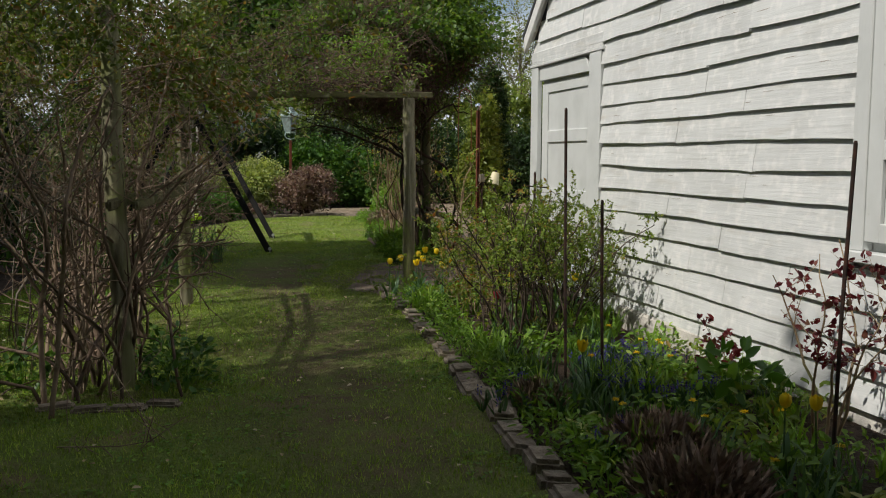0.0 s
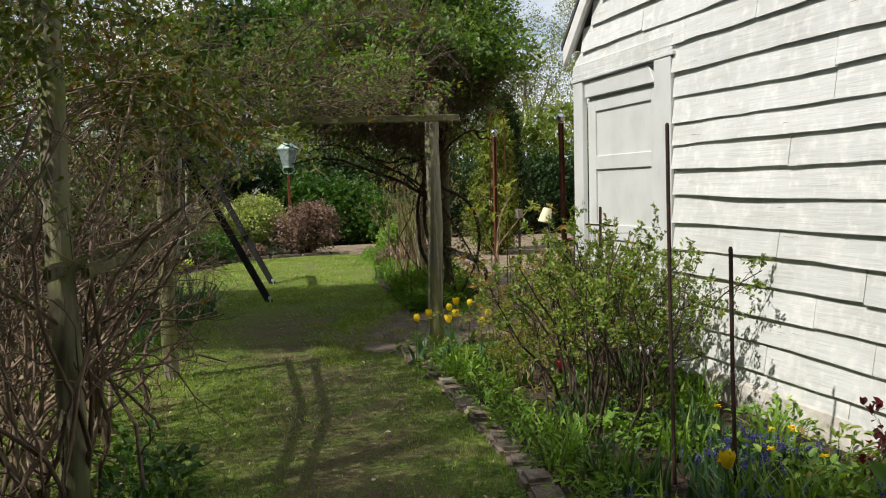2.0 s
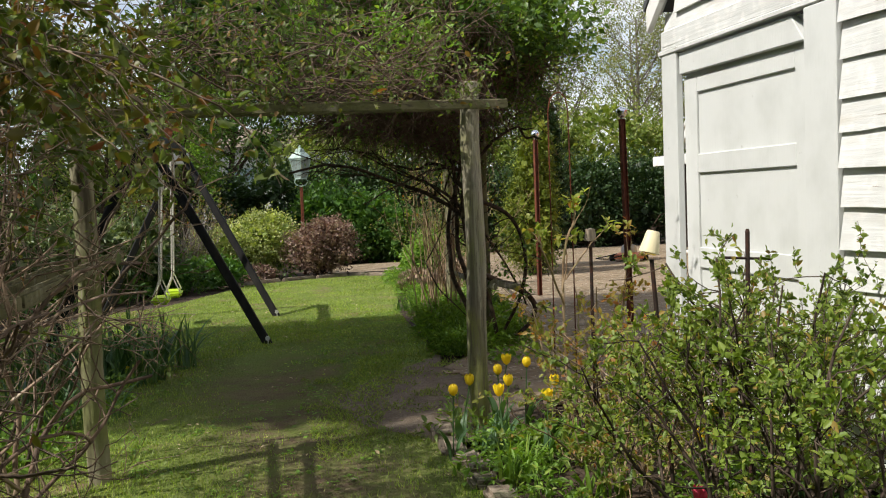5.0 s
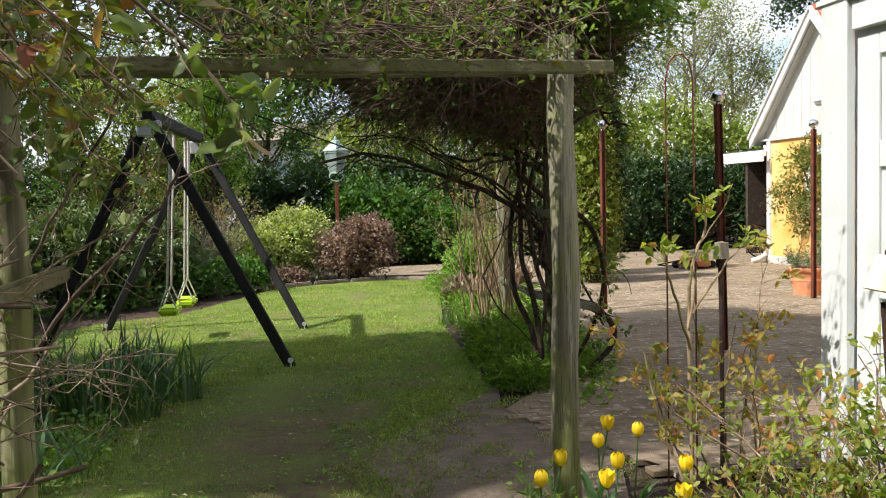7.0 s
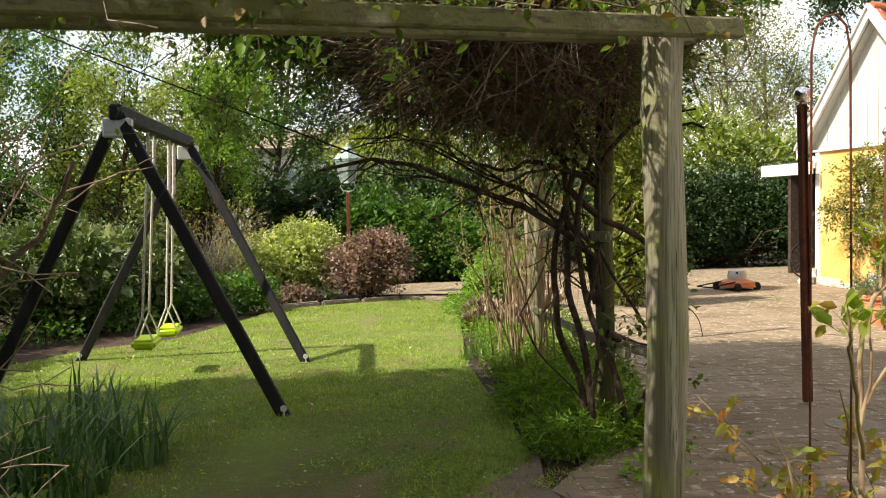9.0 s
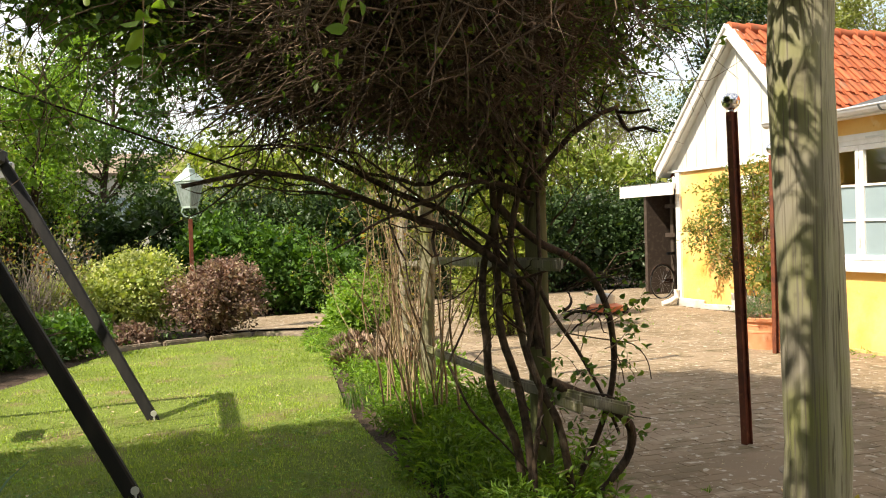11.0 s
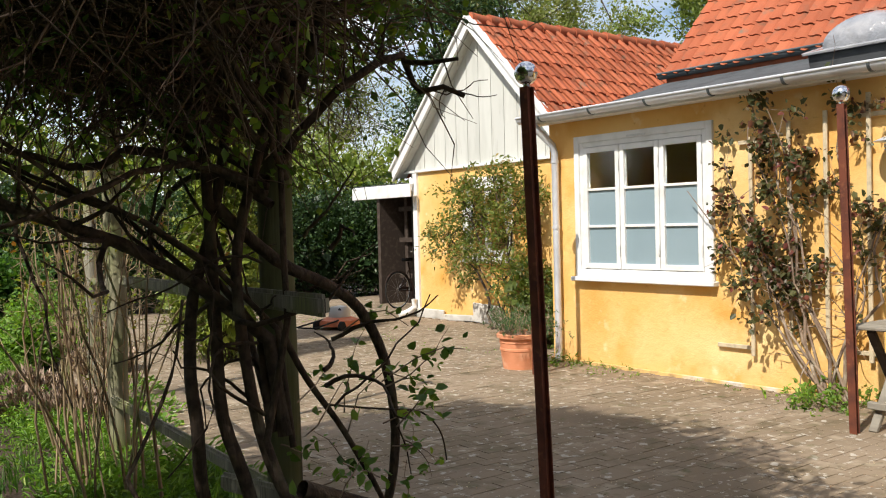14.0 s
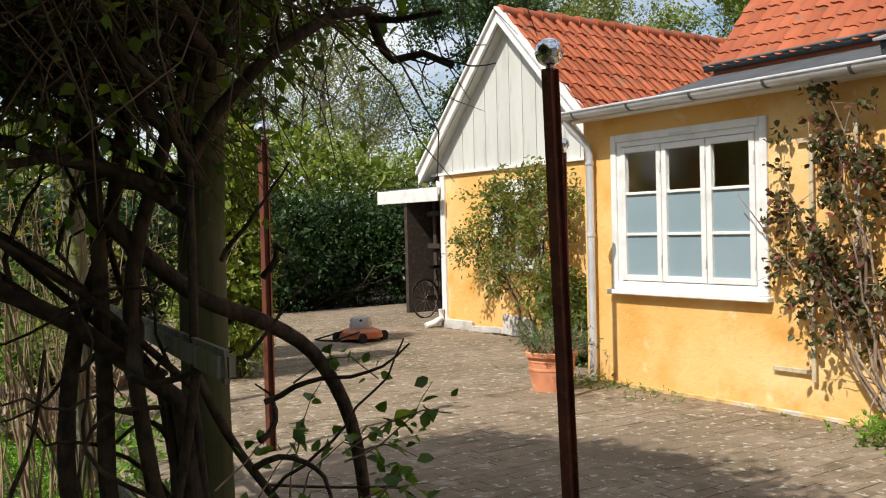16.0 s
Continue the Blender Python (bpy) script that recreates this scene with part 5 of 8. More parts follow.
wlp = thing("wall_lamp", (8.85, 12.42, 1.86), "grey wall lamp with a tiered round cap amid rose leaves", "wall lamp")
part("plate", Shape().box(0.08, 0.12, -0.05, 0.05, 0.0, 0.22), M_ZINC, wlp, bevel=0.008)
part("arm", Shape().tube([(0.1, 0, 0.05), (0.02, 0, 0.02), (0.0, 0, 0.06)], 0.014, 8), M_ZINC, wlp, smooth=True)
part("body", Shape().lathe([(0.05, 0.02), (0.055, 0.03), (0.055, 0.12), (0.03, 0.13)], 20), M_DARKZINC, wlp, smooth=True)
for z, r in ((0.135, 0.075), (0.155, 0.075), (0.175, 0.075)):
    part("louvre", Shape().lathe([(0.02, z), (r, z - 0.008), (r, z - 0.004), (0.02, z + 0.008)], 20), M_ZINC, wlp, smooth=True)
part("cap", Shape().lathe([(0.0, 0.19), (0.145, 0.19), (0.145, 0.196), (0.06, 0.228), (0.0, 0.235)], 28), M_ZINC, wlp, smooth=True)

mw = thing("lawn_mower", (8.95, 20.85, 0), "small orange and silver lawn mower parked on the paving", "mower", "", "", 20)
part("deck", Shape().lathe([(0.30, 0.06), (0.31, 0.07), (0.29, 0.15), (0.18, 0.19), (0.0, 0.19)], 24), M_ORANGE, mw, smooth=True)
part("engine", Shape().lathe([(0.16, 0.19), (0.16, 0.27), (0.13, 0.34), (0.0, 0.36)], 18), M_SILVER, mw, smooth=True)
part("engine_cover", Shape().box(-0.12, 0.08, -0.11, 0.11, 0.24, 0.33), M_BLACK, mw, bevel=0.02)
part("handle", Shape().tube([(-0.2, 0.15, 0.16), (-0.75, 0.17, 0.10), (-0.78, 0, 0.10), (-0.75, -0.17, 0.10), (-0.2, -0.15, 0.16)], 0.012, 8), M_BLACK, mw, smooth=True)
for ax, ay in ((-0.24, 0.24), (-0.24, -0.24), (0.24, 0.22), (0.24, -0.22)):
    part("wheel", Shape().tube([(ax, ay - 0.025, 0.075), (ax, ay + 0.025, 0.075)], 0.075, 16), M_BLACK, mw, bevel=0.01)

mh = thing("manhole_cover", (5.08, 11.62, 0.0), "round concrete manhole cover set in the paving", "manhole cover")
part("lid", Shape().lathe([(0.0, 0.0), (0.15, 0.0), (0.15, 0.02), (0.14, 0.023), (0.0, 0.023)], 32), M_MANHOLE, mh, smooth=True)
part("ring", Shape().lathe([(0.155, 0.0), (0.185, 0.0), (0.185, 0.018), (0.155, 0.021)], 32), M_MANHOLE, mh, smooth=True)

# trellis laths on the yellow wall
tr = thing("trellis", (8.95, 13.2, 0), "pale wooden laths fixed to the yellow wall", "trellis")
for y, a, b in ((13.72, 0.3, 2.2), (13.35, 0.5, 2.3), (13.02, 0.35, 2.35), (12.66, 0.35, 2.45), (12.5, 0.3, 0.7)):
    part("lath", Shape().box(-0.035, -0.015, y - 13.2 - 0.018, y - 13.2 + 0.018, a, b), M_TRELLIS, tr, bevel=0.003)
for z, a, b in ((0.37, 13.75, 14.10), (2.16, 13.5, 13.85), (2.28, 12.35, 12.75), (0.42, 11.6, 12.9)):
    part("lath", Shape().box(-0.018, 0.0, a - 13.2, b - 13.2, z - 0.018, z + 0.018), M_TRELLIS, tr, bevel=0.003)


# ---- bicycle parked under the shelter ----
bk = thing("bicycle", (11.45, 23.0, 0), "old dark bicycle leaning under the shelter roof", "bicycle", turn=14)


def ring(r, thick, at, n=28):
    return Shape().tube([(at[0] + r * math.cos(2 * math.pi * k / n), at[1], at[2] + r * math.sin(2 * math.pi * k / n)) for k in range(n + 1)], thick, 6)


for wx in (0.0, 1.05):
    wh = part("wheel", ring(0.315, 0.008, (wx, 0, 0.34)), M_SILVER, bk, smooth=True)
    part("tyre", ring(0.33, 0.014, (wx, 0, 0.34)), M_BLACK, wh, smooth=True)
    for k in range(14):
        a = 2 * math.pi * k / 14
        part("spoke", Shape().tube([(wx, 0.015 if k % 2 else -0.015, 0.34), (wx + 0.31 * math.cos(a), 0, 0.34 + 0.31 * math.sin(a))], 0.0016, 3), M_SILVER, wh)
    part("mudguard", Shape().tube([(wx + 0.36 * math.cos(a), 0, 0.34 + 0.36 * math.sin(a)) for a in [0.3 + 2.4 * k / 12 for k in range(13)]], 0.012, 6), M_STAKE, bk, smooth=True)
part("frame", Shape().tube([(0, 0, 0.34), (0.42, 0, 0.30), (0.30, 0, 0.85)], 0.014, 8).tube([(0.42, 0, 0.30), (0.92, 0, 0.78)], 0.015, 8).tube([(0.33, 0, 0.70), (0.90, 0, 0.82)], 0.013, 8).tube([(0, 0, 0.34), (0.33, 0, 0.70)], 0.009, 8), M_STAKE, bk, smooth=True)
part("fork", Shape().tube([(1.05, 0, 0.34), (0.96, 0, 0.60), (0.90, 0, 0.92)], 0.013, 8), M_STAKE, bk, smooth=True)
part("handlebar", Shape().tube([(0.70, -0.27, 1.02), (0.84, -0.22, 1.05), (0.90, 0, 1.0), (0.84, 0.22, 1.05), (0.70, 0.27, 1.02)], 0.012, 8), M_SILVER, bk, smooth=True)
part("saddle", Shape().box(0.16, 0.42, -0.07, 0.07, 0.86, 0.92), M_BLACK, bk, bevel=0.025, smooth=True, seg=2)
part("chain_guard", Shape().beam((0.0, 0.03, 0.36), (0.48, 0.03, 0.33), 0.01, 0.09), M_STAKE, bk, bevel=0.003)


# ---- rose thicket beside the path ----
def thicket(name, label, rows, n, leafmat, leaves, seed, size=0.036, wood=M_TWIG, h=(1.7, 2.6), spread=0.35, twigs=9, leaf_zmin=1.3, arch=(0, 0, 0), r=0.011, twlen=0.55, low=0.12, away=0.85, category="climbing rose", fan=0.22, wander=0.15, low_twig=0.3):
    """Stems rising along a line of feet, tangled twigs on them, leaves in the upper part."""
    rng = np.random.default_rng(seed)
    t = thing(name, (*rows[0][:2], 0), label, category)
    o3 = np.array([rows[0][0], rows[0][1], 0.0])
    lines, P, D = [], [], []
    rows = np.array(rows, float)
    for i in range(n):
        k = rng.uniform(0, len(rows) - 1)
        j = min(int(k), len(rows) - 2)
        f = rows[j] * (1 - k + j) + rows[j + 1] * (k - j)
        p0 = np.array([f[0] + rng.normal() * spread * 0.5, f[1] + rng.normal() * spread * 0.5, 0]) - o3
        ln = cane(rng, p0, (rng.normal() * fan, rng.normal() * fan, 1), rng.uniform(*h), 12, wander, arch, r * rng.uniform(0.4, 1.3), 0.002)
        lines.append(ln)
        for q in range(twigs):
            f1 = rng.uniform(low_twig, 1) ** 0.75
            p, d, rr = along(ln, f1)
            tw = cane(rng, p, d * 0.5 + rng.normal(size=3) * 0.8, twlen * rng.uniform(0.4, 1.3), 6, 0.28, (0, 0, rng.uniform(-0.4, 0.5)), max(0.0028, rr * 0.45), 0.0012)
            lines.append(tw)
            for s in range(2 if p[2] > 0.95 else 1):
                p2, d2, _ = along(tw, rng.uniform(0.2, 1))
                tw2 = cane(rng, p2, d2 * 0.4 + rng.normal(size=3) * 0.8, twlen * 0.5 * rng.uniform(0.4, 1.3), 4, 0.3, (0, 0, 0.1), 0.0022, 0.0008)
                lines.append(tw2)
                m = leaves if p2[2] + 0.25 * rng.normal() > leaf_zmin else (2 if rng.uniform() < low else 0)
                for w in range(m):
                    p3, d3, _ = along(tw2, rng.uniform(0.1, 1))
                    P.append(p3 + rng.normal(size=3) * size * 0.5)
                    D.append(d3 * 0.5 + rng.normal(size=3) * 0.8)
    part("stem_growth", tubes_mesh("stem_growth", prune(lines, o3, away), wood, 3), wood, t)
    P, D = prune_leaves(np.array(P), np.array(D), o3, away)
    part("foliage", leaf_mesh("foliage", P, D, size * rng.uniform(0.55, 1.3, len(P)), leafmat, 0.6, True, rng, 0.4), leafmat, t)
    return t


thicket("climbing_rose", "tangled climbing rose with brown stems on the mossy posts", [(-0.25, 4.7), (-0.3, 5.4), (-0.45, 6.2), (-0.4, 7.2), (-0.25, 8.3)], 32, L_ROSE, 7, 3, h=(1.7, 2.75), twigs=10, r=0.012, low_twig=0.42, arch=(0.15, 0, -0.1), leaf_zmin=1.5, away=0.8, wander=0.27, fan=0.32)
thicket("climbing_rose", "brown rose canes with reddish young leaves arching over the beam", [(-0.25, 4.6), (-0.3, 6.5), (-0.2, 8.3)], 22, L_ROSERED, 8, 8, h=(2.0, 2.9), r=0.013, low_twig=0.45, arch=(0.55, 0.0, -0.45), leaf_zmin=1.7, away=0.7, wander=0.24)
thicket("climbing_rose", "grey thorny stems of an old rose in the shade", [(-1.0, 4.0), (-0.9, 6.0), (-0.9, 8.4)], 15, L_ROSE, 5, 13, h=(1.4, 2.3), r=0.014, low_twig=0.4, wood=M_GREYTWIG, arch=(0.0, 0, -0.2), away=1.2)



def rose_crown(loc, blobs, n, leaf, label, seed):
    """Leafy top of an old climbing rose on a few thick crooked bare stems."""
    rng = np.random.default_rng(seed)
    o3 = np.array(loc, float)
    t = thing("climbing_rose", loc, label, "climbing rose")
    lines = []
    for i in range(13):
        b = blobs[rng.integers(len(blobs))]
        ln = cane(rng, (rng.normal() * 0.16, rng.normal() * 0.22, -0.03), (rng.normal() * 0.25, rng.normal() * 0.25, 1), rng.uniform(1.5, 2.3), 15, 0.22, (b[0] * 0.5, b[1] * 0.5, 0.4), rng.uniform(0.010, 0.021), 0.004)
        lines.append(ln)
        for q in range(9):
            p, d, rr = along(ln, rng.uniform(0.15, 0.95))
            tw = cane(rng, p, d * 0.4 + rng.normal(size=3) * 0.8, rng.uniform(0.3, 0.9), 9, 0.28, (0, 0, 0.2), max(0.003, rr * 0.45), 0.0015)
            lines.append(tw)
    c, d = blob_points(rng, blobs, n // 7)
    for i in range(0, len(c), 3):
        lines.append(cane(rng, c[i] - d[i] * 0.2, rng.normal(size=3), rng.uniform(0.2, 0.5), 5, 0.3, (0, 0, -0.1), 0.003, 0.001))
    P = np.repeat(c, 7, 0) + rng.normal(size=(len(c) * 7, 3)) * 0.05
    D = rng.normal(size=P.shape)
    P, D = prune_leaves(P, D, o3, 0.75, 2.0)
    part("stem_growth", tubes_mesh("stem_growth", prune(lines, o3, 0.75, 2.0), M_VINETWIG, 5), M_VINETWIG, t)
    part("foliage", leaf_mesh("foliage", P, D, 0.04 * rng.uniform(0.6, 1.3, len(P)), leaf, 0.6, True, rng, 0.4), leaf, t)


rose_crown((-0.05, 5.2, 0), [(0.05, 0.0, 2.35, 0.7, 0.7, 0.45), (-0.5, 0.4, 2.3, 0.7, 0.7, 0.5), (0.2, 0.7, 2.4, 0.6, 0.6, 0.4), (-0.3, -0.7, 2.3, 0.6, 0.6, 0.45)], 5600, L_ROSE, "old climbing rose leafing out over a mossy post", 301)
rose_crown((-0.15, 6.6, 0), [(0.2, 0.0, 2.35, 0.65, 0.7, 0.4), (-0.5, 0.3, 2.3, 0.6, 0.8, 0.45), (0.2, 0.9, 2.3, 0.6, 0.6, 0.35)], 4300, L_ROSERED, "climbing rose with bronze leaves and crooked bare stems", 302)


def beam_rose():
    """Shoots that run along the beam and over it, leafing upwards."""
    rng = np.random.default_rng(19)
    o3 = np.array([0.36, 8.2, 2.0])
    t = thing("rambling_rose", tuple(o3), "rambling rose shoots lying over the pergola beam", "climbing rose")
    lines, P, D = [], [], []
    for i in range(46):
        k = rng.uniform(-0.2, 0.8) ** 1.0
        p = np.array([2.2 * k + rng.normal() * 0.15, 0.54 * k + rng.normal() * 0.35, 0.05 + abs(rng.normal()) * 0.22])
        ln = cane(rng, p, (1, 0.3 * rng.normal(), 0.35 * rng.normal() + 0.15), rng.uniform(0.5, 1.3), 8, 0.25, (0, 0, -0.1), 0.005, 0.0015)
        lines.append(ln)
        for q in range(7):
            p1, d1, _ = along(ln, rng.uniform(0, 1))
            tw = cane(rng, p1, rng.normal(size=3) + np.array([0.2, 0, 0.4]), rng.uniform(0.1, 0.4), 4, 0.3, (0, 0, 0.1), 0.002, 0.0008)
            lines.append(tw)
            for w in range(8):
                p2, d2, _ = along(tw, rng.uniform(0.1, 1))
                P.append(p2 + rng.normal(size=3) * 0.02)
                D.append(d2 * 0.4 + rng.normal(size=3) * 0.7)
    for i in range(110):
        k = rng.uniform(-0.25, 0.85)
        p = np.array([2.2 * k, 0.54 * k - rng.uniform(0.05, 0.16), rng.uniform(-0.02, 0.3)])
        ln = cane(rng, p, (rng.normal(), 0.3 * rng.normal() - 0.2, 0.5 * rng.normal()), rng.uniform(0.2, 0.6), 6, 0.3, (0, 0, -0.2), 0.003, 0.0012)
        lines.append(ln)
        for w in range(int(16 * max(0.1, 0.75 - k))):
            p2, d2, _ = along(ln, rng.uniform(0.1, 1))
            P.append(p2 + rng.normal(size=3) * 0.03)
            D.append(d2 * 0.4 + rng.normal(size=3) * 0.7)
    for i in range(230):
        k = rng.uniform(-0.35, 1.0)
        p = np.array([2.2 * k, 0.54 * k + rng.normal() * 0.25, 0.06 + abs(rng.normal()) * 0.28])
        lines.append(cane(rng, p, (rng.normal(), 0.5 * rng.normal(), 0.45 * rng.normal()), rng.uniform(0.3, 0.9), 7, 0.3, (0, 0, -0.15), rng.uniform(0.002, 0.0055), 0.0012))
    lines = [l for l in lines if (l[0][:, 1] - 0.24 * l[0][:, 0]).max() < 0.5]
    part("stem_growth", tubes_mesh("stem_growth", prune(lines, o3, 0.7, 1.95), M_VINETWIG), M_VINETWIG, t)
    P, D = prune_leaves(np.array(P), np.array(D), o3, 0.75, 1.9)
    fore = P[:, 1] - 0.24 * P[:, 0] < 0.32
    P, D = P[fore], D[fore]
    part("foliage", leaf_mesh("foliage", P, D, 0.038 * rng.uniform(0.6, 1.3, len(P)), L_ROSE, 0.6, True, rng, 0.4), L_ROSE, t)


beam_rose()


def post_rose():
    """Bright young shoots piled on the beam's end by the grey post."""
    rng = np.random.default_rng(23)
    o3 = np.array([2.5, 8.9, 0.0])
    t = thing("rambling_rose", tuple(o3), "bright yellow-green rose shoots above the end of the beam", "climbing rose")
    lines, P, D = [], [], []
    up = np.linspace(0, 1, 14)
    lines.append((np.stack([0.05 + np.cos(0.7 + up * 0.5) * 0.069, -0.18 + np.sin(0.7 + up * 0.5) * 0.069, -0.03 + up * 2.2], 1), np.linspace(0.007, 0.004, 14)))
    for k in range(95):
        p = np.array([rng.uniform(-1.35, 0.12), rng.uniform(0.0, 0.55), 2.12 + rng.uniform(0, 0.42)])
        ln = cane(rng, p, (rng.normal(), rng.normal() * 0.6 - 0.2, rng.normal() * 0.5 + 0.2), rng.uniform(0.2, 0.5), 6, 0.22, (0, 0, -0.1), 0.003, 0.001)
        lines.append(ln)
        for w in range(17):
            p2, d2, _ = along(ln, rng.uniform(0.15, 1))
            P.append(p2 + rng.normal(size=3) * 0.03)
            D.append(d2 * 0.4 + rng.normal(size=3) * 0.7)
    part("stem_growth", tubes_mesh("stem_growth", lines, M_TWIG, 4), M_TWIG, t)
    part("foliage", leaf_mesh("foliage", P, D, 0.05 * rng.uniform(0.5, 1.2, len(P)), L_FRESH, 0.55, True, rng, 0.5), L_FRESH, t)


post_rose()


def old_cane(ends, r0, seed, wood=M_TWIG):
    """One thick crooked rose cane leaning up to the beam."""
    rng = np.random.default_rng(seed)
    c = np.array(ends, float)
    f = np.linspace(0, len(c) - 1, 22)
    i = np.minimum(f.astype(int), len(c) - 2)
    pts = c[i] * (1 - (f - i))[:, None] + c[i + 1] * (f - i)[:, None]
    for _ in range(4):
        pts[1:-1] = (pts[:-2] + 2 * pts[1:-1] + pts[2:]) / 4
    pts[1:-1] += rng.normal(size=(20, 3)) * 0.006
    main = (pts - c[0], np.linspace(r0, r0 * 0.5, 22))
    t = thing("rose_cane", tuple(c[0]), "thick crooked brown rose cane leaning to the beam", "rose cane", "rose canes")
    part("cane", tubes_mesh("cane", [main], wood, 8), wood, t)
    twigs = []
    for k in range(16):
        p, d, rr = along(main, rng.uniform(0.2, 1))
        twigs.append(cane(rng, p, d * 0.5 + rng.normal(size=3) * 0.7, rng.uniform(0.1, 0.35), 5, 0.25, (0, 0, 0.1), 0.0028, 0.001))
    part("stem_growth", tubes_mesh("stem_growth", twigs, M_TWIG, 4), M_TWIG, t)


old_cane([(-0.1, 8.7, 0.0), (0.1, 8.62, 0.6), (0.55, 8.55, 1.13), (0.85, 8.5, 1.42), (0.93, 8.48, 1.6)], 0.012, 51, M_STEM)
oc = random.Random(61)
for k in range(13):
    x, y = oc.uniform(-0.5, 0.05), 4.5 + 0.28 * k + oc.uniform(-0.1, 0.1)
    sway, h_ = oc.uniform(-0.55, 0.55), oc.uniform(1.5, 2.2)
    old_cane([(x, y, 0.0), (x + 0.25 * sway + oc.uniform(-0.08, 0.08), y + 0.1, 0.3 * h_), (x + 0.15 * sway + oc.uniform(-0.12, 0.12), y - 0.25 * sway, 0.6 * h_), (x + 0.45 * sway, y + 0.3 * sway, 0.8 * h_), (min(0.35, x + 0.9 * sway), y + 0.8 * sway, h_)], oc.uniform(0.011, 0.019), 70 + k)
old_cane([(-0.2, 8.5, 0.0), (0.05, 8.5, 0.7), (0.38, 8.45, 1.25), (0.62, 8.4, 1.65), (0.8, 8.4, 2.0)], 0.010, 52, M_STEM)


def arching_shoot(ends, seed, leaf=L_ROSERED, size=0.05, n=26, clear=0.52):
    """One rose shoot that arches over from the thicket and hangs down with its leaves."""
    rng = np.random.default_rng(seed)
    o3 = np.array(ends[0], float)
    t = thing("rose_shoot", tuple(o3), "arching rose shoot with bronze young leaves", "rose shoot", "rose shoots")
    c = np.array(ends, float) - o3
    f = np.linspace(0, len(c) - 1, 14)
    i = np.minimum(f.astype(int), len(c) - 2)
    pts = c[i] * (1 - (f - i))[:, None] + c[i + 1] * (f - i)[:, None]
    pts[1:-1] = (pts[:-2] + pts[1:-1] * 2 + pts[2:]) / 4
    pts += rng.normal(size=pts.shape) * 0.008
    main = (pts, np.linspace(0.006, 0.0018, 14))
    lines, P, D = [main], [], []
    for k in range(n):
        p, d, _ = along(main, rng.uniform(0.25, 1))
        tw = cane(rng, p, d * 0.5 + rng.normal(size=3) * 0.7, rng.uniform(0.05, 0.14), 3, 0.2, (0, 0, -0.2), 0.0016, 0.0008)
        lines.append(tw)
        for w in range(5):
            p2, d2, _ = along(tw, 0.3 + 0.17 * w)
            P.append(p2)
            D.append(d2 * 0.6 + rng.normal(size=3) * 0.6)
    P, D = prune_leaves(np.array(P), np.array(D), o3, clear, 1.9)
    part("shoot", tubes_mesh("shoot", prune(lines, o3, clear - 0.05, 1.9), M_TWIG, 5), M_TWIG, t)
    part("foliage", leaf_mesh("foliage", P, D, size * rng.uniform(0.6, 1.2, len(P)), leaf, 0.62, True, rng, 0.4), leaf, t)


arching_shoot([(-0.1, 6.2, 1.7), (0.35, 6.35, 2.2), (0.8, 6.45, 2.05), (1.0, 6.42, 1.76)], 901)
arching_shoot([(-0.1, 6.9, 1.7), (0.3, 7.0, 2.15), (0.65, 7.05, 2.0), (0.85, 7.1, 1.72)], 902)
arching_shoot([(-0.1, 7.5, 1.7), (0.35, 7.55, 2.15), (0.6, 7.6, 1.95), (0.75, 7.62, 1.70)], 903)
arching_shoot([(-0.2, 5.6, 1.7), (0.2, 5.7, 2.1), (0.55, 5.75, 1.9), (0.68, 5.8, 1.62)], 904)
arching_shoot([(-0.1, 7.9, 1.6), (0.3, 7.7, 2.0), (0.6, 7.4, 1.85), (0.72, 7.2, 1.55)], 905, L_ROSE)
arching_shoot([(-0.3, 6.6, 1.5), (0.05, 6.7, 1.85), (0.4, 6.8, 1.8), (0.62, 6.85, 1.5)], 907, L_ROSE)
arching_shoot([(-0.2, 5.0, 1.7), (0.1, 5.1, 2.2), (0.5, 5.2, 2.15), (0.7, 5.25, 1.9)], 908, L_ROSE)


arching_shoot([(-0.1, 6.3, 1.75), (0.5, 6.15, 1.95), (1.0, 6.07, 1.80), (1.22, 6.06, 1.60), (1.25, 6.07, 1.48)], 911, L_ROSE, 0.052, 9, 0.15)
for k, (x, y, z) in enumerate(((0.97, 6.04, 1.60), (1.0, 6.24, 1.57), (1.06, 6.44, 1.60), (1.02, 6.34, 1.68), (0.92, 6.14, 1.47), (1.0, 6.7, 1.62), (0.8, 6.6, 1.55), (0.75, 6.9, 1.7))):
    arching_shoot([(-0.2, y + 0.3, 1.75), (0.3, y + 0.2, 2.0 + 0.03 * k), (x - 0.3, y + 0.05, 1.9), (x, y, z)], 940 + k, (L_ROSE, L_ROSERED)[k % 2], 0.042, 15, 0.3)
sh_ = random.Random(27)
for k in range(15):
    ya, xe, ze = sh_.uniform(5.5, 8.2), sh_.uniform(0.35, 0.98), sh_.uniform(1.42, 1.85)
    za = sh_.uniform(1.5, 1.9)
    arching_shoot([(-0.25, ya, za), (xe * 0.35, ya + sh_.uniform(-0.1, 0.2), max(za, ze) + sh_.uniform(0.1, 0.3)), (xe * 0.75, ya + sh_.uniform(-0.1, 0.3), ze + 0.2), (xe, ya + sh_.uniform(-0.1, 0.3), ze)], 920 + k, (L_ROSERED, L_ROSE)[k % 2], 0.045, 18)


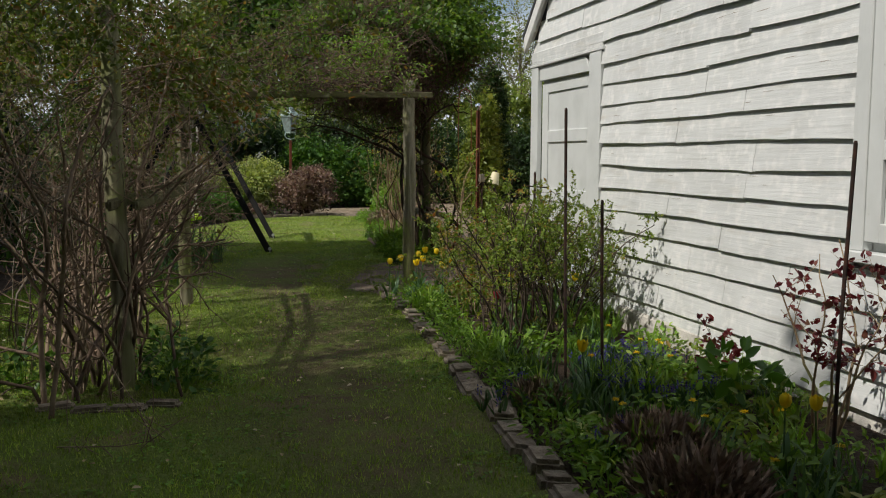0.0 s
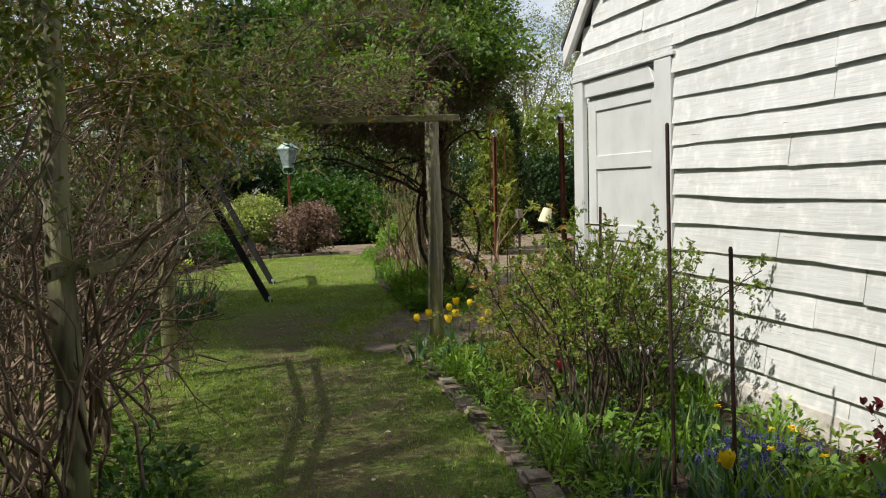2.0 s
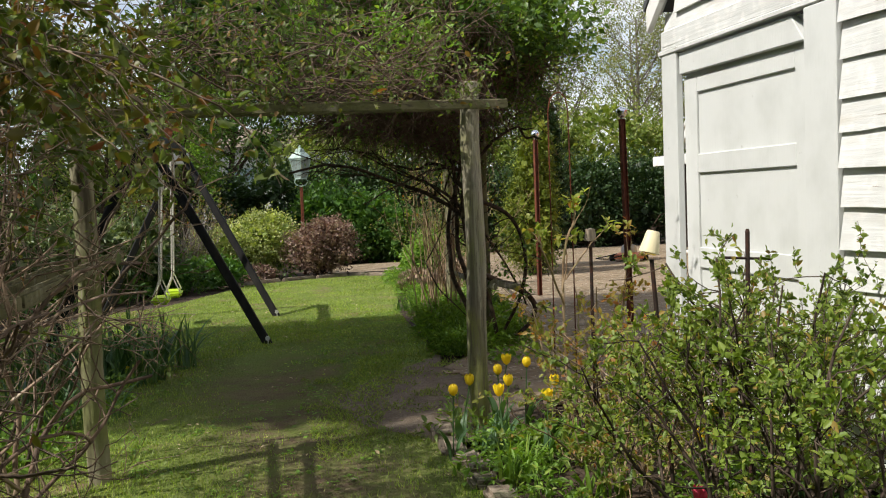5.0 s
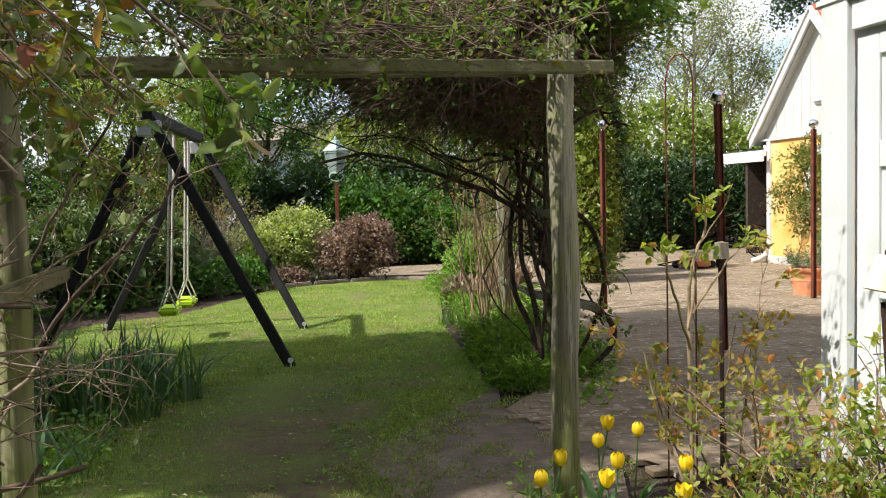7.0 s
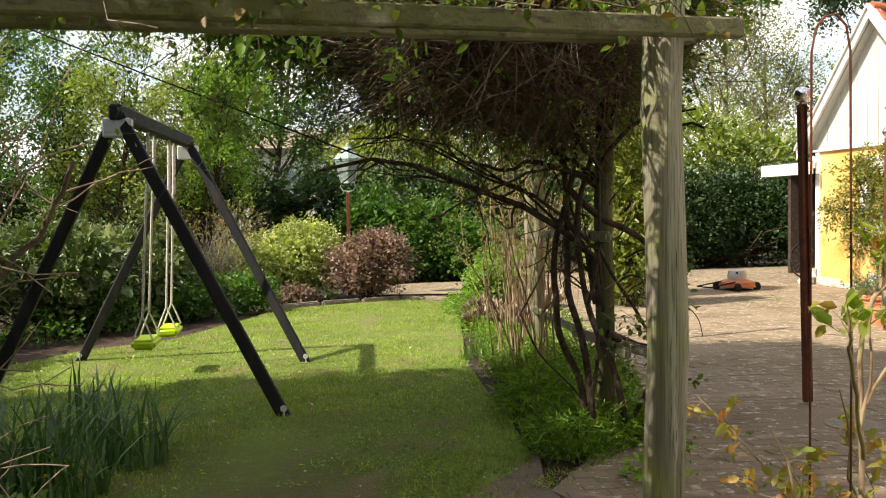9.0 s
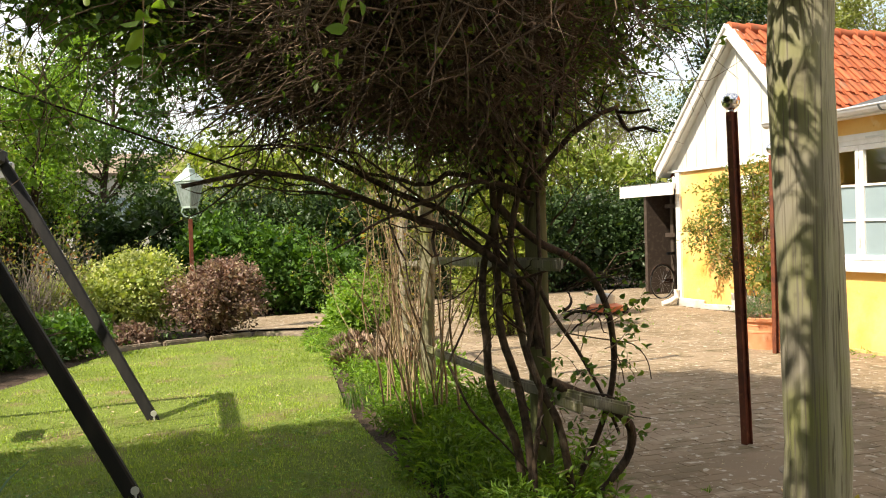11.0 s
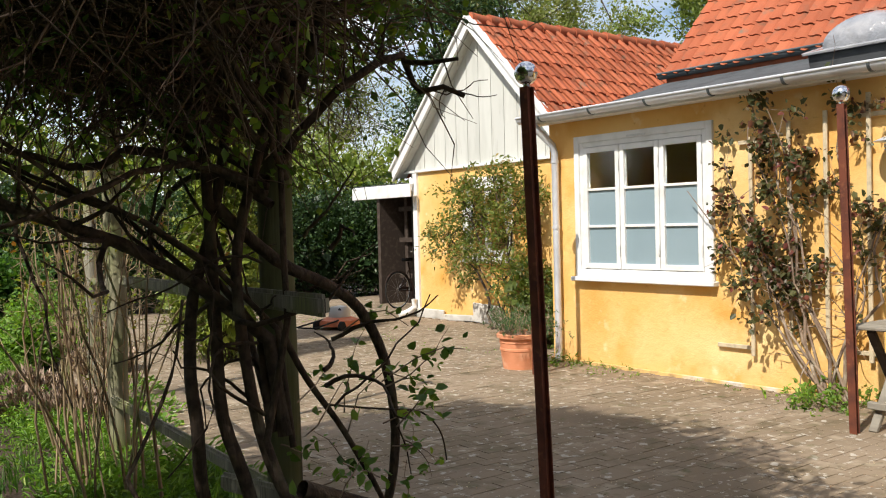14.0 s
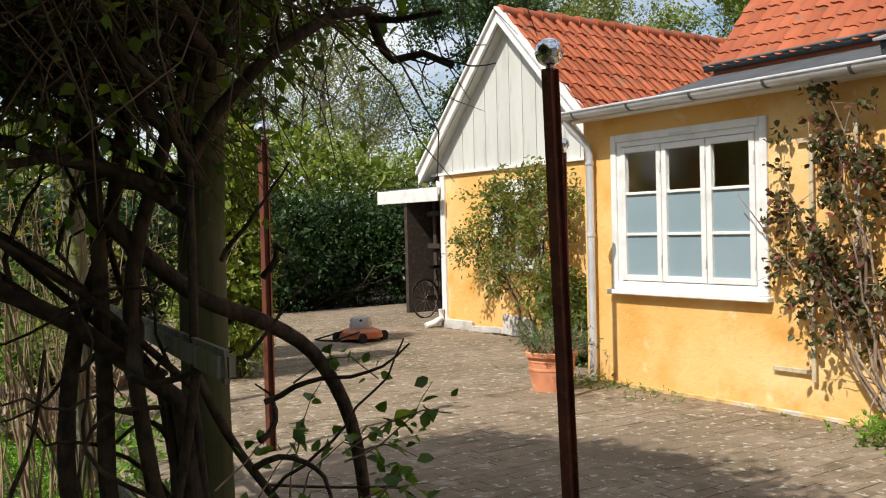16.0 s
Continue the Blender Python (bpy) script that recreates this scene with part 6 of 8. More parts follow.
# ---- vine canopy over the patio's edge ----
def vine_canopy():
    rng = np.random.default_rng(21)
    o3 = np.array([3.35, 11.52, 0.0])
    t = thing("vine", tuple(o3), "huge tangled vine with a dark twisted trunk and leafy roof", "vine")
    trunks = []
    for k in range(1):
        a, tw_ = rng.uniform(1.8, 4.6), rng.uniform(-0.5, 0.5)
        bow = rng.uniform(0.02, 0.18)
        pts = []
        for z in np.linspace(-0.05, 2.35, 14):
            rr = 0.07 + bow * math.sin(math.pi * min(1, max(0, z / 2.1))) + (0.10 * (1 - z / 0.5) if z < 0.5 else 0)
            pts.append((rr * np.cos(a + tw_ * z) + 0.018 * rng.normal(), rr * np.sin(a + tw_ * z) + 0.018 * rng.normal() + 0.05, z))
        trunks.append((np.array(pts), np.linspace(0.024, 0.012, 14) * rng.uniform(0.5, 1.1)))
    # crooked stems round the post, as (x, y, z) from its foot, with the thickness at the start
    loops = [([(-0.11, 0.06, -0.05), (-0.11, 0.12, 0.37), (-0.24, 0.12, 0.6), (-0.29, 0.08, 0.77), (-0.30, 0.07, 0.95), (-0.31, 0.12, 1.13), (-0.27, 0.17, 1.32), (-0.16, 0.2, 1.55), (-0.1, 0.15, 2.1)], 0.024),
             ([(-0.08, 0.0, -0.05), (-0.12, 0.0, 0.43), (-0.16, 0.02, 0.73), (-0.22, 0.06, 0.94), (-0.22, 0.1, 1.17), (-0.2, 0.14, 1.54), (-0.25, 0.1, 2.2)], 0.024),
             ([(0.13, -0.02, -0.05), (0.03, -0.08, 0.5), (-0.06, 0.0, 0.67), (-0.15, 0.02, 0.99), (-0.18, 0.04, 1.32), (-0.14, 0.05, 1.6), (0.05, 0.0, 2.2)], 0.022),
             ([(-0.02, -0.06, 0.70), (0.27, -0.01, 0.57), (0.46, 0.04, 0.47), (0.53, 0.07, 0.36), (0.49, 0.08, 0.2), (0.28, 0.06, 0.06), (0.1, 0.03, -0.05)], 0.029),
             ([(-0.21, 0.08, 1.58), (-0.03, 0.04, 1.39), (0.14, 0.06, 1.33), (0.30, 0.1, 1.25), (0.40, 0.13, 1.12), (0.46, 0.14, 0.91), (0.45, 0.12, 0.70), (0.41, 0.12, 0.51), (0.34, 0.13, 0.33), (0.18, 0.1, 0.1), (0.08, 0.05, -0.05)], 0.021),
             ([(-0.01, 0.1, 1.22), (0.07, 0.1, 1.03), (0.19, 0.08, 0.88), (0.27, 0.06, 0.72), (0.34, 0.05, 0.56), (0.43, 0.05, 0.38)], 0.012),
             ([(-0.57, -0.1, 0.84), (-0.48, -0.1, 0.62), (-0.31, -0.05, 0.46), (-0.12, 0.0, 0.25)], 0.007),
             ([(-0.57, -0.1, 0.84), (-0.39, 0.0, 1.1), (-0.36, 0.0, 1.31)], 0.006),
             ([(0.15, 0.1, 0.92), (0.42, 0.1, 0.86), (0.57, 0.12, 0.84), (0.66, 0.12, 0.75), (0.69, 0.14, 0.63)], 0.004),
             ([(0.42, 0.1, 0.86), (0.48, 0.1, 0.74), (0.50, 0.1, 0.62)], 0.0035)]
    for pts, r0 in loops:
        pts = np.array(pts)
        f = np.linspace(0, len(pts) - 1, len(pts) * 3)
        i = np.minimum(f.astype(int), len(pts) - 2)
        fine_ = pts[i] * (1 - (f - i))[:, None] + pts[i + 1] * (f - i)[:, None]
        fine_[1:-1] += rng.normal(size=(len(f) - 2, 3)) * min(0.010, r0 * 0.6)
        for _ in range(3):
            fine_[1:-1] = (fine_[:-2] + 2 * fine_[1:-1] + fine_[2:]) / 4
        trunks.append((fine_, np.linspace(r0, r0 * 0.7, len(f))))
    limb = np.array([(-0.04, 0.0, 0.86), (-0.06, 0.06, 1.16), (-0.28, 0.1, 1.35), (-0.5, 0.1, 1.48), (-0.78, 0.1, 1.58), (-1.15, 0.1, 1.73), (-1.42, 0.1, 1.77), (-1.75, 0.1, 1.70)])
    trunks.append((limb, np.linspace(0.025, 0.010, 8)))
    side = []
    for k in range(34):
        p, d_, rr = along((limb, np.linspace(0.025, 0.010, 8)), rng.uniform(0.2, 1))
        side.append(cane(rng, p, d_ * rng.uniform(-0.3, 1.0) + rng.normal(size=3) * (0.5, 0.6, 0.5), rng.uniform(0.2, 0.9), 8, 0.22, (0, 0, 0.35), rr * rng.uniform(0.2, 0.5), 0.0015))
    trunks += side
    reach = np.array([(-0.06, -0.05, 1.70), (-0.02, -0.12, 1.80), (0.08, -0.19, 1.92), (0.22, -0.2, 2.03), (0.34, -0.14, 2.05), (0.40, -0.12, 1.975), (0.42, -0.13, 1.946), (0.47, -0.19, 1.96), (0.535, -0.22, 1.931)])
    reach[1:-1] += rng.normal(size=(7, 3)) * 0.005
    out_ = [(reach, np.linspace(0.016, 0.008, 9)), (np.array([(0.36, -0.14, 2.04), (0.38, -0.22, 2.025), (0.437, -0.315, 2.03)]), np.array([0.010, 0.008, 0.006]))]
    for k in range(9):
        p, d_, rr = along(out_[0], rng.uniform(0.25, 0.95))
        out_.append(cane(rng, p, d_ * rng.uniform(0.0, 0.8) + rng.normal(size=3) * (0.5, 0.5, 0.6) + np.array([0, 0, 0.25]), rng.uniform(0.1, 0.28), 8, 0.25, (0, 0, 0.2), rr * rng.uniform(0.2, 0.45), 0.0012))
    for off, r0 in (((0.0, 0.25, 0.14), 0.014), ((0.1, -0.12, 0.1), 0.011), ((0.05, 0.5, 0.2), 0.012)):
        trunks.append((limb * (0.9, 1, 1) + np.array(off) * np.linspace(0.1, 1, 8)[:, None] + rng.normal(size=limb.shape) * 0.025, np.linspace(r0, 0.004, 8)))
    for k in range(20):
        b = rng.uniform(1.9, 5.2)
        trunks.append(cane(rng, (0.08 * np.cos(b), 0.08 * np.sin(b), rng.uniform(1.55, 2.25)), (np.cos(b), np.sin(b), rng.uniform(0.3, 0.9)), rng.uniform(0.7, 1.5), 12, 0.22, (0, 0, 0.15), rng.uniform(0.009, 0.02), 0.005))
    for k in range(20):
        b = rng.uniform(0, 6.28)
        trunks.append(cane(rng, (0.12 * np.cos(b), 0.12 * np.sin(b), rng.uniform(0.2, 1.6)), (np.cos(b), np.sin(b), rng.uniform(0.3, 1.5)), rng.uniform(0.25, 0.6), 10, 0.25, (0, 0, -0.4), rng.uniform(0.004, 0.009), 0.002))
    trunks = [l for l in trunks if not (((l[0][:, 0] > 0.5) & (l[0][:, 2] > 1.25)) | ((l[0][:, 1] < -0.6) & (l[0][:, 0] > -0.5) & (l[0][:, 2] > 1.2))).any()]
    trunks += out_
    part("trunk", tubes_mesh("trunk", prune(trunks, o3, 0.5), M_BARK, 9), M_BARK, t, "thick twisted dark trunk")
    blobs = [(2.95, 12.3, 2.75, 1.55, 1.9, 0.78), (3.5, 13.2, 3.0, 1.0, 1.3, 0.8), (2.1, 12.3, 2.8, 1.1, 1.3, 0.7), (3.6, 12.4, 2.8, 0.75, 1.3, 0.75), (1.3, 12.3, 3.1, 0.9, 1.0, 0.6), (2.9, 12.5, 3.45, 1.5, 1.4, 0.75), (2.6, 11.1, 2.55, 1.0, 0.9, 0.5), (2.5, 10.5, 2.8, 0.9, 0.7, 0.35)]
    blobs = [(b[0] - o3[0], b[1] - o3[1], *b[2:]) for b in blobs]
    lines = []
    for k in range(10500):
        b = np.array(blobs[rng.integers(len(blobs))])
        p = b[:3] + unit(rng.normal(size=3)) * b[3:6] * rng.uniform(0.1, 0.97)
        if p[2] < 1.98:
            p[2] = 1.98 + abs(rng.normal()) * 0.25
        d = np.array([p[0], p[1], 0.4 * rng.normal()]) * 0.4 + rng.normal(size=3) * 0.6
        lines.append(cane(rng, p, d, rng.uniform(0.3, 0.9), 4, 0.3, (0, 0, rng.uniform(-0.5, 0.5)), rng.uniform(0.0025, 0.0075), 0.0012))
    for k in range(3200):
        p = np.array([rng.uniform(-1.3, 0.1), rng.uniform(-0.5, 1.0), 2.12 + abs(rng.normal()) * 0.3])
        lines.append(cane(rng, p, rng.normal(size=3) * (1, 1, 0.4), rng.uniform(0.3, 0.9), 4, 0.3, (0, 0, rng.uniform(-0.4, 0.5)), rng.uniform(0.0025, 0.0065), 0.0012))
    skirt = []
    for k in range(1500):
        far_ = rng.uniform(0.1, 1.3)
        a = rng.uniform(1.5, 4.4)
        p = np.array([far_ * np.cos(a), 0.3 + far_ * np.sin(a) * 0.8, 1.78 + 0.3 * far_ + abs(rng.normal()) * 0.22])
        ln = cane(rng, p, rng.normal(size=3) * (1, 1, 0.5), rng.uniform(0.2, 0.6), 5, 0.3, (0, 0, rng.uniform(-0.2, 0.4)), rng.uniform(0.002, 0.006), 0.0012)
        lines.append(ln)
        if k % 2:
            skirt.append(ln[0][-1])
    lines = [l for l in lines if not ((l[0][:, 0] > 0.0) & (l[0][:, 1] < -0.35)).any() and (l[0][0, 0] > -1.4 or rng.uniform() < 0.45)]
    part("twig_tangle", tubes_mesh("twig_tangle", prune(lines, o3, 0.5), M_VINETWIG, 3), M_VINETWIG, t, "dense dead brown twigs")
    c, d = blob_points(rng, blobs, 15500)
    keep = (c[:, 2] > 2.75) | (rng.uniform(size=len(c)) < 0.22) | ((c[:, 0] + o3[0] < 1.6) & (rng.uniform(size=len(c)) < 0.6))
    keep &= (c[:, 0] + o3[0] > 1.9) | (rng.uniform(size=len(c)) < 0.45)
    c, d = c[keep], d[keep]
    near = np.stack([rng.uniform(-1.5, 0.4, 2600), rng.uniform(-0.8, 1.2, 2600), 2.75 + abs(rng.normal(size=2600)) * 0.25], 1)
    c, d = np.concatenate([c, near]), np.concatenate([d, unit(rng.normal(size=near.shape))])
    rim = np.stack([1.15 - o3[0] + rng.normal(size=480) * 0.45, 11.3 - o3[1] + rng.normal(size=480) * 0.55, 2.7 + rng.normal(size=480) * 0.22], 1)
    rim = np.concatenate([rim, np.array(skirt)])
    c, d = np.concatenate([c, rim]), np.concatenate([d, unit(rng.normal(size=rim.shape))])
    cl = 6
    P = np.repeat(c, cl, 0) + rng.normal(size=(len(c) * cl, 3)) * 0.06
    D = np.repeat(d, cl, 0) * 0.5 + rng.normal(size=P.shape) * 0.7
    part("foliage", leaf_mesh("foliage", P, D, np.where(P[:, 2] > 2.8, 0.075, np.where(P[:, 1] < 0.6, 0.038, 0.055)) * rng.uniform(0.5, 1.3, len(P)), L_VINE, 0.62, False, rng, 0.6), L_VINE, t)
    c, d = blob_points(rng, [(*b[:3], b[3] * 0.8, b[4] * 0.8, b[5] * 0.7) for b in blobs], 15000)
    ok_ = c[:, 2] > np.where(c[:, 1] < 0.6, 2.7, 2.42)
    c, d = c[ok_], d[ok_]
    part("inner_leaf_layer", leaf_mesh("inner_leaf_layer", c, d * 0.3 + rng.normal(size=c.shape) * 0.7, rng.uniform(0.09, 0.16, len(c)), L_MID, 0.8, False, rng, 0.9), L_MID, t)
    lines, P, D = [], [], []
    for ends in ([(0.27, 0.16, 1.15), (0.35, 0.12, 1.21), (0.38, 0.05, 1.22), (0.41, -0.04, 1.17)], [(0.34, 0.03, 0.98), (0.42, -0.06, 1.06), (0.47, -0.15, 1.1), (0.5, -0.23, 1.1)],
                 [(0.31, -0.1, 0.85), (0.37, -0.12, 0.91), (0.41, -0.14, 0.97)], [(0.22, 0.06, 0.82), (0.24, 0.02, 0.95), (0.3, -0.05, 1.03), (0.34, -0.14, 1.01)]):
        ln = (np.array(ends), np.linspace(0.003, 0.0015, len(ends)))
        lines.append(ln)
        for w in range(13):
            p2, d2, _ = along(ln, rng.uniform(0.2, 1))
            P.append(p2 + rng.normal(size=3) * 0.022)
            D.append(d2 * 0.3 + rng.normal(size=3) * 0.7)
    for k in range(24):
        p = np.array([rng.uniform(-0.1, 0.45), rng.uniform(-0.1, 0.15), rng.uniform(0.2, 1.0)])
        ln = cane(rng, p, (rng.uniform(-0.3, 1), rng.normal() * 0.4, rng.uniform(-0.3, 0.6)), rng.uniform(0.15, 0.4), 6, 0.25, (0, 0, 0), 0.003, 0.001)
        lines.append(ln)
        for w in range(9):
            p2, d2, _ = along(ln, rng.uniform(0.3, 1))
            P.append(p2 + rng.normal(size=3) * 0.02)
            D.append(rng.normal(size=3) + np.array([0, 0, -0.2]))
    for k in range(30):
        p = np.array([rng.uniform(0.0, 0.5), rng.uniform(-0.1, 0.25), rng.uniform(2.1, 2.45)])
        ln = cane(rng, p, (rng.uniform(-0.2, 0.6), rng.normal() * 0.4, rng.normal() * 0.5), rng.uniform(0.12, 0.3), 5, 0.25, (0, 0, 0), 0.003, 0.001)
        lines.append(ln)
        for w in range(14):
            p2, d2, _ = along(ln, rng.uniform(0.2, 1))
            P.append(p2 + rng.normal(size=3) * 0.035)
            D.append(rng.normal(size=3))
    for k in range(24):
        p = np.array([rng.uniform(-2.6, -1.2), rng.uniform(-0.4, 1.4), rng.uniform(2.1, 2.6)])
        ln = cane(rng, p, (rng.normal() * 0.5 - 0.2, rng.normal() * 0.5, -0.35), rng.uniform(0.4, 1.0), 7, 0.25, (0, 0, -0.5), 0.004, 0.001)
        lines.append(ln)
        for w in range(15):
            p2, d2, _ = along(ln, rng.uniform(0.1, 1))
            P.append(p2 + rng.normal(size=3) * 0.05)
            D.append(rng.normal(size=3) + np.array([0, 0, -0.3]))
    part("hanging_shoot", tubes_mesh("hanging_shoot", prune(lines, o3, 0.5), M_TWIG, 4), M_TWIG, t)
    P, D = prune_leaves(np.array(P), np.array(D), o3, 0.5)
    part("hanging_foliage", leaf_mesh("hanging_foliage", P, D, 0.045 * rng.uniform(0.5, 1.2, len(P)), L_VINE, 0.65, True, rng, 0.3), L_VINE, t)
    return t


vine_canopy()
thicket("shrub_rose", "tall pale upright rose canes by the lawn's edge", [(3.4, 13.5), (3.55, 14.3), (3.75, 15.2)], 40, L_YOUNG, 5, 31, h=(1.5, 2.5), wood=M_CANE, leaf_zmin=1.4, twigs=3, spread=0.24, fan=0.10, wander=0.08, r=0.0105, twlen=0.35, category="rose")
thicket("shrub_rose", "loose thorny shoots by the paving", [(4.0, 16.0), (4.3, 17.0), (4.6, 18.0)], 36, L_BUD, 4, 32, h=(0.9, 2.2), wood=M_CANE, leaf_zmin=0.7, twigs=4, spread=0.4, r=0.007, twlen=0.35, category="rose")

# ---- roses in the bed by the shed ----
RB = "rose bushes"
bush("rose_bush", (2.90, 5.95, 0), "large green rose bush in the flower bed", "rose bush", stems=26, h=1.15, spread=0.52, base=0.34, r=0.011, twigs=8, twig_len=0.3, leaves=18, size=0.027, leaf=L_BEDROSE, wood=M_STEM, seed=141, group=RB, leaf_from=0.45)
bush("rose_bush", (3.38, 6.6, 0), "open twiggy rose bush in front of the boards", "rose bush", stems=16, h=1.05, spread=0.45, base=0.25, r=0.007, twigs=8, twig_len=0.3, leaves=15, size=0.027, leaf=L_BEDROSE, wood=M_STEM, seed=47, group=RB, leaf_from=0.4)
bush("rose_bush", (3.3, 7.55, 0), "green rose bush beside the shed door", "rose bush", stems=15, h=1.0, spread=0.5, base=0.25, r=0.008, twigs=7, twig_len=0.28, leaves=7, size=0.035, leaf=L_YOUNG, wood=M_TWIG, seed=42, group=RB)
bush("rose_bush", (3.35, 8.45, 0), "young rose with bronze tinted leaves near the patio", "rose bush", stems=7, h=0.9, spread=0.5, base=0.25, r=0.008, twigs=5, twig_len=0.2, leaves=6, size=0.036, leaf=L_COPPER, wood=M_CANE, seed=43, group=RB)


def open_rose(loc, stems, seed):
    """A rose of few pale bare stems that carry leaves at their tips only."""
    rng = np.random.default_rng(seed)
    t = thing("rose_bush", loc, "tall open rose with pale bare stems and leafy tips", "rose bush", RB)
    lines, P, D = [], [], []
    for pts, r0, tips in stems:
        c = np.array(pts, float)
        f = np.linspace(0, len(c) - 1, len(c) * 3)
        i = np.minimum(f.astype(int), len(c) - 2)
        ln = c[i] * (1 - (f - i))[:, None] + c[i + 1] * (f - i)[:, None]
        ln[1:-1] = (ln[:-2] + 2 * ln[1:-1] + ln[2:]) / 4
        ln[1:-1] += rng.normal(size=(len(f) - 2, 3)) * 0.003
        lines.append((ln, np.linspace(r0, r0 * 0.5, len(f))))
        for k in range(tips):
            tw = cane(rng, ln[-1 - rng.integers(3)], rng.normal(size=3) + np.array([0, 0, 0.5]), rng.uniform(0.05, 0.13), 4, 0.2, (0, 0, 0), 0.0022, 0.001)
            lines.append(tw)
            for w in range(6):
                p, d, _ = along(tw, rng.uniform(0.3, 1))
                P.append(p + rng.normal(size=3) * 0.012)
                D.append(d * 0.6 + rng.normal(size=3) * 0.6)
    part("stem_growth", tubes_mesh("stem_growth", lines, M_CANE, 6), M_CANE, t)
    part("foliage", leaf_mesh("foliage", P, D, 0.05 * rng.uniform(0.6, 1.2, len(P)), L_YOUNG, 0.6, True, rng, 0.3), L_YOUNG, t)


open_rose((3.03, 8.46, 0), [([(0, 0, -0.03), (0.01, 0.01, 0.45), (-0.01, 0, 0.84), (0.05, 0.08, 1.12), (0.1, 0.06, 1.25), (0.12, 0.08, 1.35)], 0.011, 5),
                            ([(-0.01, 0, 0.84), (0.03, 0.01, 1.0), (0.03, 0.01, 1.17)], 0.006, 3), ([(0, 0, 0.75), (-0.12, -0.15, 0.95), (-0.24, -0.3, 1.13), (-0.26, -0.33, 1.2)], 0.008, 4),
                            ([(0.02, 0.02, 0.9), (0.2, 0.1, 1.08), (0.36, 0.19, 1.2)], 0.006, 4), ([(0.08, 0.07, 1.2), (0.14, -0.03, 1.34), (0.16, -0.08, 1.46)], 0.004, 1),
                            ([(0.02, 0, 0.03), (-0.1, 0.1, 0.4), (-0.16, 0.12, 0.72)], 0.008, 3)], 44)

bush("rose_bush", (3.55, 9.0, 0), "bare stemmed rose at the corner of the shed", "rose bush", stems=6, h=1.05, spread=0.4, base=0.15, r=0.009, twigs=5, twig_len=0.25, leaves=6, size=0.044, leaf=L_COPPER, wood=M_CANE, seed=45, group=RB)
bush("rose_bush", (3.6, 7.0, 0), "dense leafy rose bush against the shed boards", "rose bush", stems=22, h=1.0, spread=0.5, base=0.2, r=0.007, twigs=8, twig_len=0.28, leaves=16, size=0.026, leaf=L_BEDROSE, wood=M_STEM, seed=49, group=RB, leaf_from=0.25)
bush("rose_bush", (2.95, 7.3, 0), "low bright green rose bush by the edging", "rose bush", stems=18, h=0.72, spread=0.32, base=0.2, r=0.006, twigs=7, twig_len=0.25, leaves=11, size=0.028, leaf=L_YOUNG, wood=M_CANE, seed=50, group=RB, leaf_from=0.2)
bush("purple_rose", (3.5, 3.35, 0), "thin rose with dark purple young leaves against the shed", "rose bush", stems=6, h=1.0, spread=0.33, base=0.1, r=0.009, twigs=5, twig_len=0.26, leaves=5, size=0.045, leaf=L_PURPLE, wood=M_CANE, seed=46)
bush("purple_rose", (3.55, 4.35, 0), "small rose shoot with dark red leaves", "rose bush", stems=3, h=0.4, spread=0.15, base=0.05, r=0.006, twigs=4, twig_len=0.12, leaves=5, size=0.05, leaf=L_PURPLE, wood=M_CANE, seed=48)


# ---- climbing rose on the yellow wall ----
def wall_rose():
    rng = np.random.default_rng(71)
    o3 = np.array([8.86, 12.9, 0.0])
    t = thing("wall_rose", tuple(o3), "climbing rose with dark red-green leaves trained on the yellow wall", "climbing rose")
    lines, P, D = [], [], []
    ends = [(-0.5, 2.1), (-0.38, 2.4), (-0.15, 2.5), (0.2, 2.3), (0.5, 2.5), (0.85, 2.4), (0.98, 2.25), (1.0, 1.5), (0.8, 1.2), (-0.42, 1.4), (1.0, 2.12), (1.06, 1.75)]
    for ye, ze in ends:
        k = 13
        f = np.linspace(0, 1, k)
        pts = np.stack([np.full(k, -0.03), 0.12 * rng.normal() * (1 - f) + ye * f ** rng.uniform(0.75, 1.15), ze * f ** rng.uniform(0.9, 1.1)], 1)
        pts[1:] += np.cumsum(rng.normal(size=(k - 1, 3)) * (0.012, 0.045, 0.02), 0)
        pts[:, 0] = np.clip(pts[:, 0], -0.12, 0.03)
        ln = (pts, np.linspace(rng.uniform(0.010, 0.019), 0.004, k))
        lines.append(ln)
        for q in range(11):
            p, d, rr = along(ln, rng.uniform(0.25, 1))
            tw = cane(rng, p, d * 0.5 + rng.normal(size=3) * (0.25, 0.8, 0.5), rng.uniform(0.15, 0.5), 6, 0.25, (0, 0, 0.1), rr * 0.5, 0.0015)
            tw[0][:, 0] = np.clip(tw[0][:, 0], -0.25, 0.05)
            lines.append(tw)
            w_ = p[2] + 0.1 * p[1] + 0.3 * rng.normal()
            if w_ > 0.75:
                for s in range(rng.integers(1, 3)):
                    c, _, _ = along(tw, rng.uniform(0.3, 1))
                    for w in range(rng.integers(8, 27)):
                        P.append(c + rng.normal(size=3) * (0.04, 0.045, 0.04))
                        D.append(rng.normal(size=3) + np.array([-0.4, 0, -0.3]))
    part("stem_growth", tubes_mesh("stem_growth", lines, M_TWIG, 6), M_TWIG, t)
    P = np.array(P)
    P[:, 0] = np.minimum(P[:, 0], 0.06)
    part("foliage", leaf_mesh("foliage", P, D, 0.064 * rng.uniform(0.5, 1.2, len(P)), L_WALLROSE, 0.7, True, rng, 0.2), L_WALLROSE, t)


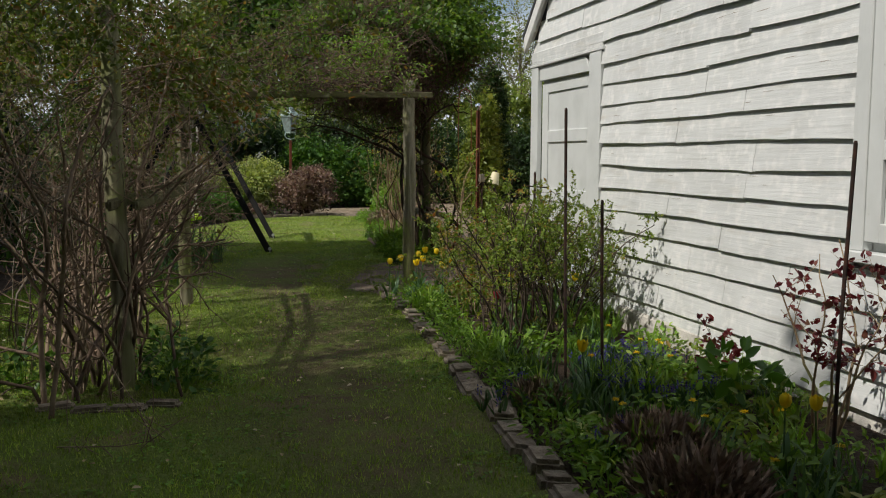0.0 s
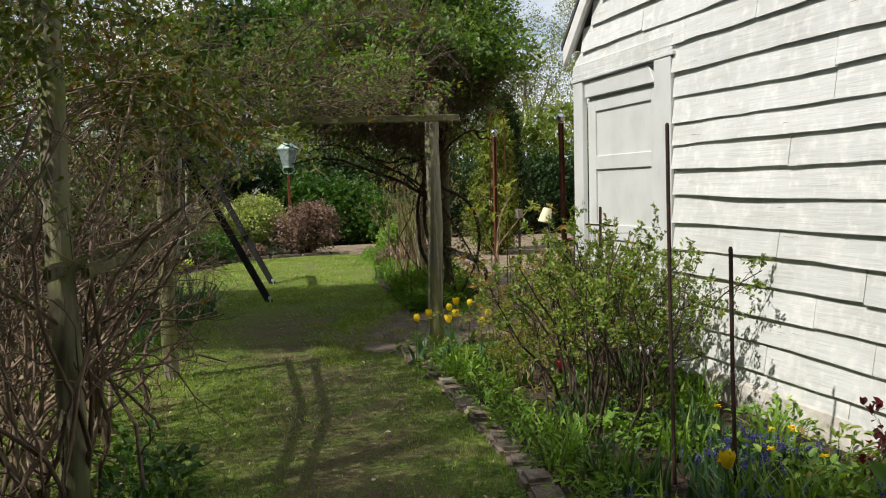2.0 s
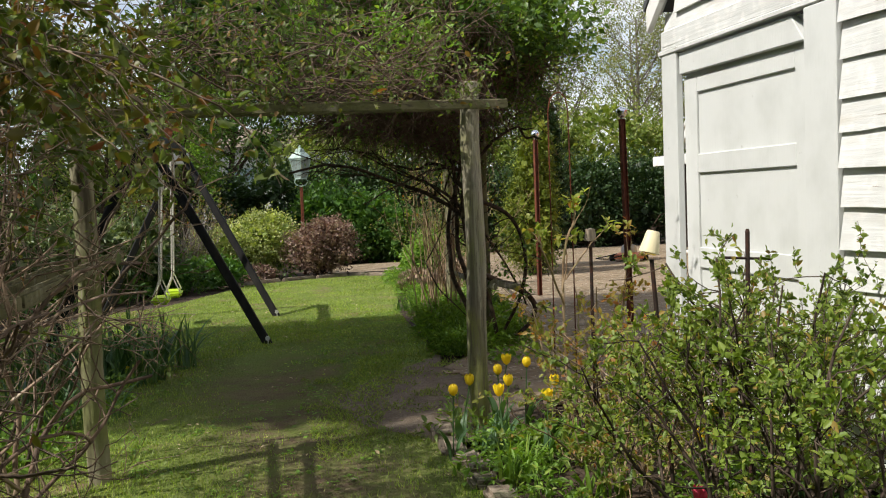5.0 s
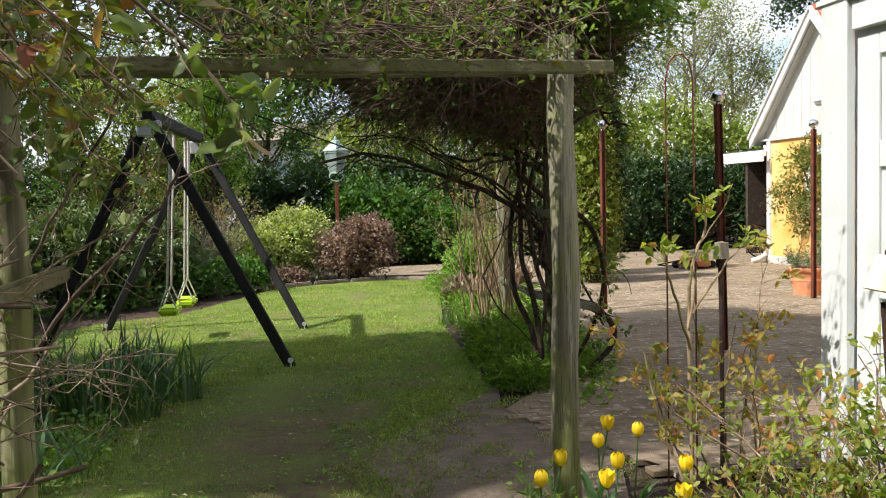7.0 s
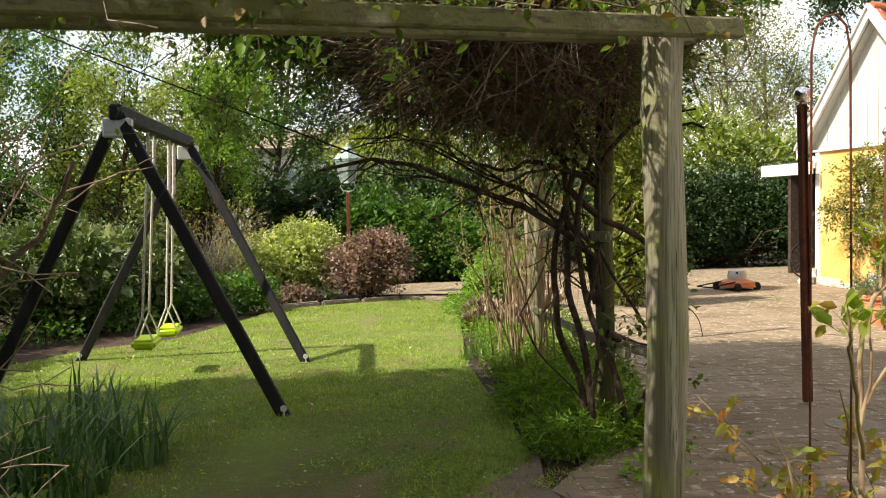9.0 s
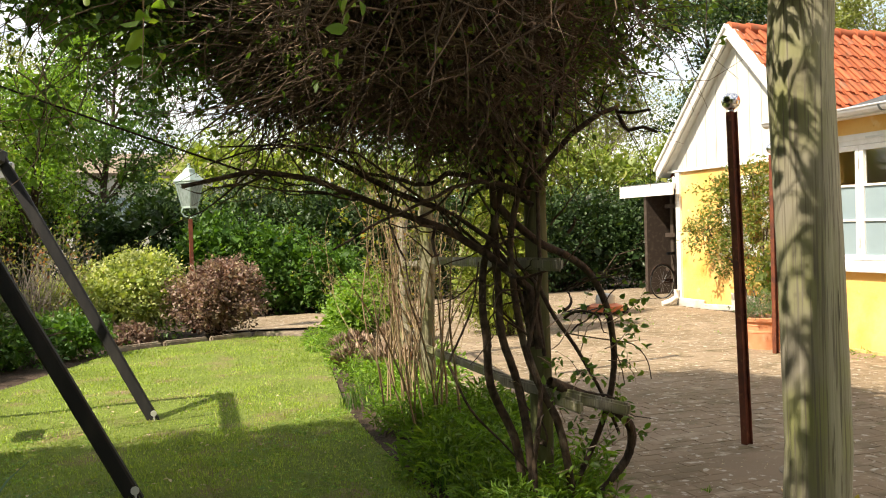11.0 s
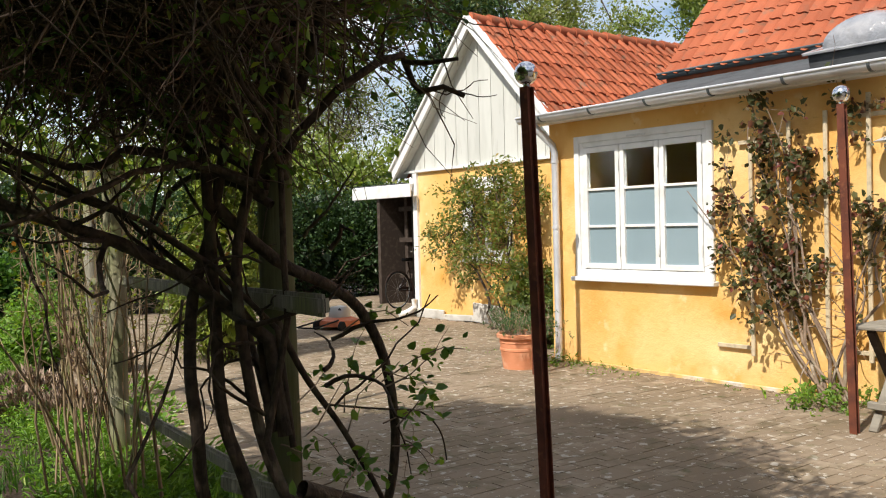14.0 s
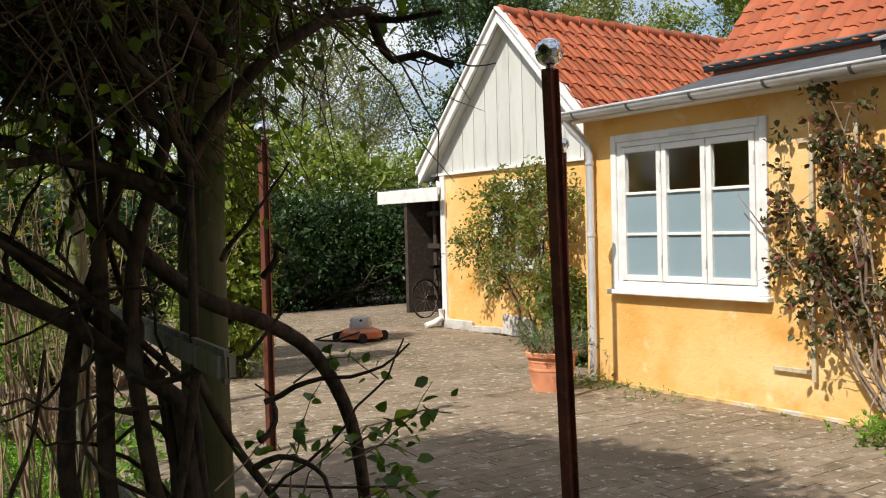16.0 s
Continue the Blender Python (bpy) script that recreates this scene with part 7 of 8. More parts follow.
wall_rose()
bush("weed_clump", (8.78, 12.95, 0), "bright green weeds with blue flowers at the rose's foot", "weeds", stems=70, h=0.20, spread=0.34, base=0.30, r=0.003, twigs=2, twig_len=0.09, leaves=6, size=0.045, leaf=L_FRESH, wood=M_CANE, seed=72, leaf_from=0.2, sub=1)
bush("weed_clump", (8.85, 15.2, 0), "thin grass tuft at the foot of the wall", "weeds", stems=60, h=0.10, spread=0.5, base=0.35, r=0.002, twigs=1, twig_len=0.05, leaves=3, size=0.05, leaf=L_FRESH, wood=M_CANE, seed=73, width=0.15, leaf_from=0.1, sub=1)
bush("weed_clump", (8.75, 15.95, 0), "grass tuft by the downpipe", "weeds", stems=50, h=0.14, spread=0.25, base=0.2, r=0.002, twigs=1, twig_len=0.05, leaves=3, size=0.07, leaf=L_FRESH, wood=M_CANE, seed=74, width=0.15, leaf_from=0.1, sub=1)

# ---- shrubs round the lawn ----
mass("russet_maple", (2.7, 21.3, 0), [(0, 0, 0.55, 0.75, 0.6, 0.5), (0.15, -0.05, 0.8, 0.5, 0.45, 0.35)], 7000, 0.05, L_RED, "low domed russet-leaved shrub at the lawn's edge", "shrub", seed=51, r=0.015)
mass("russet_shrub", (1.5, 20.75, 0), [(0, 0, 0.14, 0.32, 0.25, 0.16)], 900, 0.04, L_RED, "small dark red mound at the lawn's edge", "shrub", seed=65, r=0.006)
mass("variegated_shrub", (1.4, 21.7, 0), [(0, 0, 0.6, 0.85, 0.7, 0.6), (-0.7, -0.3, 0.5, 0.6, 0.6, 0.5), (0.3, 0.3, 0.9, 0.6, 0.6, 0.45)], 9500, 0.055, L_VARIEG, "rounded pale variegated shrub behind the lawn", "shrub", seed=52, r=0.015)
mass("evergreen_shrub", (-1.5, 18.3, 0), [(0, 0, 0.7, 1.1, 0.9, 0.8), (-1.0, -0.9, 0.8, 0.9, 0.9, 0.8), (0.9, 0.9, 0.7, 0.8, 0.8, 0.7)], 13000, 0.075, L_RHODO, "broad grey-green shrub behind the swing", "shrub", seed=53, width=0.35)
mass("evergreen_shrub", (-3.0, 15.4, 0), [(0, 0, 1.0, 1.0, 1.3, 1.2), (-0.5, -1.6, 1.2, 1.1, 1.2, 1.5)], 12000, 0.08, L_DARK, "dark evergreen shrub beside the swing", "shrub", seed=54)
mass("brush_heap", (0.2, 20.9, 0), [(0, 0, 0.9, 0.9, 0.5, 0.6), (0.5, 0.3, 1.3, 0.5, 0.5, 0.5), (-0.8, 0.1, 1.1, 0.7, 0.5, 0.7)], 1500, 0.05, L_ROSERED, "bare twiggy shrub just breaking into leaf", "shrub", wood=M_GREYTWIG, seed=55, branches=240, r=0.008, inner=0)
mass("low_shrub", (-0.2, 19.2, 0), [(0, 0, 0.3, 0.7, 0.6, 0.35), (-0.9, -0.9, 0.35, 0.6, 0.6, 0.4), (0.9, 0.7, 0.25, 0.6, 0.4, 0.3)], 6500, 0.06, L_MID, "low leafy perennials edging the lawn", "shrub", seed=66)
mass("green_shrub", (4.2, 25.0, 0), [(0, 0, 0.8, 1.1, 0.8, 0.9), (0.9, -0.3, 0.6, 0.9, 0.8, 0.7), (-1.0, 0.1, 1.0, 0.9, 0.7, 1.0)], 10000, 0.09, L_MID, "fresh green leafy shrub beyond the path", "shrub", seed=56)
mass("green_shrub", (5.0, 21.2, 0), [(0, 0, 0.4, 0.6, 0.6, 0.45), (-0.5, -0.9, 0.3, 0.4, 0.5, 0.32)], 5000, 0.06, L_FRESH, "low fresh green shrub at the bed's end", "shrub", seed=67)
mass("dark_hedge", (1.0, 27.0, 0), [(x, 0.3 * math.sin(x), 1.15 + 0.2 * math.sin(x * 2.1), 1.4, 1.0, 1.45 + (0.35 if x < -1 else 0.0)) for x in (-8, -6, -4.2, -2.4, -0.6, 1.2, 3, 4.6)], 42000, 0.095, L_DARK, "tall dark evergreen hedge at the end of the garden", "hedge", seed=57, branches=80)
mass("ivy_hedge", (11.0, 26.6, 0), [(x, 0.2 * math.sin(x * 2), 1.15, 1.3, 0.9, 1.3) for x in (-5.2, -3.8, -2.3, -0.8, 0.8, 2.3, 3.6)], 44000, 0.085, L_DARK, "dark ivy-covered hedge behind the patio", "hedge", seed=58, branches=80)
mass("hawthorn_hedge", (10.0, 29.3, 0), [(x, 0.3 * math.sin(x * 2), 2.5 + 0.35 * math.sin(x), 1.7, 1.2, 1.6) for x in (-6, -4, -2, 0, 2, 4, 6, 8)], 28000, 0.10, L_HAW, "bright green hedge in young leaf", "hedge", seed=59, branches=80)
mass("golden_conifer", (6.3, 18.9, 0), [(0, 0, 1.1, 0.5, 0.5, 1.2), (0.05, 0, 2.0, 0.35, 0.35, 0.9), (-0.1, 0.3, 0.8, 0.5, 0.5, 0.8)], 13000, 0.055, L_CONIFER, "upright golden-green conifer by the patio", "conifer", seed=60, width=0.3, r=0.02)
mass("dark_conifer", (6.9, 20.3, 0), [(0, 0, 1.5, 0.55, 0.5, 1.5), (0, 0, 2.6, 0.4, 0.4, 1.0)], 12000, 0.07, L_DARK, "dark columnar conifer behind the patio", "conifer", seed=61, width=0.3)


def gable_climber():
    """Crooked stems against the gable that branch into separate leafy clusters."""
    rng = np.random.default_rng(62)
    t = thing("gable_climber", (10.45, 19.1, 0), "loose leafy climber in front of the gable window", "climber")
    blobs = [(0, 0.35, 1.75, 0.3, 0.5, 0.35), (-0.05, -0.5, 1.45, 0.3, 0.4, 0.4), (0, 0.95, 1.35, 0.28, 0.4, 0.35), (0, -0.1, 2.15, 0.28, 0.5, 0.28), (-0.1, 0.2, 1.0, 0.28, 0.45, 0.35), (0, -0.75, 1.95, 0.25, 0.35, 0.3), (-0.05, -0.6, 0.75, 0.28, 0.35, 0.4), (0, 0.75, 2.0, 0.25, 0.35, 0.25)]
    stems, twigs, P, D = [], [], [], []
    for b in blobs:
        end = np.array(b[:3])
        f = np.linspace(0, 1, 12)[:, None]
        foot = np.array([0.1 * rng.normal() + 0.1, -0.35 + 0.2 * rng.normal(), -0.03])
        pts = foot * (1 - f) + end * f ** np.array([1.0, 1.5, 0.8])
        pts[1:-1] += rng.normal(size=(10, 3)) * (0.03, 0.05, 0.02)
        stems.append((pts, np.linspace(rng.uniform(0.014, 0.026), 0.007, 12)))
    c, d = blob_points(rng, blobs, 270)
    knots = np.concatenate([l[0][4:] for l in stems])
    for p, q in zip(c, d):
        k = knots[np.argmin(((knots - p) ** 2).sum(1) + rng.uniform(0, 0.03, len(knots)))]
        f = np.linspace(0, 1, 6)[:, None]
        ln = k * (1 - f) + p * f + rng.normal(size=(6, 3)) * 0.02 * np.sin(f * math.pi)
        twigs.append((ln, np.linspace(0.005, 0.0018, 6)))
        m = rng.integers(14, 34)
        P.append(p + rng.normal(size=(m, 3)) * (0.06, 0.075, 0.06))
        D.append(q * 0.5 + rng.normal(size=(m, 3)) * 0.7)
    P, D = np.concatenate(P), np.concatenate(D)
    P[:, 0] = np.minimum(P[:, 0], 0.34)
    part("stem_growth", tubes_mesh("stem_growth", stems + twigs, M_STEM, 5), M_STEM, t, "crooked brown stems")
    part("foliage", leaf_mesh("foliage", P, D, 0.062 * rng.uniform(0.6, 1.3, len(P)), L_CLIMB, 0.5, True, rng, 0.3), L_CLIMB, t)


gable_climber()
mass("corner_shrub", (9.6, 17.0, 0), [(0, 0, 0.4, 0.35, 0.4, 0.4), (0, 0.3, 0.7, 0.25, 0.35, 0.4)], 3000, 0.05, L_ROSE, "fresh green shrub in the house corner", "shrub", seed=68, r=0.012)
mass("shade_shrub", (-4.3, 6.0, 0), [(0, 0, 2.4, 1.4, 2.2, 1.5), (0.1, 2.6, 2.3, 1.3, 1.8, 1.5), (-0.2, -3.0, 2.5, 1.5, 2.0, 1.5), (0, 0, 0.8, 1.4, 2.4, 0.8), (0.1, 3.6, 0.8, 1.3, 1.6, 0.8)], 30000, 0.09, L_DARK, "dense dark evergreen shrubs behind the roses", "shrub", seed=63, branches=80,
     trunk=[(0, -2.5, 0), (0, 0, 0), (0, 2.5, 0)])
mass("shade_shrub", (-2.9, 11.2, 0), [(0, 0, 2.0, 1.2, 1.5, 1.3), (0.2, 1.2, 1.2, 1.1, 1.2, 1.1), (0.3, -1.0, 1.0, 1.1, 1.2, 1.0)], 18000, 0.085, L_DARK, "tall dark shrub beside the daffodils", "shrub", seed=64, branches=60)

# ---- trees beyond the garden ----
def tree(name, loc, h, crown, n, size, leaf, label, seed, wood=M_BARK, twigs=500, r=0.16, spread=0.45):
    """A tapered trunk with limbs, finer branches, and leaves at the branch ends."""
    rng = np.random.default_rng(seed)
    t = thing(name, loc, label, "tree")
    tr_ = cane(rng, (0, 0, -0.1), (0, 0, 1), h * 0.9, 14, 0.05, (0, 0, 0.3), r, r * 0.12)
    lines, tips = [tr_], []
    for i in range(26):
        f = rng.uniform(0.22, 0.98)
        p, d, rr = along(tr_, f)
        a = rng.uniform(0, 6.28)
        l1 = cane(rng, p, (np.cos(a), np.sin(a), 0.7), crown * (1.15 - 0.6 * f) * rng.uniform(0.7, 1.2), 10, 0.12, (0, 0, spread), rr * 0.5, 0.008)
        lines.append(l1)
        for j in range(max(2, twigs // 26 // 5)):
            p2, d2, r2 = along(l1, rng.uniform(0.25, 1))
            l2 = cane(rng, p2, d2 + rng.normal(size=3) * 0.7, crown * 0.38 * rng.uniform(0.5, 1.2), 6, 0.2, (0, 0, 0.3), max(0.005, r2 * 0.45), 0.003)
            lines.append(l2)
            for k in range(4):
                p3, d3, _ = along(l2, rng.uniform(0.2, 1))
                l3 = cane(rng, p3, d3 + rng.normal(size=3) * 0.8, crown * 0.18 * rng.uniform(0.5, 1.2), 4, 0.25, (0, 0, 0.2), 0.004, 0.0018)
                lines.append(l3)
                tips.append(l3[0])
    part("trunk", tubes_mesh("trunk", lines[:1], wood, 10), wood, t)
    part("limb_work", tubes_mesh("limb_work", lines[1:], wood, 4), wood, t)
    tips = np.concatenate(tips)
    P = tips[rng.integers(len(tips), size=n)] + rng.normal(size=(n, 3)) * size * 1.6
    part("crown", leaf_mesh("crown", P, rng.normal(size=(n, 3)), size * rng.uniform(0.6, 1.3, n), leaf, 0.6, False, rng, 0.4), leaf, t)
    return t


tree("spring_tree", (15.0, 34.0, 0), 8.8, 3.4, 9000, 0.09, L_BUD, "tall bare tree just coming into leaf behind the hedge", 81, M_GREYTWIG, twigs=900)
tree("spring_tree", (20.5, 46.0, 0), 11.0, 4.0, 4000, 0.10, L_BUD, "pale spring tree far behind the hedge", 82, M_GREYTWIG, twigs=900)
tree("spring_tree", (12.4, 33.0, 0), 6.8, 3.2, 6000, 0.10, L_BUD, "light green young tree behind the hedge", 97, M_GREYTWIG, twigs=600)
tree("spring_tree", (17.5, 36.0, 0), 7.5, 3.2, 7000, 0.10, L_BUD, "light green tree behind the gable", 101, M_GREYTWIG, twigs=600)
tree("light_tree", (0.0, 25.0, 0), 5.0, 1.6, 12000, 0.075, L_FRESH, "leafy light green tree behind the lamp", 98, twigs=500, r=0.07, spread=1.2)
tree("light_tree", (-1.6, 23.2, 0), 4.4, 1.6, 11000, 0.075, L_HAW, "yellow-green blossoming tree behind the swing", 99, twigs=500, r=0.07, spread=1.1)
tree("light_tree", (-3.6, 19.6, 0), 4.2, 1.6, 11000, 0.075, L_BUD, "yellow-green young tree behind the swing", 100, twigs=500, r=0.07, spread=1.1)
tree("green_tree", (24.0, 34.0, 0), 11.5, 4.6, 34000, 0.13, L_BUD, "large green tree behind the tiled roofs", 83, twigs=700)
tree("green_tree", (27.0, 32.5, 0), 11.0, 4.0, 15000, 0.12, L_BUD, "pale olive tree just in leaf behind the tiled roofs", 102, M_GREYTWIG, twigs=900)
tree("green_tree", (30.0, 30.0, 0), 12.0, 5.0, 34000, 0.14, L_HAW, "large green tree behind the tiled roofs", 84, twigs=700)
tree("green_tree", (19.0, 31.0, 0), 9.0, 3.2, 22000, 0.13, L_DARK, "dark green tree behind the gable", 85, twigs=600)
tree("green_tree", (36.0, 24.0, 0), 12.0, 5.0, 28000, 0.15, L_BUD, "large green tree behind the house", 86, twigs=600)
tree("light_tree", (-0.6, 26.0, 0), 4.9, 1.5, 9000, 0.075, L_BUD, "slender light green tree behind the shrubs", 87, twigs=500, r=0.07, spread=1.3)
tree("light_tree", (-2.6, 24.5, 0), 4.3, 1.6, 10000, 0.075, L_MID, "slender green tree behind the shrubs", 88, twigs=500, r=0.07, spread=1.3)
tree("light_tree", (-4.6, 22.5, 0), 5.4, 1.8, 12000, 0.08, L_BUD, "blossoming light tree in the border", 89, twigs=500, r=0.08, spread=1.0)
tree("green_tree", (0.6, 37.0, 0), 8.2, 3.2, 22000, 0.12, L_MID, "green tree beyond the far hedge", 90, twigs=500)
tree("green_tree", (-8.0, 36.0, 0), 9.0, 3.5, 20000, 0.13, L_MID, "green tree beyond the far hedge", 91, twigs=500)
# unseen trees added as shade casters; their blobs are placed by the shadows wanted
def tall(loc, blobs, n, seed, size=0.21):
    return mass("unseen_shade_tree", loc, blobs, n, size, L_MID, "tall tree added out of view to shade the lawn", "tree", seed=seed, branches=70, r=0.10, clump=6, inner=0.7)


tall((-6.0, 10.3, 0), [(0, 0, 6.6, 2.2, 1.7, 3.6), (0.3, 0.4, 8.0, 1.8, 1.5, 2.2), (0, -0.2, 5.0, 1.8, 1.4, 2.4), (0.5, 0.0, 8.6, 1.5, 1.5, 1.8), (0.1, -2.4, 9.7, 0.6, 1.0, 0.9), (1.2, 1.0, 8.3, 0.75, 0.75, 0.8), (1.5, -1.9, 7.6, 0.8, 0.8, 1.2), (1.6, -2.0, 9.0, 0.8, 0.7, 0.9)], 36000, 92)
tall((-6.4, 0.8, 0), [(0, 0, 6.5, 2.2, 1.8, 3.4), (0.3, 0.6, 8.6, 1.8, 1.7, 2.0), (0, -1.6, 7.4, 1.8, 1.5, 2.4), (0.3, 0.2, 9.3, 1.6, 1.5, 1.1)], 24000, 94)
tall((-6.0, -3.3, 0), [(0, 0, 6.5, 2.4, 2.0, 3.4), (0.3, 0.6, 8.4, 1.8, 1.8, 2.2)], 13000, 95)
tall((-4.4, 0.0, 0), [(0, 0.3, 5.4, 1.5, 2.3, 3.0), (0.1, -2.6, 5.4, 1.5, 2.2, 3.0), (0, 0, 2.6, 1.4, 2.0, 1.6)], 15000, 96)
# more unseen crowns behind the start, added to hold back sky light
for k, (x, y, z) in enumerate(((-3.4, -4.6, 5.5), (0.6, -5.0, 6.0), (4.4, -4.4, 5.5), (8.0, -4.6, 5.0))):
    tall((x, y, 0), [(0, 0, z, 2.5, 2.2, 3.4), (0.4, 0.3, z - 2.8, 2.3, 1.9, 2.2), (-0.3, 0, z + 2.6, 1.8, 1.6, 1.6)], 10000, 110 + k, 0.26)
# unseen crown added above the start to darken the near lawn and bed
tall((-1.8, -2.6, 0), [(2.8, 1.5, 6.4, 2.8, 2.4, 1.4), (1.0, 0.5, 5.6, 1.8, 1.8, 1.2)], 12000, 120, 0.26)

nh = thing("neighbour_house", (9, 48, 0), "pale neighbouring house beyond the hedge", "house")
part("wall", Shape().box(-12, 0, 0, 6, 0, 4.2), M_GABLE, nh)
part("roof", Shape().prism([(-0.4, 4.2), (3, 5.3), (6.4, 4.2)], "x", -12.4, 0.4), M_STONE, nh, "low greyish-pink roof")
for k in range(4):
    part("window", Shape().box(-11 + k * 2.8, -9.6 + k * 2.8, -0.03, 0.02, 1.6, 3.2), M_FROST, nh)


# ---- edging stones of the bed ----
es = random.Random(3)
edge = [(1.95, 2.2), (1.97, 2.9), (2.02, 3.53), (2.09, 4.6), (2.22, 6.3), (2.28, 7.6), (2.27, 8.4)]
y, k = 2.2, 0
while y < 8.4:
    ln_ = es.uniform(0.16, 0.30)
    ym = y + ln_ / 2
    for a, b in zip(edge, edge[1:]):
        if a[1] <= ym <= b[1]:
            x = a[0] + (b[0] - a[0]) * (ym - a[1]) / (b[1] - a[1])
    s = Shape().box(-0.068, 0.068, -ln_ / 2 + 0.008, ln_ / 2 - 0.008, -0.04, es.uniform(0.05, 0.085))
    bm_s = part("edging_stone", s, M_STONE, None, bevel=0.02, rough=0.035, seg=2, smooth=True)
    bm_s.matrix_basis = pose(x + es.uniform(-0.025, 0.025), ym, es.uniform(-0.03, -0.004), es.uniform(-6, 6), es.uniform(-8, 8), es.uniform(-10, 4))
    tagged(bm_s, "rough grey edging stone between lawn and bed", "edging stone", "edging stones")
    y += ln_
for x, y, a in ((-0.24, 4.72, 20), (-0.05, 4.62, 5), (0.14, 4.60, -5), (0.32, 4.66, -20)):
    s = part("edging_stone", Shape().box(-0.09, 0.09, -0.05, 0.05, -0.03, 0.035), M_STONE, None, bevel=0.018, rough=0.03, seg=2, smooth=True)
    s.matrix_basis = pose(x, y, 0, 0, 0, a)
    tagged(s, "flat grey stone round the rose's foot", "edging stone", "edging stones")
y = 20.05
for x0, y0, x1, y1 in ((1.2, 20.15, 1.85, 20.5), (1.9, 20.52, 2.5, 20.75), (2.55, 20.78, 3.15, 21.05), (3.2, 21.05, 3.9, 20.7)):
    s = part("edging_stone", Shape().beam((x0, y0, 0.02), (x1, y1, 0.02), 0.09, 0.09), M_STONE, None, bevel=0.02, rough=0.03, seg=2, smooth=True)
    tagged(s, "long low grey kerb stone at the lawn's end", "edging stone", "far edging stones")


# ---- flowers ----
def tulip(x, y, h, seed, open_=0.0, mat=None, label="yellow tulip with blue-green leaves in the bed", scale=1.0):
    rng = np.random.default_rng(seed)
    t = thing("tulip", (x, y, 0), label, "tulip", "tulips")
    lx, ly = rng.normal() * 0.03, rng.normal() * 0.03
    part("stem", Shape().tube([(0, 0, -0.01), (lx * 0.4, ly * 0.4, h * 0.5), (lx, ly, h)], 0.004, 6), L_BLUEGREEN, t, smooth=True)
    bl = part("bloom", Shape().tube([(lx, ly, h - 0.004), (lx, ly, h + 0.03)], [0.007, 0.004], 6), L_FRESH, t, "cupped yellow bloom" if mat is None else "cupped pink bloom")
    prof = [(0.006, 0.0), (0.020, 0.012), (0.026, 0.03), (0.024 + open_ * 0.012, 0.05), (0.012 + open_ * 0.03, 0.064)]
    for q in range(6):
        a0 = q * math.pi / 3
        vs, fs = [], []
        for r_, z_ in prof:
            wd = 0.62 if z_ < 0.06 else 0.16
            for da in (-wd, 0, wd):
                rr = r_ * (1.0 + (0.06 if q % 2 else 0.0)) * (1.0 if da == 0 else 0.95) * scale
                vs.append((lx + rr * math.cos(a0 + da), ly + rr * math.sin(a0 + da), h + z_ * scale))
        for i in range(len(prof) - 1):
            for j in range(2):
                fs.append((i * 3 + j, i * 3 + j + 1, i * 3 + j + 4, i * 3 + j + 3))
        part("petal", Shape().add(vs, fs), mat or L_TULIP, bl, smooth=True)
    for q in range(3):
        a = rng.uniform(0, 6.28)
        L = h * rng.uniform(0.6, 0.85)
        vs, fs = [], []
        for i in range(6):
            f = i / 5
            wd = 0.022 * math.sin(math.pi * min(0.98, f * 0.85 + 0.15))
            rr, z = 0.10 * f * f + 0.01, L * (f - 0.25 * f ** 3)
            for sgn in (-1, 0, 1):
                vs.append((rr * math.cos(a) - sgn * wd * math.sin(a) + (0.006 * math.cos(a) if sgn else 0), rr * math.sin(a) + sgn * wd * math.cos(a), z))
        for i in range(5):
            for j in range(2):
                fs.append((i * 3 + j, i * 3 + j + 1, i * 3 + j + 4, i * 3 + j + 3))
        part("leaf_blade", Shape().add(vs, fs), L_BLUEGREEN, t, smooth=True)
    return t


for k, (x, y, h) in enumerate(((2.20, 7.98, 0.36), (2.30, 8.22, 0.36), (2.62, 8.55, 0.40), (2.58, 8.35, 0.38), (2.53, 8.10, 0.36), (2.47, 7.90, 0.34), (2.74, 8.4, 0.40), (2.78, 8.05, 0.36), (2.67, 7.78, 0.34),
                               (2.92, 2.80, 0.33), (3.04, 2.74, 0.33), (2.55, 4.02, 0.33), (2.99, 6.72, 0.36), (3.37, 6.7, 0.36), (3.42, 6.5, 0.36), (3.2, 7.0, 0.38))):
    tulip(x, y, h, 200 + k, 0.3 * (k % 3), scale=1.0)
tulip(2.70, 6.2, 0.28, 240, 0.5, L_PINK, "pink tulip under the rose bush")


def daisy(x, y, h, seed):
    rng = np.random.default_rng(seed)
    t = thing("dandelion", (x, y, 0), "small bright yellow dandelion flower in the bed", "dandelion", "dandelions")
    part("stem", Shape().tube([(0, 0, -0.01), (rng.normal() * 0.01, rng.normal() * 0.01, h)], 0.003, 5), L_FRESH, t)
    n = 26
    a = rng.uniform(0, 6.28, n)
    D = np.stack([np.cos(a), np.sin(a), rng.uniform(0.0, 0.9, n)], 1)
    part("bloom", leaf_mesh("bloom", np.tile([0, 0, h], (n, 1)), D, np.full(n, 0.024), L_TULIP, 0.4, False, rng, 0.8), L_TULIP, t)
    return t


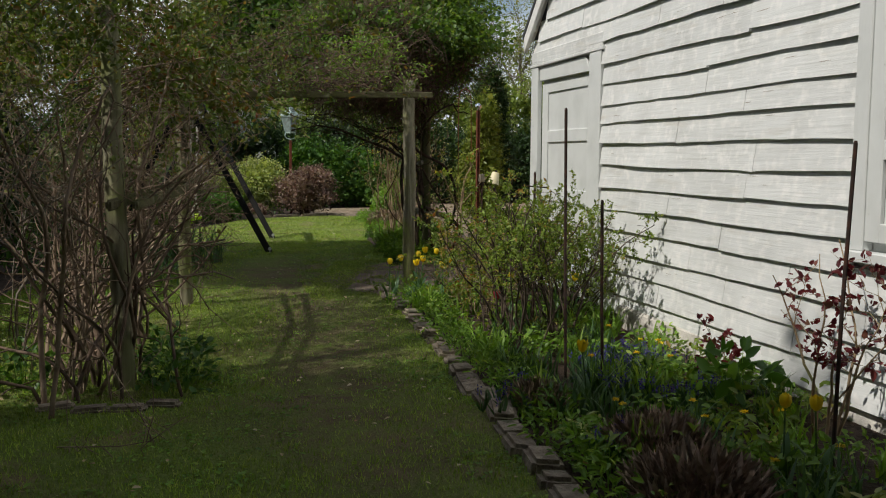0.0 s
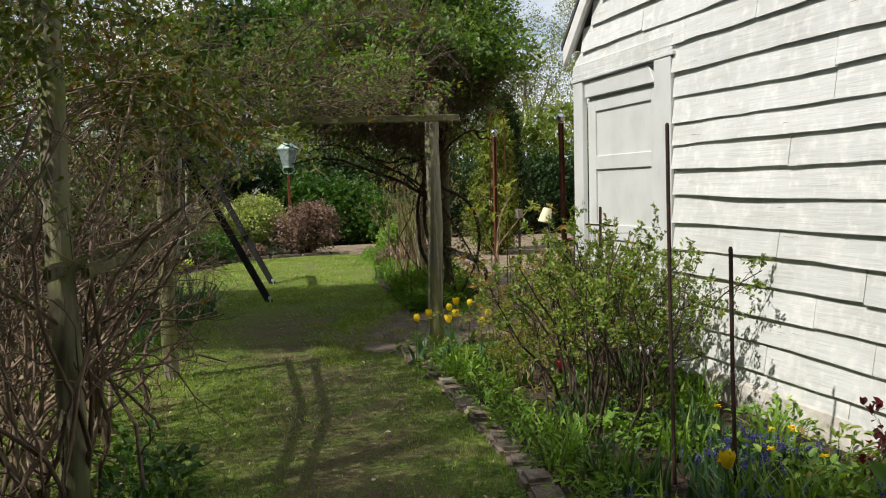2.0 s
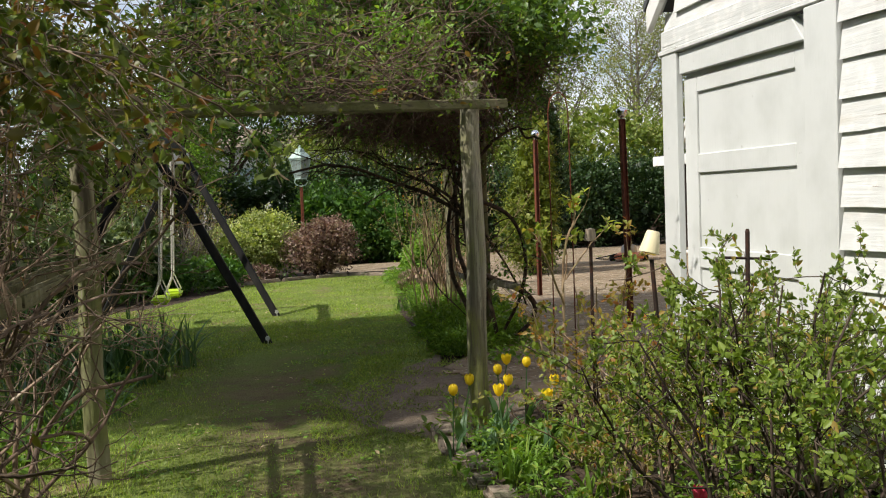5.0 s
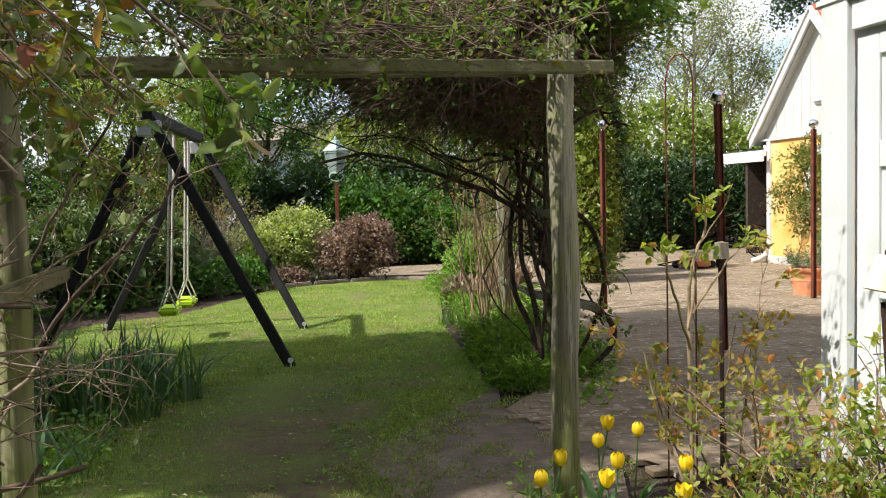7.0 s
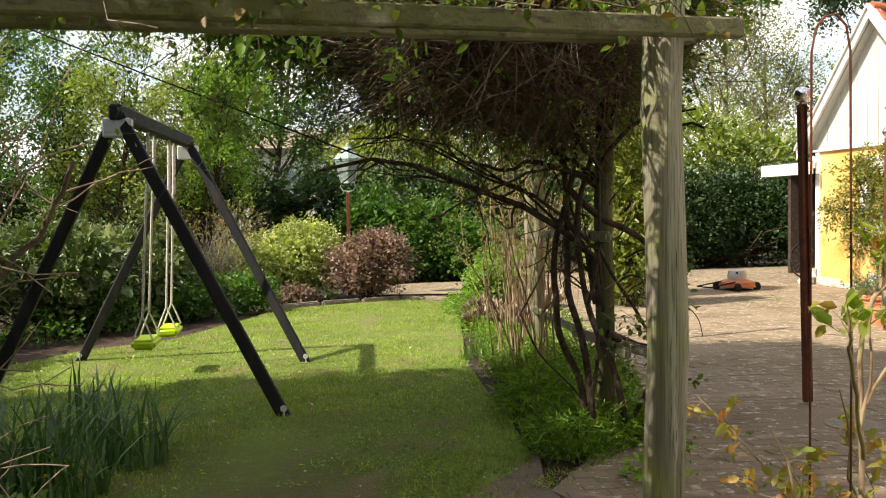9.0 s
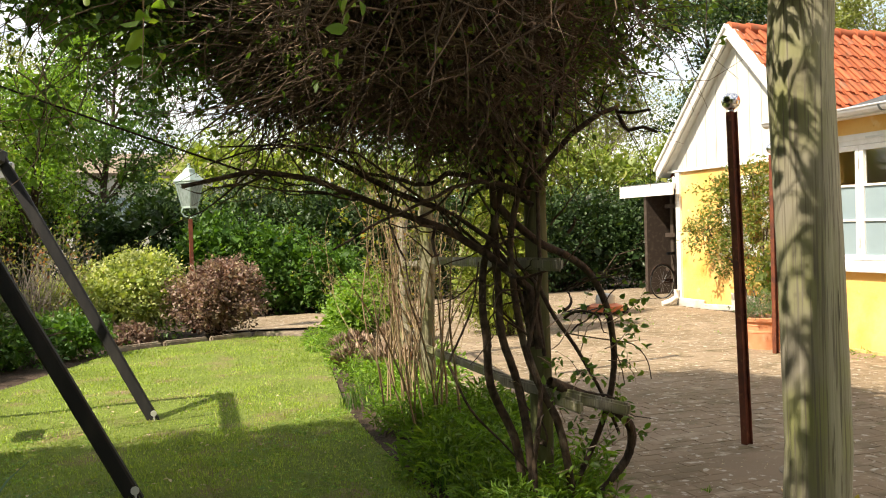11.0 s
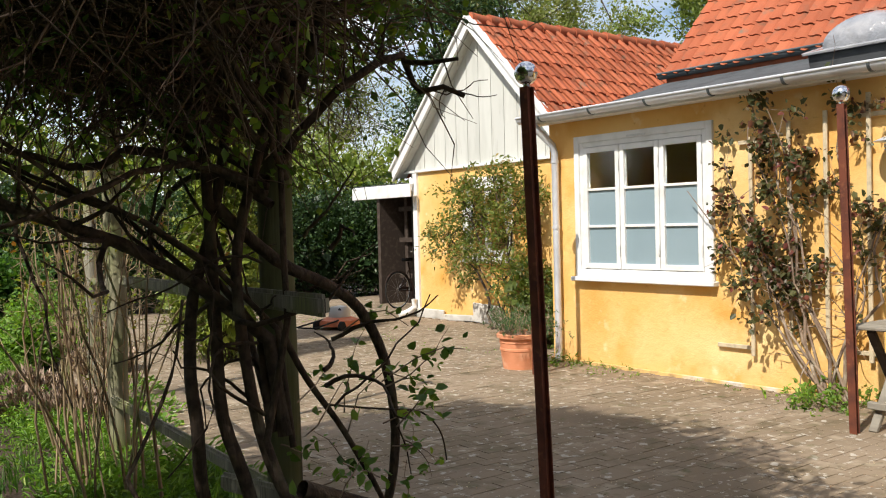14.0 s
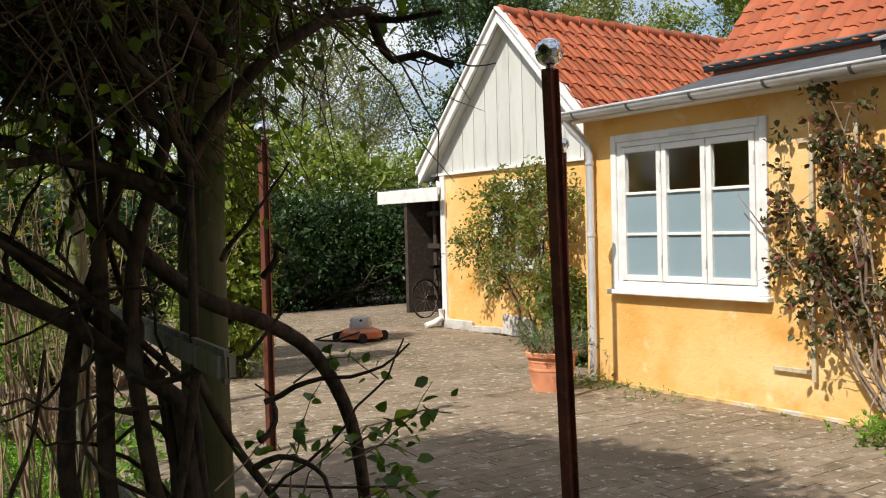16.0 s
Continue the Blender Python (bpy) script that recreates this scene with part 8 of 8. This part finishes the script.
for k, (x, y) in enumerate(((3.19, 4.76), (3.44, 4.96), (2.76, 4.48), (2.58, 3.73), (2.53, 3.54), (2.84, 3.42), (2.86, 3.34), (3.03, 3.28), (3.07, 2.64), (2.81, 2.7), (3.22, 3.26), (3.26, 4.86), (3.48, 5.0), (3.28, 4.49), (3.27, 5.37), (0.2, 11.0), (-0.1, 10.7))):
    daisy(x, y, 0.14 + 0.03 * (k % 3), 300 + k)


def muscari(x, y, seed, n=1):
    rng = np.random.default_rng(seed)
    t = thing("grape_hyacinth", (x, y, 0), "clump of blue-violet grape hyacinths in the bed", "grape hyacinth", "grape hyacinths")
    lines, P, D, LP, LD = [], [], [], [], []
    for i in range(9):
        bx, by, h = rng.normal() * 0.06, rng.normal() * 0.06, rng.uniform(0.09, 0.15)
        lines.append((np.array([(bx, by, 0), (bx * 1.1, by * 1.1, h * 0.5), (bx * 1.15, by * 1.15, h)]), np.array([0.002, 0.002, 0.0015])))
        for w in range(22):
            z = rng.uniform(0, 0.05)
            a = rng.uniform(0, 6.28)
            P.append((bx * 1.15 + 0.006 * np.cos(a), by * 1.15 + 0.006 * np.sin(a), h - 0.02 + z))
            D.append((np.cos(a), np.sin(a), -0.4))
        for w in range(4):
            LP.append((bx, by, 0.0))
            LD.append((rng.normal() * 0.5, rng.normal() * 0.5, 1))
    part("stalk_growth", tubes_mesh("stalk_growth", lines, L_BLUEGREEN, 4), L_BLUEGREEN, t)
    part("bloom_growth", leaf_mesh("bloom_growth", P, D, np.full(len(P), 0.011), L_MUSCARI, 0.8, False, rng), L_MUSCARI, t, "blue-violet bell spikes")
    part("foliage", leaf_mesh("foliage", LP, LD, rng.uniform(0.08, 0.16, len(LP)), L_BLUEGREEN, 0.08, True, rng), L_BLUEGREEN, t)


mr_ = random.Random(9)
for k in range(20):
    cx, cy = [(3.05, 4.6), (3.25, 4.55), (3.15, 4.0), (2.9, 4.1), (2.46, 3.3), (2.2, 4.25), (2.96, 4.8), (3.3, 5.0)][k % 8]
    muscari(cx + mr_.gauss(0, 0.12), cy + mr_.gauss(0, 0.14), 400 + k)


def lavender(x, y, r_, h, seed):
    rng = np.random.default_rng(seed)
    t = thing("dry_lavender", (x, y, 0), "clipped brown dry lavender cushion in the bed", "lavender", "lavender cushions")
    n = 900
    a, q = rng.uniform(0, 6.28, n), np.sqrt(rng.uniform(0, 1, n))
    base = np.stack([np.cos(a) * q * r_ * 0.6, np.sin(a) * q * r_ * 0.6, np.zeros(n)], 1)
    D = np.stack([np.cos(a) * q * 0.9, np.sin(a) * q * 0.9, np.ones(n)], 1) + rng.normal(size=(n, 3)) * 0.16
    L = h * (1.1 - 0.35 * q) * rng.uniform(0.7, 1.15, n)
    part("sprig_growth", leaf_mesh("sprig_growth", base, D, L, M_DRY, 0.045, True, rng), M_DRY, t)
    P = base + unit(D) * L[:, None] * rng.uniform(0.3, 0.7, n)[:, None]
    part("grey_leaf_growth", leaf_mesh("grey_leaf_growth", P, D + rng.normal(size=(n, 3)) * 0.5, np.full(n, 0.035), L_BLUEGREEN, 0.16, False, rng), L_BLUEGREEN, t)


for k, (x, y, r_, h) in enumerate(((2.55, 3.22, 0.26, 0.22), (2.42, 2.62, 0.30, 0.25), (2.30, 4.15, 0.17, 0.17), (3.95, 16.5, 0.28, 0.32), (3.95, 18.0, 0.30, 0.30), (3.75, 17.2, 0.25, 0.25), (5.0, 19.2, 0.35, 0.35))):
    lavender(x, y, r_, h, 500 + k)


def blades_clump(name, loc, label, category, n, r_, h, mat, seed, width=0.05, lean=0.35, group=""):
    """A tuft of strap leaves that rise and bend over."""
    rng = np.random.default_rng(seed)
    t = thing(name, loc, label, category, group)
    a, q = rng.uniform(0, 6.28, n), np.sqrt(rng.uniform(0, 1, n)) * r_
    out = rng.uniform(0, 6.28, n)
    hh = h * rng.uniform(0.4, 1.2, n) * (1.1 - 0.4 * q / r_)
    ben = rng.uniform(0.1, 1.0, n) * lean
    wd = width * rng.uniform(0.6, 1.2, n)
    f = np.linspace(0, 1, 5)
    bx, by = np.cos(a) * q, np.sin(a) * q
    ox, oy = np.cos(out), np.sin(out)
    rings = []
    for ff in f:
        d = ben * hh * ff ** 2
        z = hh * (ff - 0.25 * ben * ff ** 3)
        w2 = wd * (1 - ff ** 3) * 0.5 + 0.0005
        rings.append(np.stack([np.stack([bx + ox * d - oy * w2, by + oy * d + ox * w2, z], 1), np.stack([bx + ox * d + oy * w2, by + oy * d - ox * w2, z], 1)], 1))
    V = np.stack(rings, 1).reshape(-1, 3)
    k = np.arange(n)[:, None] * 10
    F = np.concatenate([k + np.array([[2 * i, 2 * i + 1, 2 * i + 3, 2 * i + 2]]) for i in range(4)])
    part("leaf_growth", np_mesh("leaf_growth", V, F, mat, True), mat, t)
    return t


DG = "daffodil clumps"
for k, (x, y, n, r_, h) in enumerate(((-0.15, 11.3, 95, 0.26, 0.54), (0.22, 11.1, 90, 0.24, 0.46), (0.5, 11.75, 80, 0.22, 0.50), (-0.55, 11.6, 80, 0.28, 0.52), (-0.35, 10.4, 60, 0.25, 0.36), (0.1, 12.2, 70, 0.24, 0.46), (0.05, 9.7, 50, 0.22, 0.32), (-0.5, 9.2, 50, 0.28, 0.32))):
    blades_clump("daffodil_clump", (x, y, 0), "clump of dark green daffodil leaves beside the lawn", "daffodil leaves", n, r_ * 1.1, h * 1.25, L_BLUEGREEN, 600 + k, 0.021, 1.2, DG)
tuft_ = random.Random(88)
perennials_later = [(0.15, 9.9, 0.2), (-0.2, 9.6, 0.25), (0.1, 10.6, 0.2), (-0.1, 8.9, 0.25), (-0.3, 8.4, 0.25)]
for k, (x, y) in enumerate(((2.65, 4.25), (2.5, 4.9), (3.2, 5.6), (3.55, 5.3), (2.6, 3.9), (2.45, 7.55), (3.0, 2.55), (2.75, 7.2), *[(tuft_.uniform(2.3, 3.6), tuft_.uniform(2.3, 8.2)) for _ in range(34)])):
    blades_clump("bulb_leaf_tuft", (x, y, 0), "tuft of strap-shaped bulb leaves in the bed", "bulb leaves", 45, 0.13, 0.24, (L_BLUEGREEN, L_FRESH)[k % 2], 640 + k, 0.016, 0.7, "bulb leaf tufts")

# leafy perennials that fill the beds
def perennials(name, label, spots, seed, leaf, size, n, h, width=0.6):
    rng = np.random.default_rng(seed)
    for k, (x, y, r_) in enumerate(spots):
        t = thing(name, (x, y, 0), label, "perennial", name + " group")
        m = int(n * (r_ / 0.25) ** 2)
        a, q = rng.uniform(0, 6.28, m), np.sqrt(rng.uniform(0, 1, m))
        P = np.stack([np.cos(a) * q * r_, np.sin(a) * q * r_, h * rng.uniform(0.05, 1, m) * (1.1 - 0.6 * q * q)], 1)
        D = np.stack([np.cos(a) * 0.7, np.sin(a) * 0.7, rng.uniform(-0.3, 0.7, m)], 1) + rng.normal(size=(m, 3)) * 0.5
        part("leaf_growth", leaf_mesh("leaf_growth", P, D, size * rng.uniform(0.6, 1.3, m), leaf, width, True, rng, 0.9), leaf, t)
        lines = []
        for i in range(0, m, 7):
            lines.append((np.array([(P[i, 0] * 0.6, P[i, 1] * 0.6, 0), (P[i, 0] * 0.85, P[i, 1] * 0.85, P[i, 2] * 0.6), P[i]]), np.array([0.003, 0.0025, 0.0015])))
        part("stalk_growth", tubes_mesh("stalk_growth", lines, L_FRESH, 3), L_FRESH, t)


pr = random.Random(15)
spots = []
for k in range(62):
    spots.append((2.25 + pr.random() * 1.5, 2.1 + pr.random() * 7.0, pr.uniform(0.14, 0.26)))
perennials("bed_perennial", "low green perennial leaves filling the flower bed", [s for i, s in enumerate(spots) if i % 3], 701, L_FRESH, 0.05, 130, 0.15)
perennials("bed_perennial", "dark green low leaves in the flower bed", [s for i, s in enumerate(spots) if i % 3 == 0], 702, L_BEDROSE, 0.065, 90, 0.17, 0.45)
perennials("bed_perennial", "fresh leafy ground cover under the daffodils", perennials_later, 711, L_FRESH, 0.055, 150, 0.2)
edge_spots = [(2.12 + 0.05 * (k % 3) + 0.055 * k * 0.13, 2.4 + k * 0.13, pr.uniform(0.11, 0.18)) for k in range(46)]
perennials("bed_perennial", "low green leaves growing up to the edging stones", edge_spots, 712, L_FRESH, 0.05, 170, 0.16, 0.35)
perennials("peony", "broad mid-green peony leaves by the shed wall", [(3.42, 3.98, 0.2), (3.3, 3.75, 0.16)], 703, L_MID, 0.13, 70, 0.36, 0.5)
perennials("cranesbill", "fresh green cranesbill at the rose's foot", [(0.38, 5.0, 0.22), (0.30, 5.6, 0.22), (0.48, 5.25, 0.15), (-0.5, 5.2, 0.2)], 704, L_MID, 0.06, 170, 0.28)
perennials("primrose", "pale primrose with crinkled leaves in the bed", [(2.78, 3.08, 0.12), (2.36, 3.55, 0.13), (2.95, 2.3, 0.16)], 705, L_VARIEG, 0.07, 120, 0.12)
strip = []
for k in range(72):
    y = 11.2 + 9 * (k / 72) ** 1.35
    x0 = 2.92 + (y - 11.3) * 0.085
    strip.append((x0 + 0.06 + pr.random() * 0.55, y + pr.uniform(-0.2, 0.2), pr.uniform(0.15, 0.26)))
perennials("border_perennial", "fresh green leafy plants edging the lawn", strip, 706, L_FRESH, 0.055, 260, 0.22, 0.22)
cover = [(2.98 + (y - 11.3) * 0.085 + pr.uniform(0.05, 0.85), y, pr.uniform(0.18, 0.28)) for y in [11.5 + 0.085 * k for k in range(34)]]
perennials("border_perennial", "dense fresh green ground cover beside the lawn's edge", cover, 713, L_FRESH, 0.075, 230, 0.24, 0.24)
for k, (x, y) in enumerate(((3.1, 11.7), (3.15, 12.3), (3.3, 13.0), (3.35, 12.5), (3.25, 14.9), (3.7, 16.3), (3.85, 17.4), (4.1, 18.6))):
    blades_clump("border_grass", (x, y, 0), "tuft of long soft grass in the border", "grass tuft", 120, 0.2, 0.22, L_MID, 760 + k, 0.008, 0.9, "border grass tufts")
perennials("patio_weed", "low green weeds by the edge of the paving", [(4.3, 15.9, 0.3), (4.6, 16.6, 0.3), (4.1, 15.3, 0.25), (4.8, 17.6, 0.3), (3.6, 11.25, 0.16), (3.35, 10.75, 0.18), (3.7, 11.6, 0.14)], 707, L_FRESH, 0.06, 120, 0.14)
perennials("far_perennial", "leafy plants beyond the lawn", [(-1.3, 17.2, 0.4), (-1.9, 16.3, 0.4), (-2.2, 15.3, 0.4), (-0.5, 18.0, 0.35), (0.4, 19.3, 0.35), (2.0, 21.3, 0.3), (-1.9, 13.6, 0.4), (-1.9, 12.6, 0.4), (-1.4, 11.2, 0.4), (5.2, 22.2, 0.4), (5.6, 23.5, 0.5)], 708, L_MID, 0.08, 60, 0.35)


# ---- grass on the lawn and fallen petals ----
def inside(poly, X, Y):
    ok = np.zeros(len(X), bool)
    n = len(poly)
    for i in range(n):
        (x0, y0), (x1, y1) = poly[i], poly[(i + 1) % n]
        c = ((y0 > Y) != (y1 > Y)) & (X < (x1 - x0) * (Y - y0) / (y1 - y0 + 1e-12) + x0)
        ok ^= c
    return ok


def lawn_blades():
    rng = np.random.default_rng(31)
    out = []
    for y0, y1, n in ((1.5, 6.0, 150000), (6.0, 10.5, 170000), (10.5, 14.5, 110000), (14.5, 21.0, 90000)):
        X, Y = rng.uniform(-2.8, 4.2, n), rng.uniform(y0, y1, n)
        # sparser on the trodden strip; widening with Y also deepens the lawn's shade by colour
        worn = np.exp(-((X - 1.38 - 0.12 * np.sin(Y)) / (0.40 + 0.05 * Y.clip(3, 9) - 0.15)) ** 2) * np.clip((Y - 1.6) / 3.2, 0, 1) * (Y < 12) + np.exp(-(((X - 1.9) / 0.8) ** 2 + ((Y - 10.6) / 1.1) ** 2)) * 0.8
        patch = 0.5 + 0.5 * np.sin(X * 3.1 + np.sin(Y * 2.3) * 1.4) * np.sin(Y * 2.7 + np.sin(X * 1.9))
        keep = inside(LAWN, X, Y) & (rng.uniform(size=n) > worn * 0.93) & (rng.uniform(size=n) < 0.55 + 0.45 * patch)
        out.append(np.stack([X[keep], Y[keep]], 1))
    Q = np.concatenate(out)
    n = len(Q)
    a = rng.uniform(0, 6.28, n)
    tuft = 0.5 + 0.5 * np.sin(Q[:, 0] * 9.0 + np.sin(Q[:, 1] * 7.0) * 2) * np.sin(Q[:, 1] * 8.3 + np.sin(Q[:, 0] * 6.1) * 2)
    h = rng.uniform(0.008, 0.026, n) * (0.7 + 0.8 * tuft)
    w = rng.uniform(0.0015, 0.0035, n) * (1 + 0.05 * Q[:, 1])
    lean = rng.uniform(0.2, 1.1, n) * h
    dx, dy = np.cos(a), np.sin(a)
    z0 = np.full(n, -0.006)
    V = np.stack([np.stack([Q[:, 0] - dy * w, Q[:, 1] + dx * w, z0], 1), np.stack([Q[:, 0] + dy * w, Q[:, 1] - dx * w, z0], 1), np.stack([Q[:, 0] + dx * lean, Q[:, 1] + dy * lean, z0 + h + 0.006], 1)], 1)
    F = np.arange(3 * n).reshape(-1, 3)
    ob = part("grass", np_mesh("grass", V.reshape(-1, 3), F, L_GRASS), L_GRASS)
    tagged(ob, "short mown green grass blades with thin mossy patches", "grass", "", "stuff")
    m = 750
    X, Y = rng.uniform(-1.2, 3.0, m), rng.uniform(2.5, 17, m)
    keep = inside(LAWN, X, Y)
    X, Y = X[keep], Y[keep]
    P = np.stack([X, Y, np.full(len(X), 0.012) + rng.uniform(0, 0.012, len(X))], 1)
    D = rng.normal(size=P.shape) * (1, 1, 0.15)
    ob = part("fallen_petals", leaf_mesh("fallen_petals", P, D, rng.uniform(0.012, 0.04, len(P)), L_LITTER, 0.6, True, rng, 2.0), L_LITTER)
    tagged(ob, "pale fallen petals and dead leaves on the lawn", "fallen petals", "", "stuff")


lawn_blades()


def lawn_weeds():
    """Clover, daisy leaves and moss cushions between the blades, and grass that creeps over the trodden edge."""
    rng = np.random.default_rng(37)
    n = 6000
    X, Y = rng.uniform(-1.6, 3.2, n), rng.uniform(1.8, 15, n)
    clump_ = np.sin(X * 4.3 + np.sin(Y * 3.1)) * np.sin(Y * 3.7 + X)
    worn = np.exp(-((X - 1.38 - 0.12 * np.sin(Y)) / 0.5) ** 2)
    keep = inside(LAWN, X, Y) & (clump_ > -0.1) & (rng.uniform(size=n) > worn * 0.85)
    c = np.stack([X[keep], Y[keep], np.full(keep.sum(), 0.004)], 1)
    P = np.repeat(c, 7, 0) + rng.normal(size=(len(c) * 7, 3)) * (0.03, 0.03, 0.006)
    P[:, 2] = np.abs(P[:, 2])
    D = rng.normal(size=P.shape) * (1, 1, 0.25)
    ob = part("lawn_weed", leaf_mesh("lawn_weed", P, D, rng.uniform(0.014, 0.04, len(P)), L_FRESH, 0.6, False, rng, 1.6), L_FRESH)
    tagged(ob, "small clover and weed leaves in the lawn", "weeds", "", "stuff")
    n = 16000
    X, Y = rng.uniform(1.5, 3.1, n), rng.uniform(8.2, 11.5, n)
    patch = np.sin(X * 8.1 + np.sin(Y * 6)) * np.sin(Y * 7.3 + np.sin(X * 5)) + 0.5 * np.sin(X * 19) * np.sin(Y * 17)
    keep = (patch + 0.35 * rng.normal(size=n) > 0.55) | (np.abs(X - 1.75 - 0.25 * (Y - 9)) < 0.22)
    X, Y = X[keep], Y[keep]
    P = np.stack([X, Y, np.full(len(X), 0.004)], 1)
    D = rng.normal(size=P.shape) * (0.8, 0.8, 0.3) + np.array([0, 0, 0.7])
    ob = part("creeping_grass", leaf_mesh("creeping_grass", P, D, rng.uniform(0.012, 0.045, len(P)), L_GRASS, 0.13, False, rng), L_GRASS)
    tagged(ob, "thin grass creeping over the trodden earth", "grass", "", "stuff")


lawn_weeds()


# ---- patio pavers, one by one near the way, joined beyond ----
PATIO = [(2.75, 10.5), (3.1, 9.5), (3.3, 9.0), (8.93, 8.95), (8.93, 16.2), (10.75, 16.3), (10.75, 21.6), (13.0, 22.2), (13.5, 25.5), (5.3, 25.5), (4.95, 20.8), (4.25, 17), (3.8, 15), (3.5, 13), (3.38, 11.5)]
bed = bpy.data.objects["patio_bed"]
PW, PL = 0.108, 0.212
pm = [Shape().box(-PL / 2 + 0.002, PL / 2 - 0.002, -PW / 2 + 0.002, PW / 2 - 0.002, -0.02, 0.013 + 0.0005 * i).mesh("paver", M_PAVER, bevel=0.004) for i in range(3)]
prn = random.Random(77)
near_, far_ = 0, Shape()
cells = []
for j in range(int((25.5 - 8.9) / PW)):
    yy = 8.95 + j * PW
    for i in range(int((13.5 - 2.6) / PL)):
        xx = 2.6 + i * PL + (PL / 2 if j % 2 else 0)
        cells.append((xx, yy))
arr = np.array(cells)
ok = inside(PATIO, arr[:, 0], arr[:, 1])
for (xx, yy), good in zip(cells, ok):
    if not good or (xx - 5.08) ** 2 + (yy - 11.62) ** 2 < 0.215 ** 2:
        continue
    dz = 0.0035 * noise.noise(Vector((xx * 0.9, yy * 0.9, 1))) + prn.uniform(-0.001, 0.001)
    m = pose(xx + prn.uniform(-0.004, 0.004), yy + prn.uniform(-0.004, 0.004), dz, prn.uniform(-0.35, 0.35), prn.uniform(-0.35, 0.35), prn.uniform(-1.0, 1.0))
    if yy < 12.35 and xx < 4.6 and near_ < 300:
        o = new("paver", pm[prn.randrange(3)])
        o.parent = bed
        o.matrix_basis = m
        near_ += 1
    else:
        far_.box(-PL / 2 + 0.002, PL / 2 - 0.002, -PW / 2 + 0.002, PW / 2 - 0.002, -0.005, 0.014, m)
V = np.array(far_.v)
F = np.array(far_.f)
tagged(part("paving", np_mesh("paving", V, F, M_PAVER_REST, flat=True), M_PAVER_REST, bed), kind="stuff")


def patio_litter():
    """Dry leaves, petals and crumbs that lie about on the paving."""
    rng = np.random.default_rng(55)
    n = 13000
    X, Y = rng.uniform(3.0, 11, n), rng.uniform(9, 24, n)
    keep = inside(PATIO, X, Y)
    P = np.stack([X[keep], Y[keep], 0.018 + rng.uniform(0, 0.008, keep.sum())], 1)
    D = rng.normal(size=P.shape) * (1, 1, 0.12)
    ob = part("patio_litter", leaf_mesh("patio_litter", P, D, rng.uniform(0.005, 0.024, len(P)) * rng.uniform(0.4, 1, len(P)), L_LITTER, 0.6, False, rng, 2.0), L_LITTER)
    tagged(ob, "pale petals and dry crumbs scattered on the paving", "litter", "", "stuff")
    n = 1500
    X, Y = rng.uniform(3.0, 11, n), rng.uniform(9, 24, n)
    edge_ = np.minimum(np.abs(X - 8.9), np.abs(X - 3.6 - (Y - 11.5) * 0.09))
    keep = inside(PATIO, X, Y) & (rng.uniform(size=n) < np.exp(-edge_ * 3.5))
    c = np.stack([X[keep], Y[keep], np.full(keep.sum(), 0.006)], 1)
    P = np.repeat(c, 10, 0) + rng.normal(size=(len(c) * 10, 3)) * (0.02, 0.02, 0)
    D = rng.normal(size=P.shape) * 0.6 + np.array([0, 0, 0.8])
    ob = part("joint_weeds", leaf_mesh("joint_weeds", P, D, rng.uniform(0.012, 0.04, len(P)), L_FRESH, 0.3, False, rng), L_FRESH)
    tagged(ob, "tiny green weeds growing in the paving joints", "weeds", "", "stuff")


patio_litter()
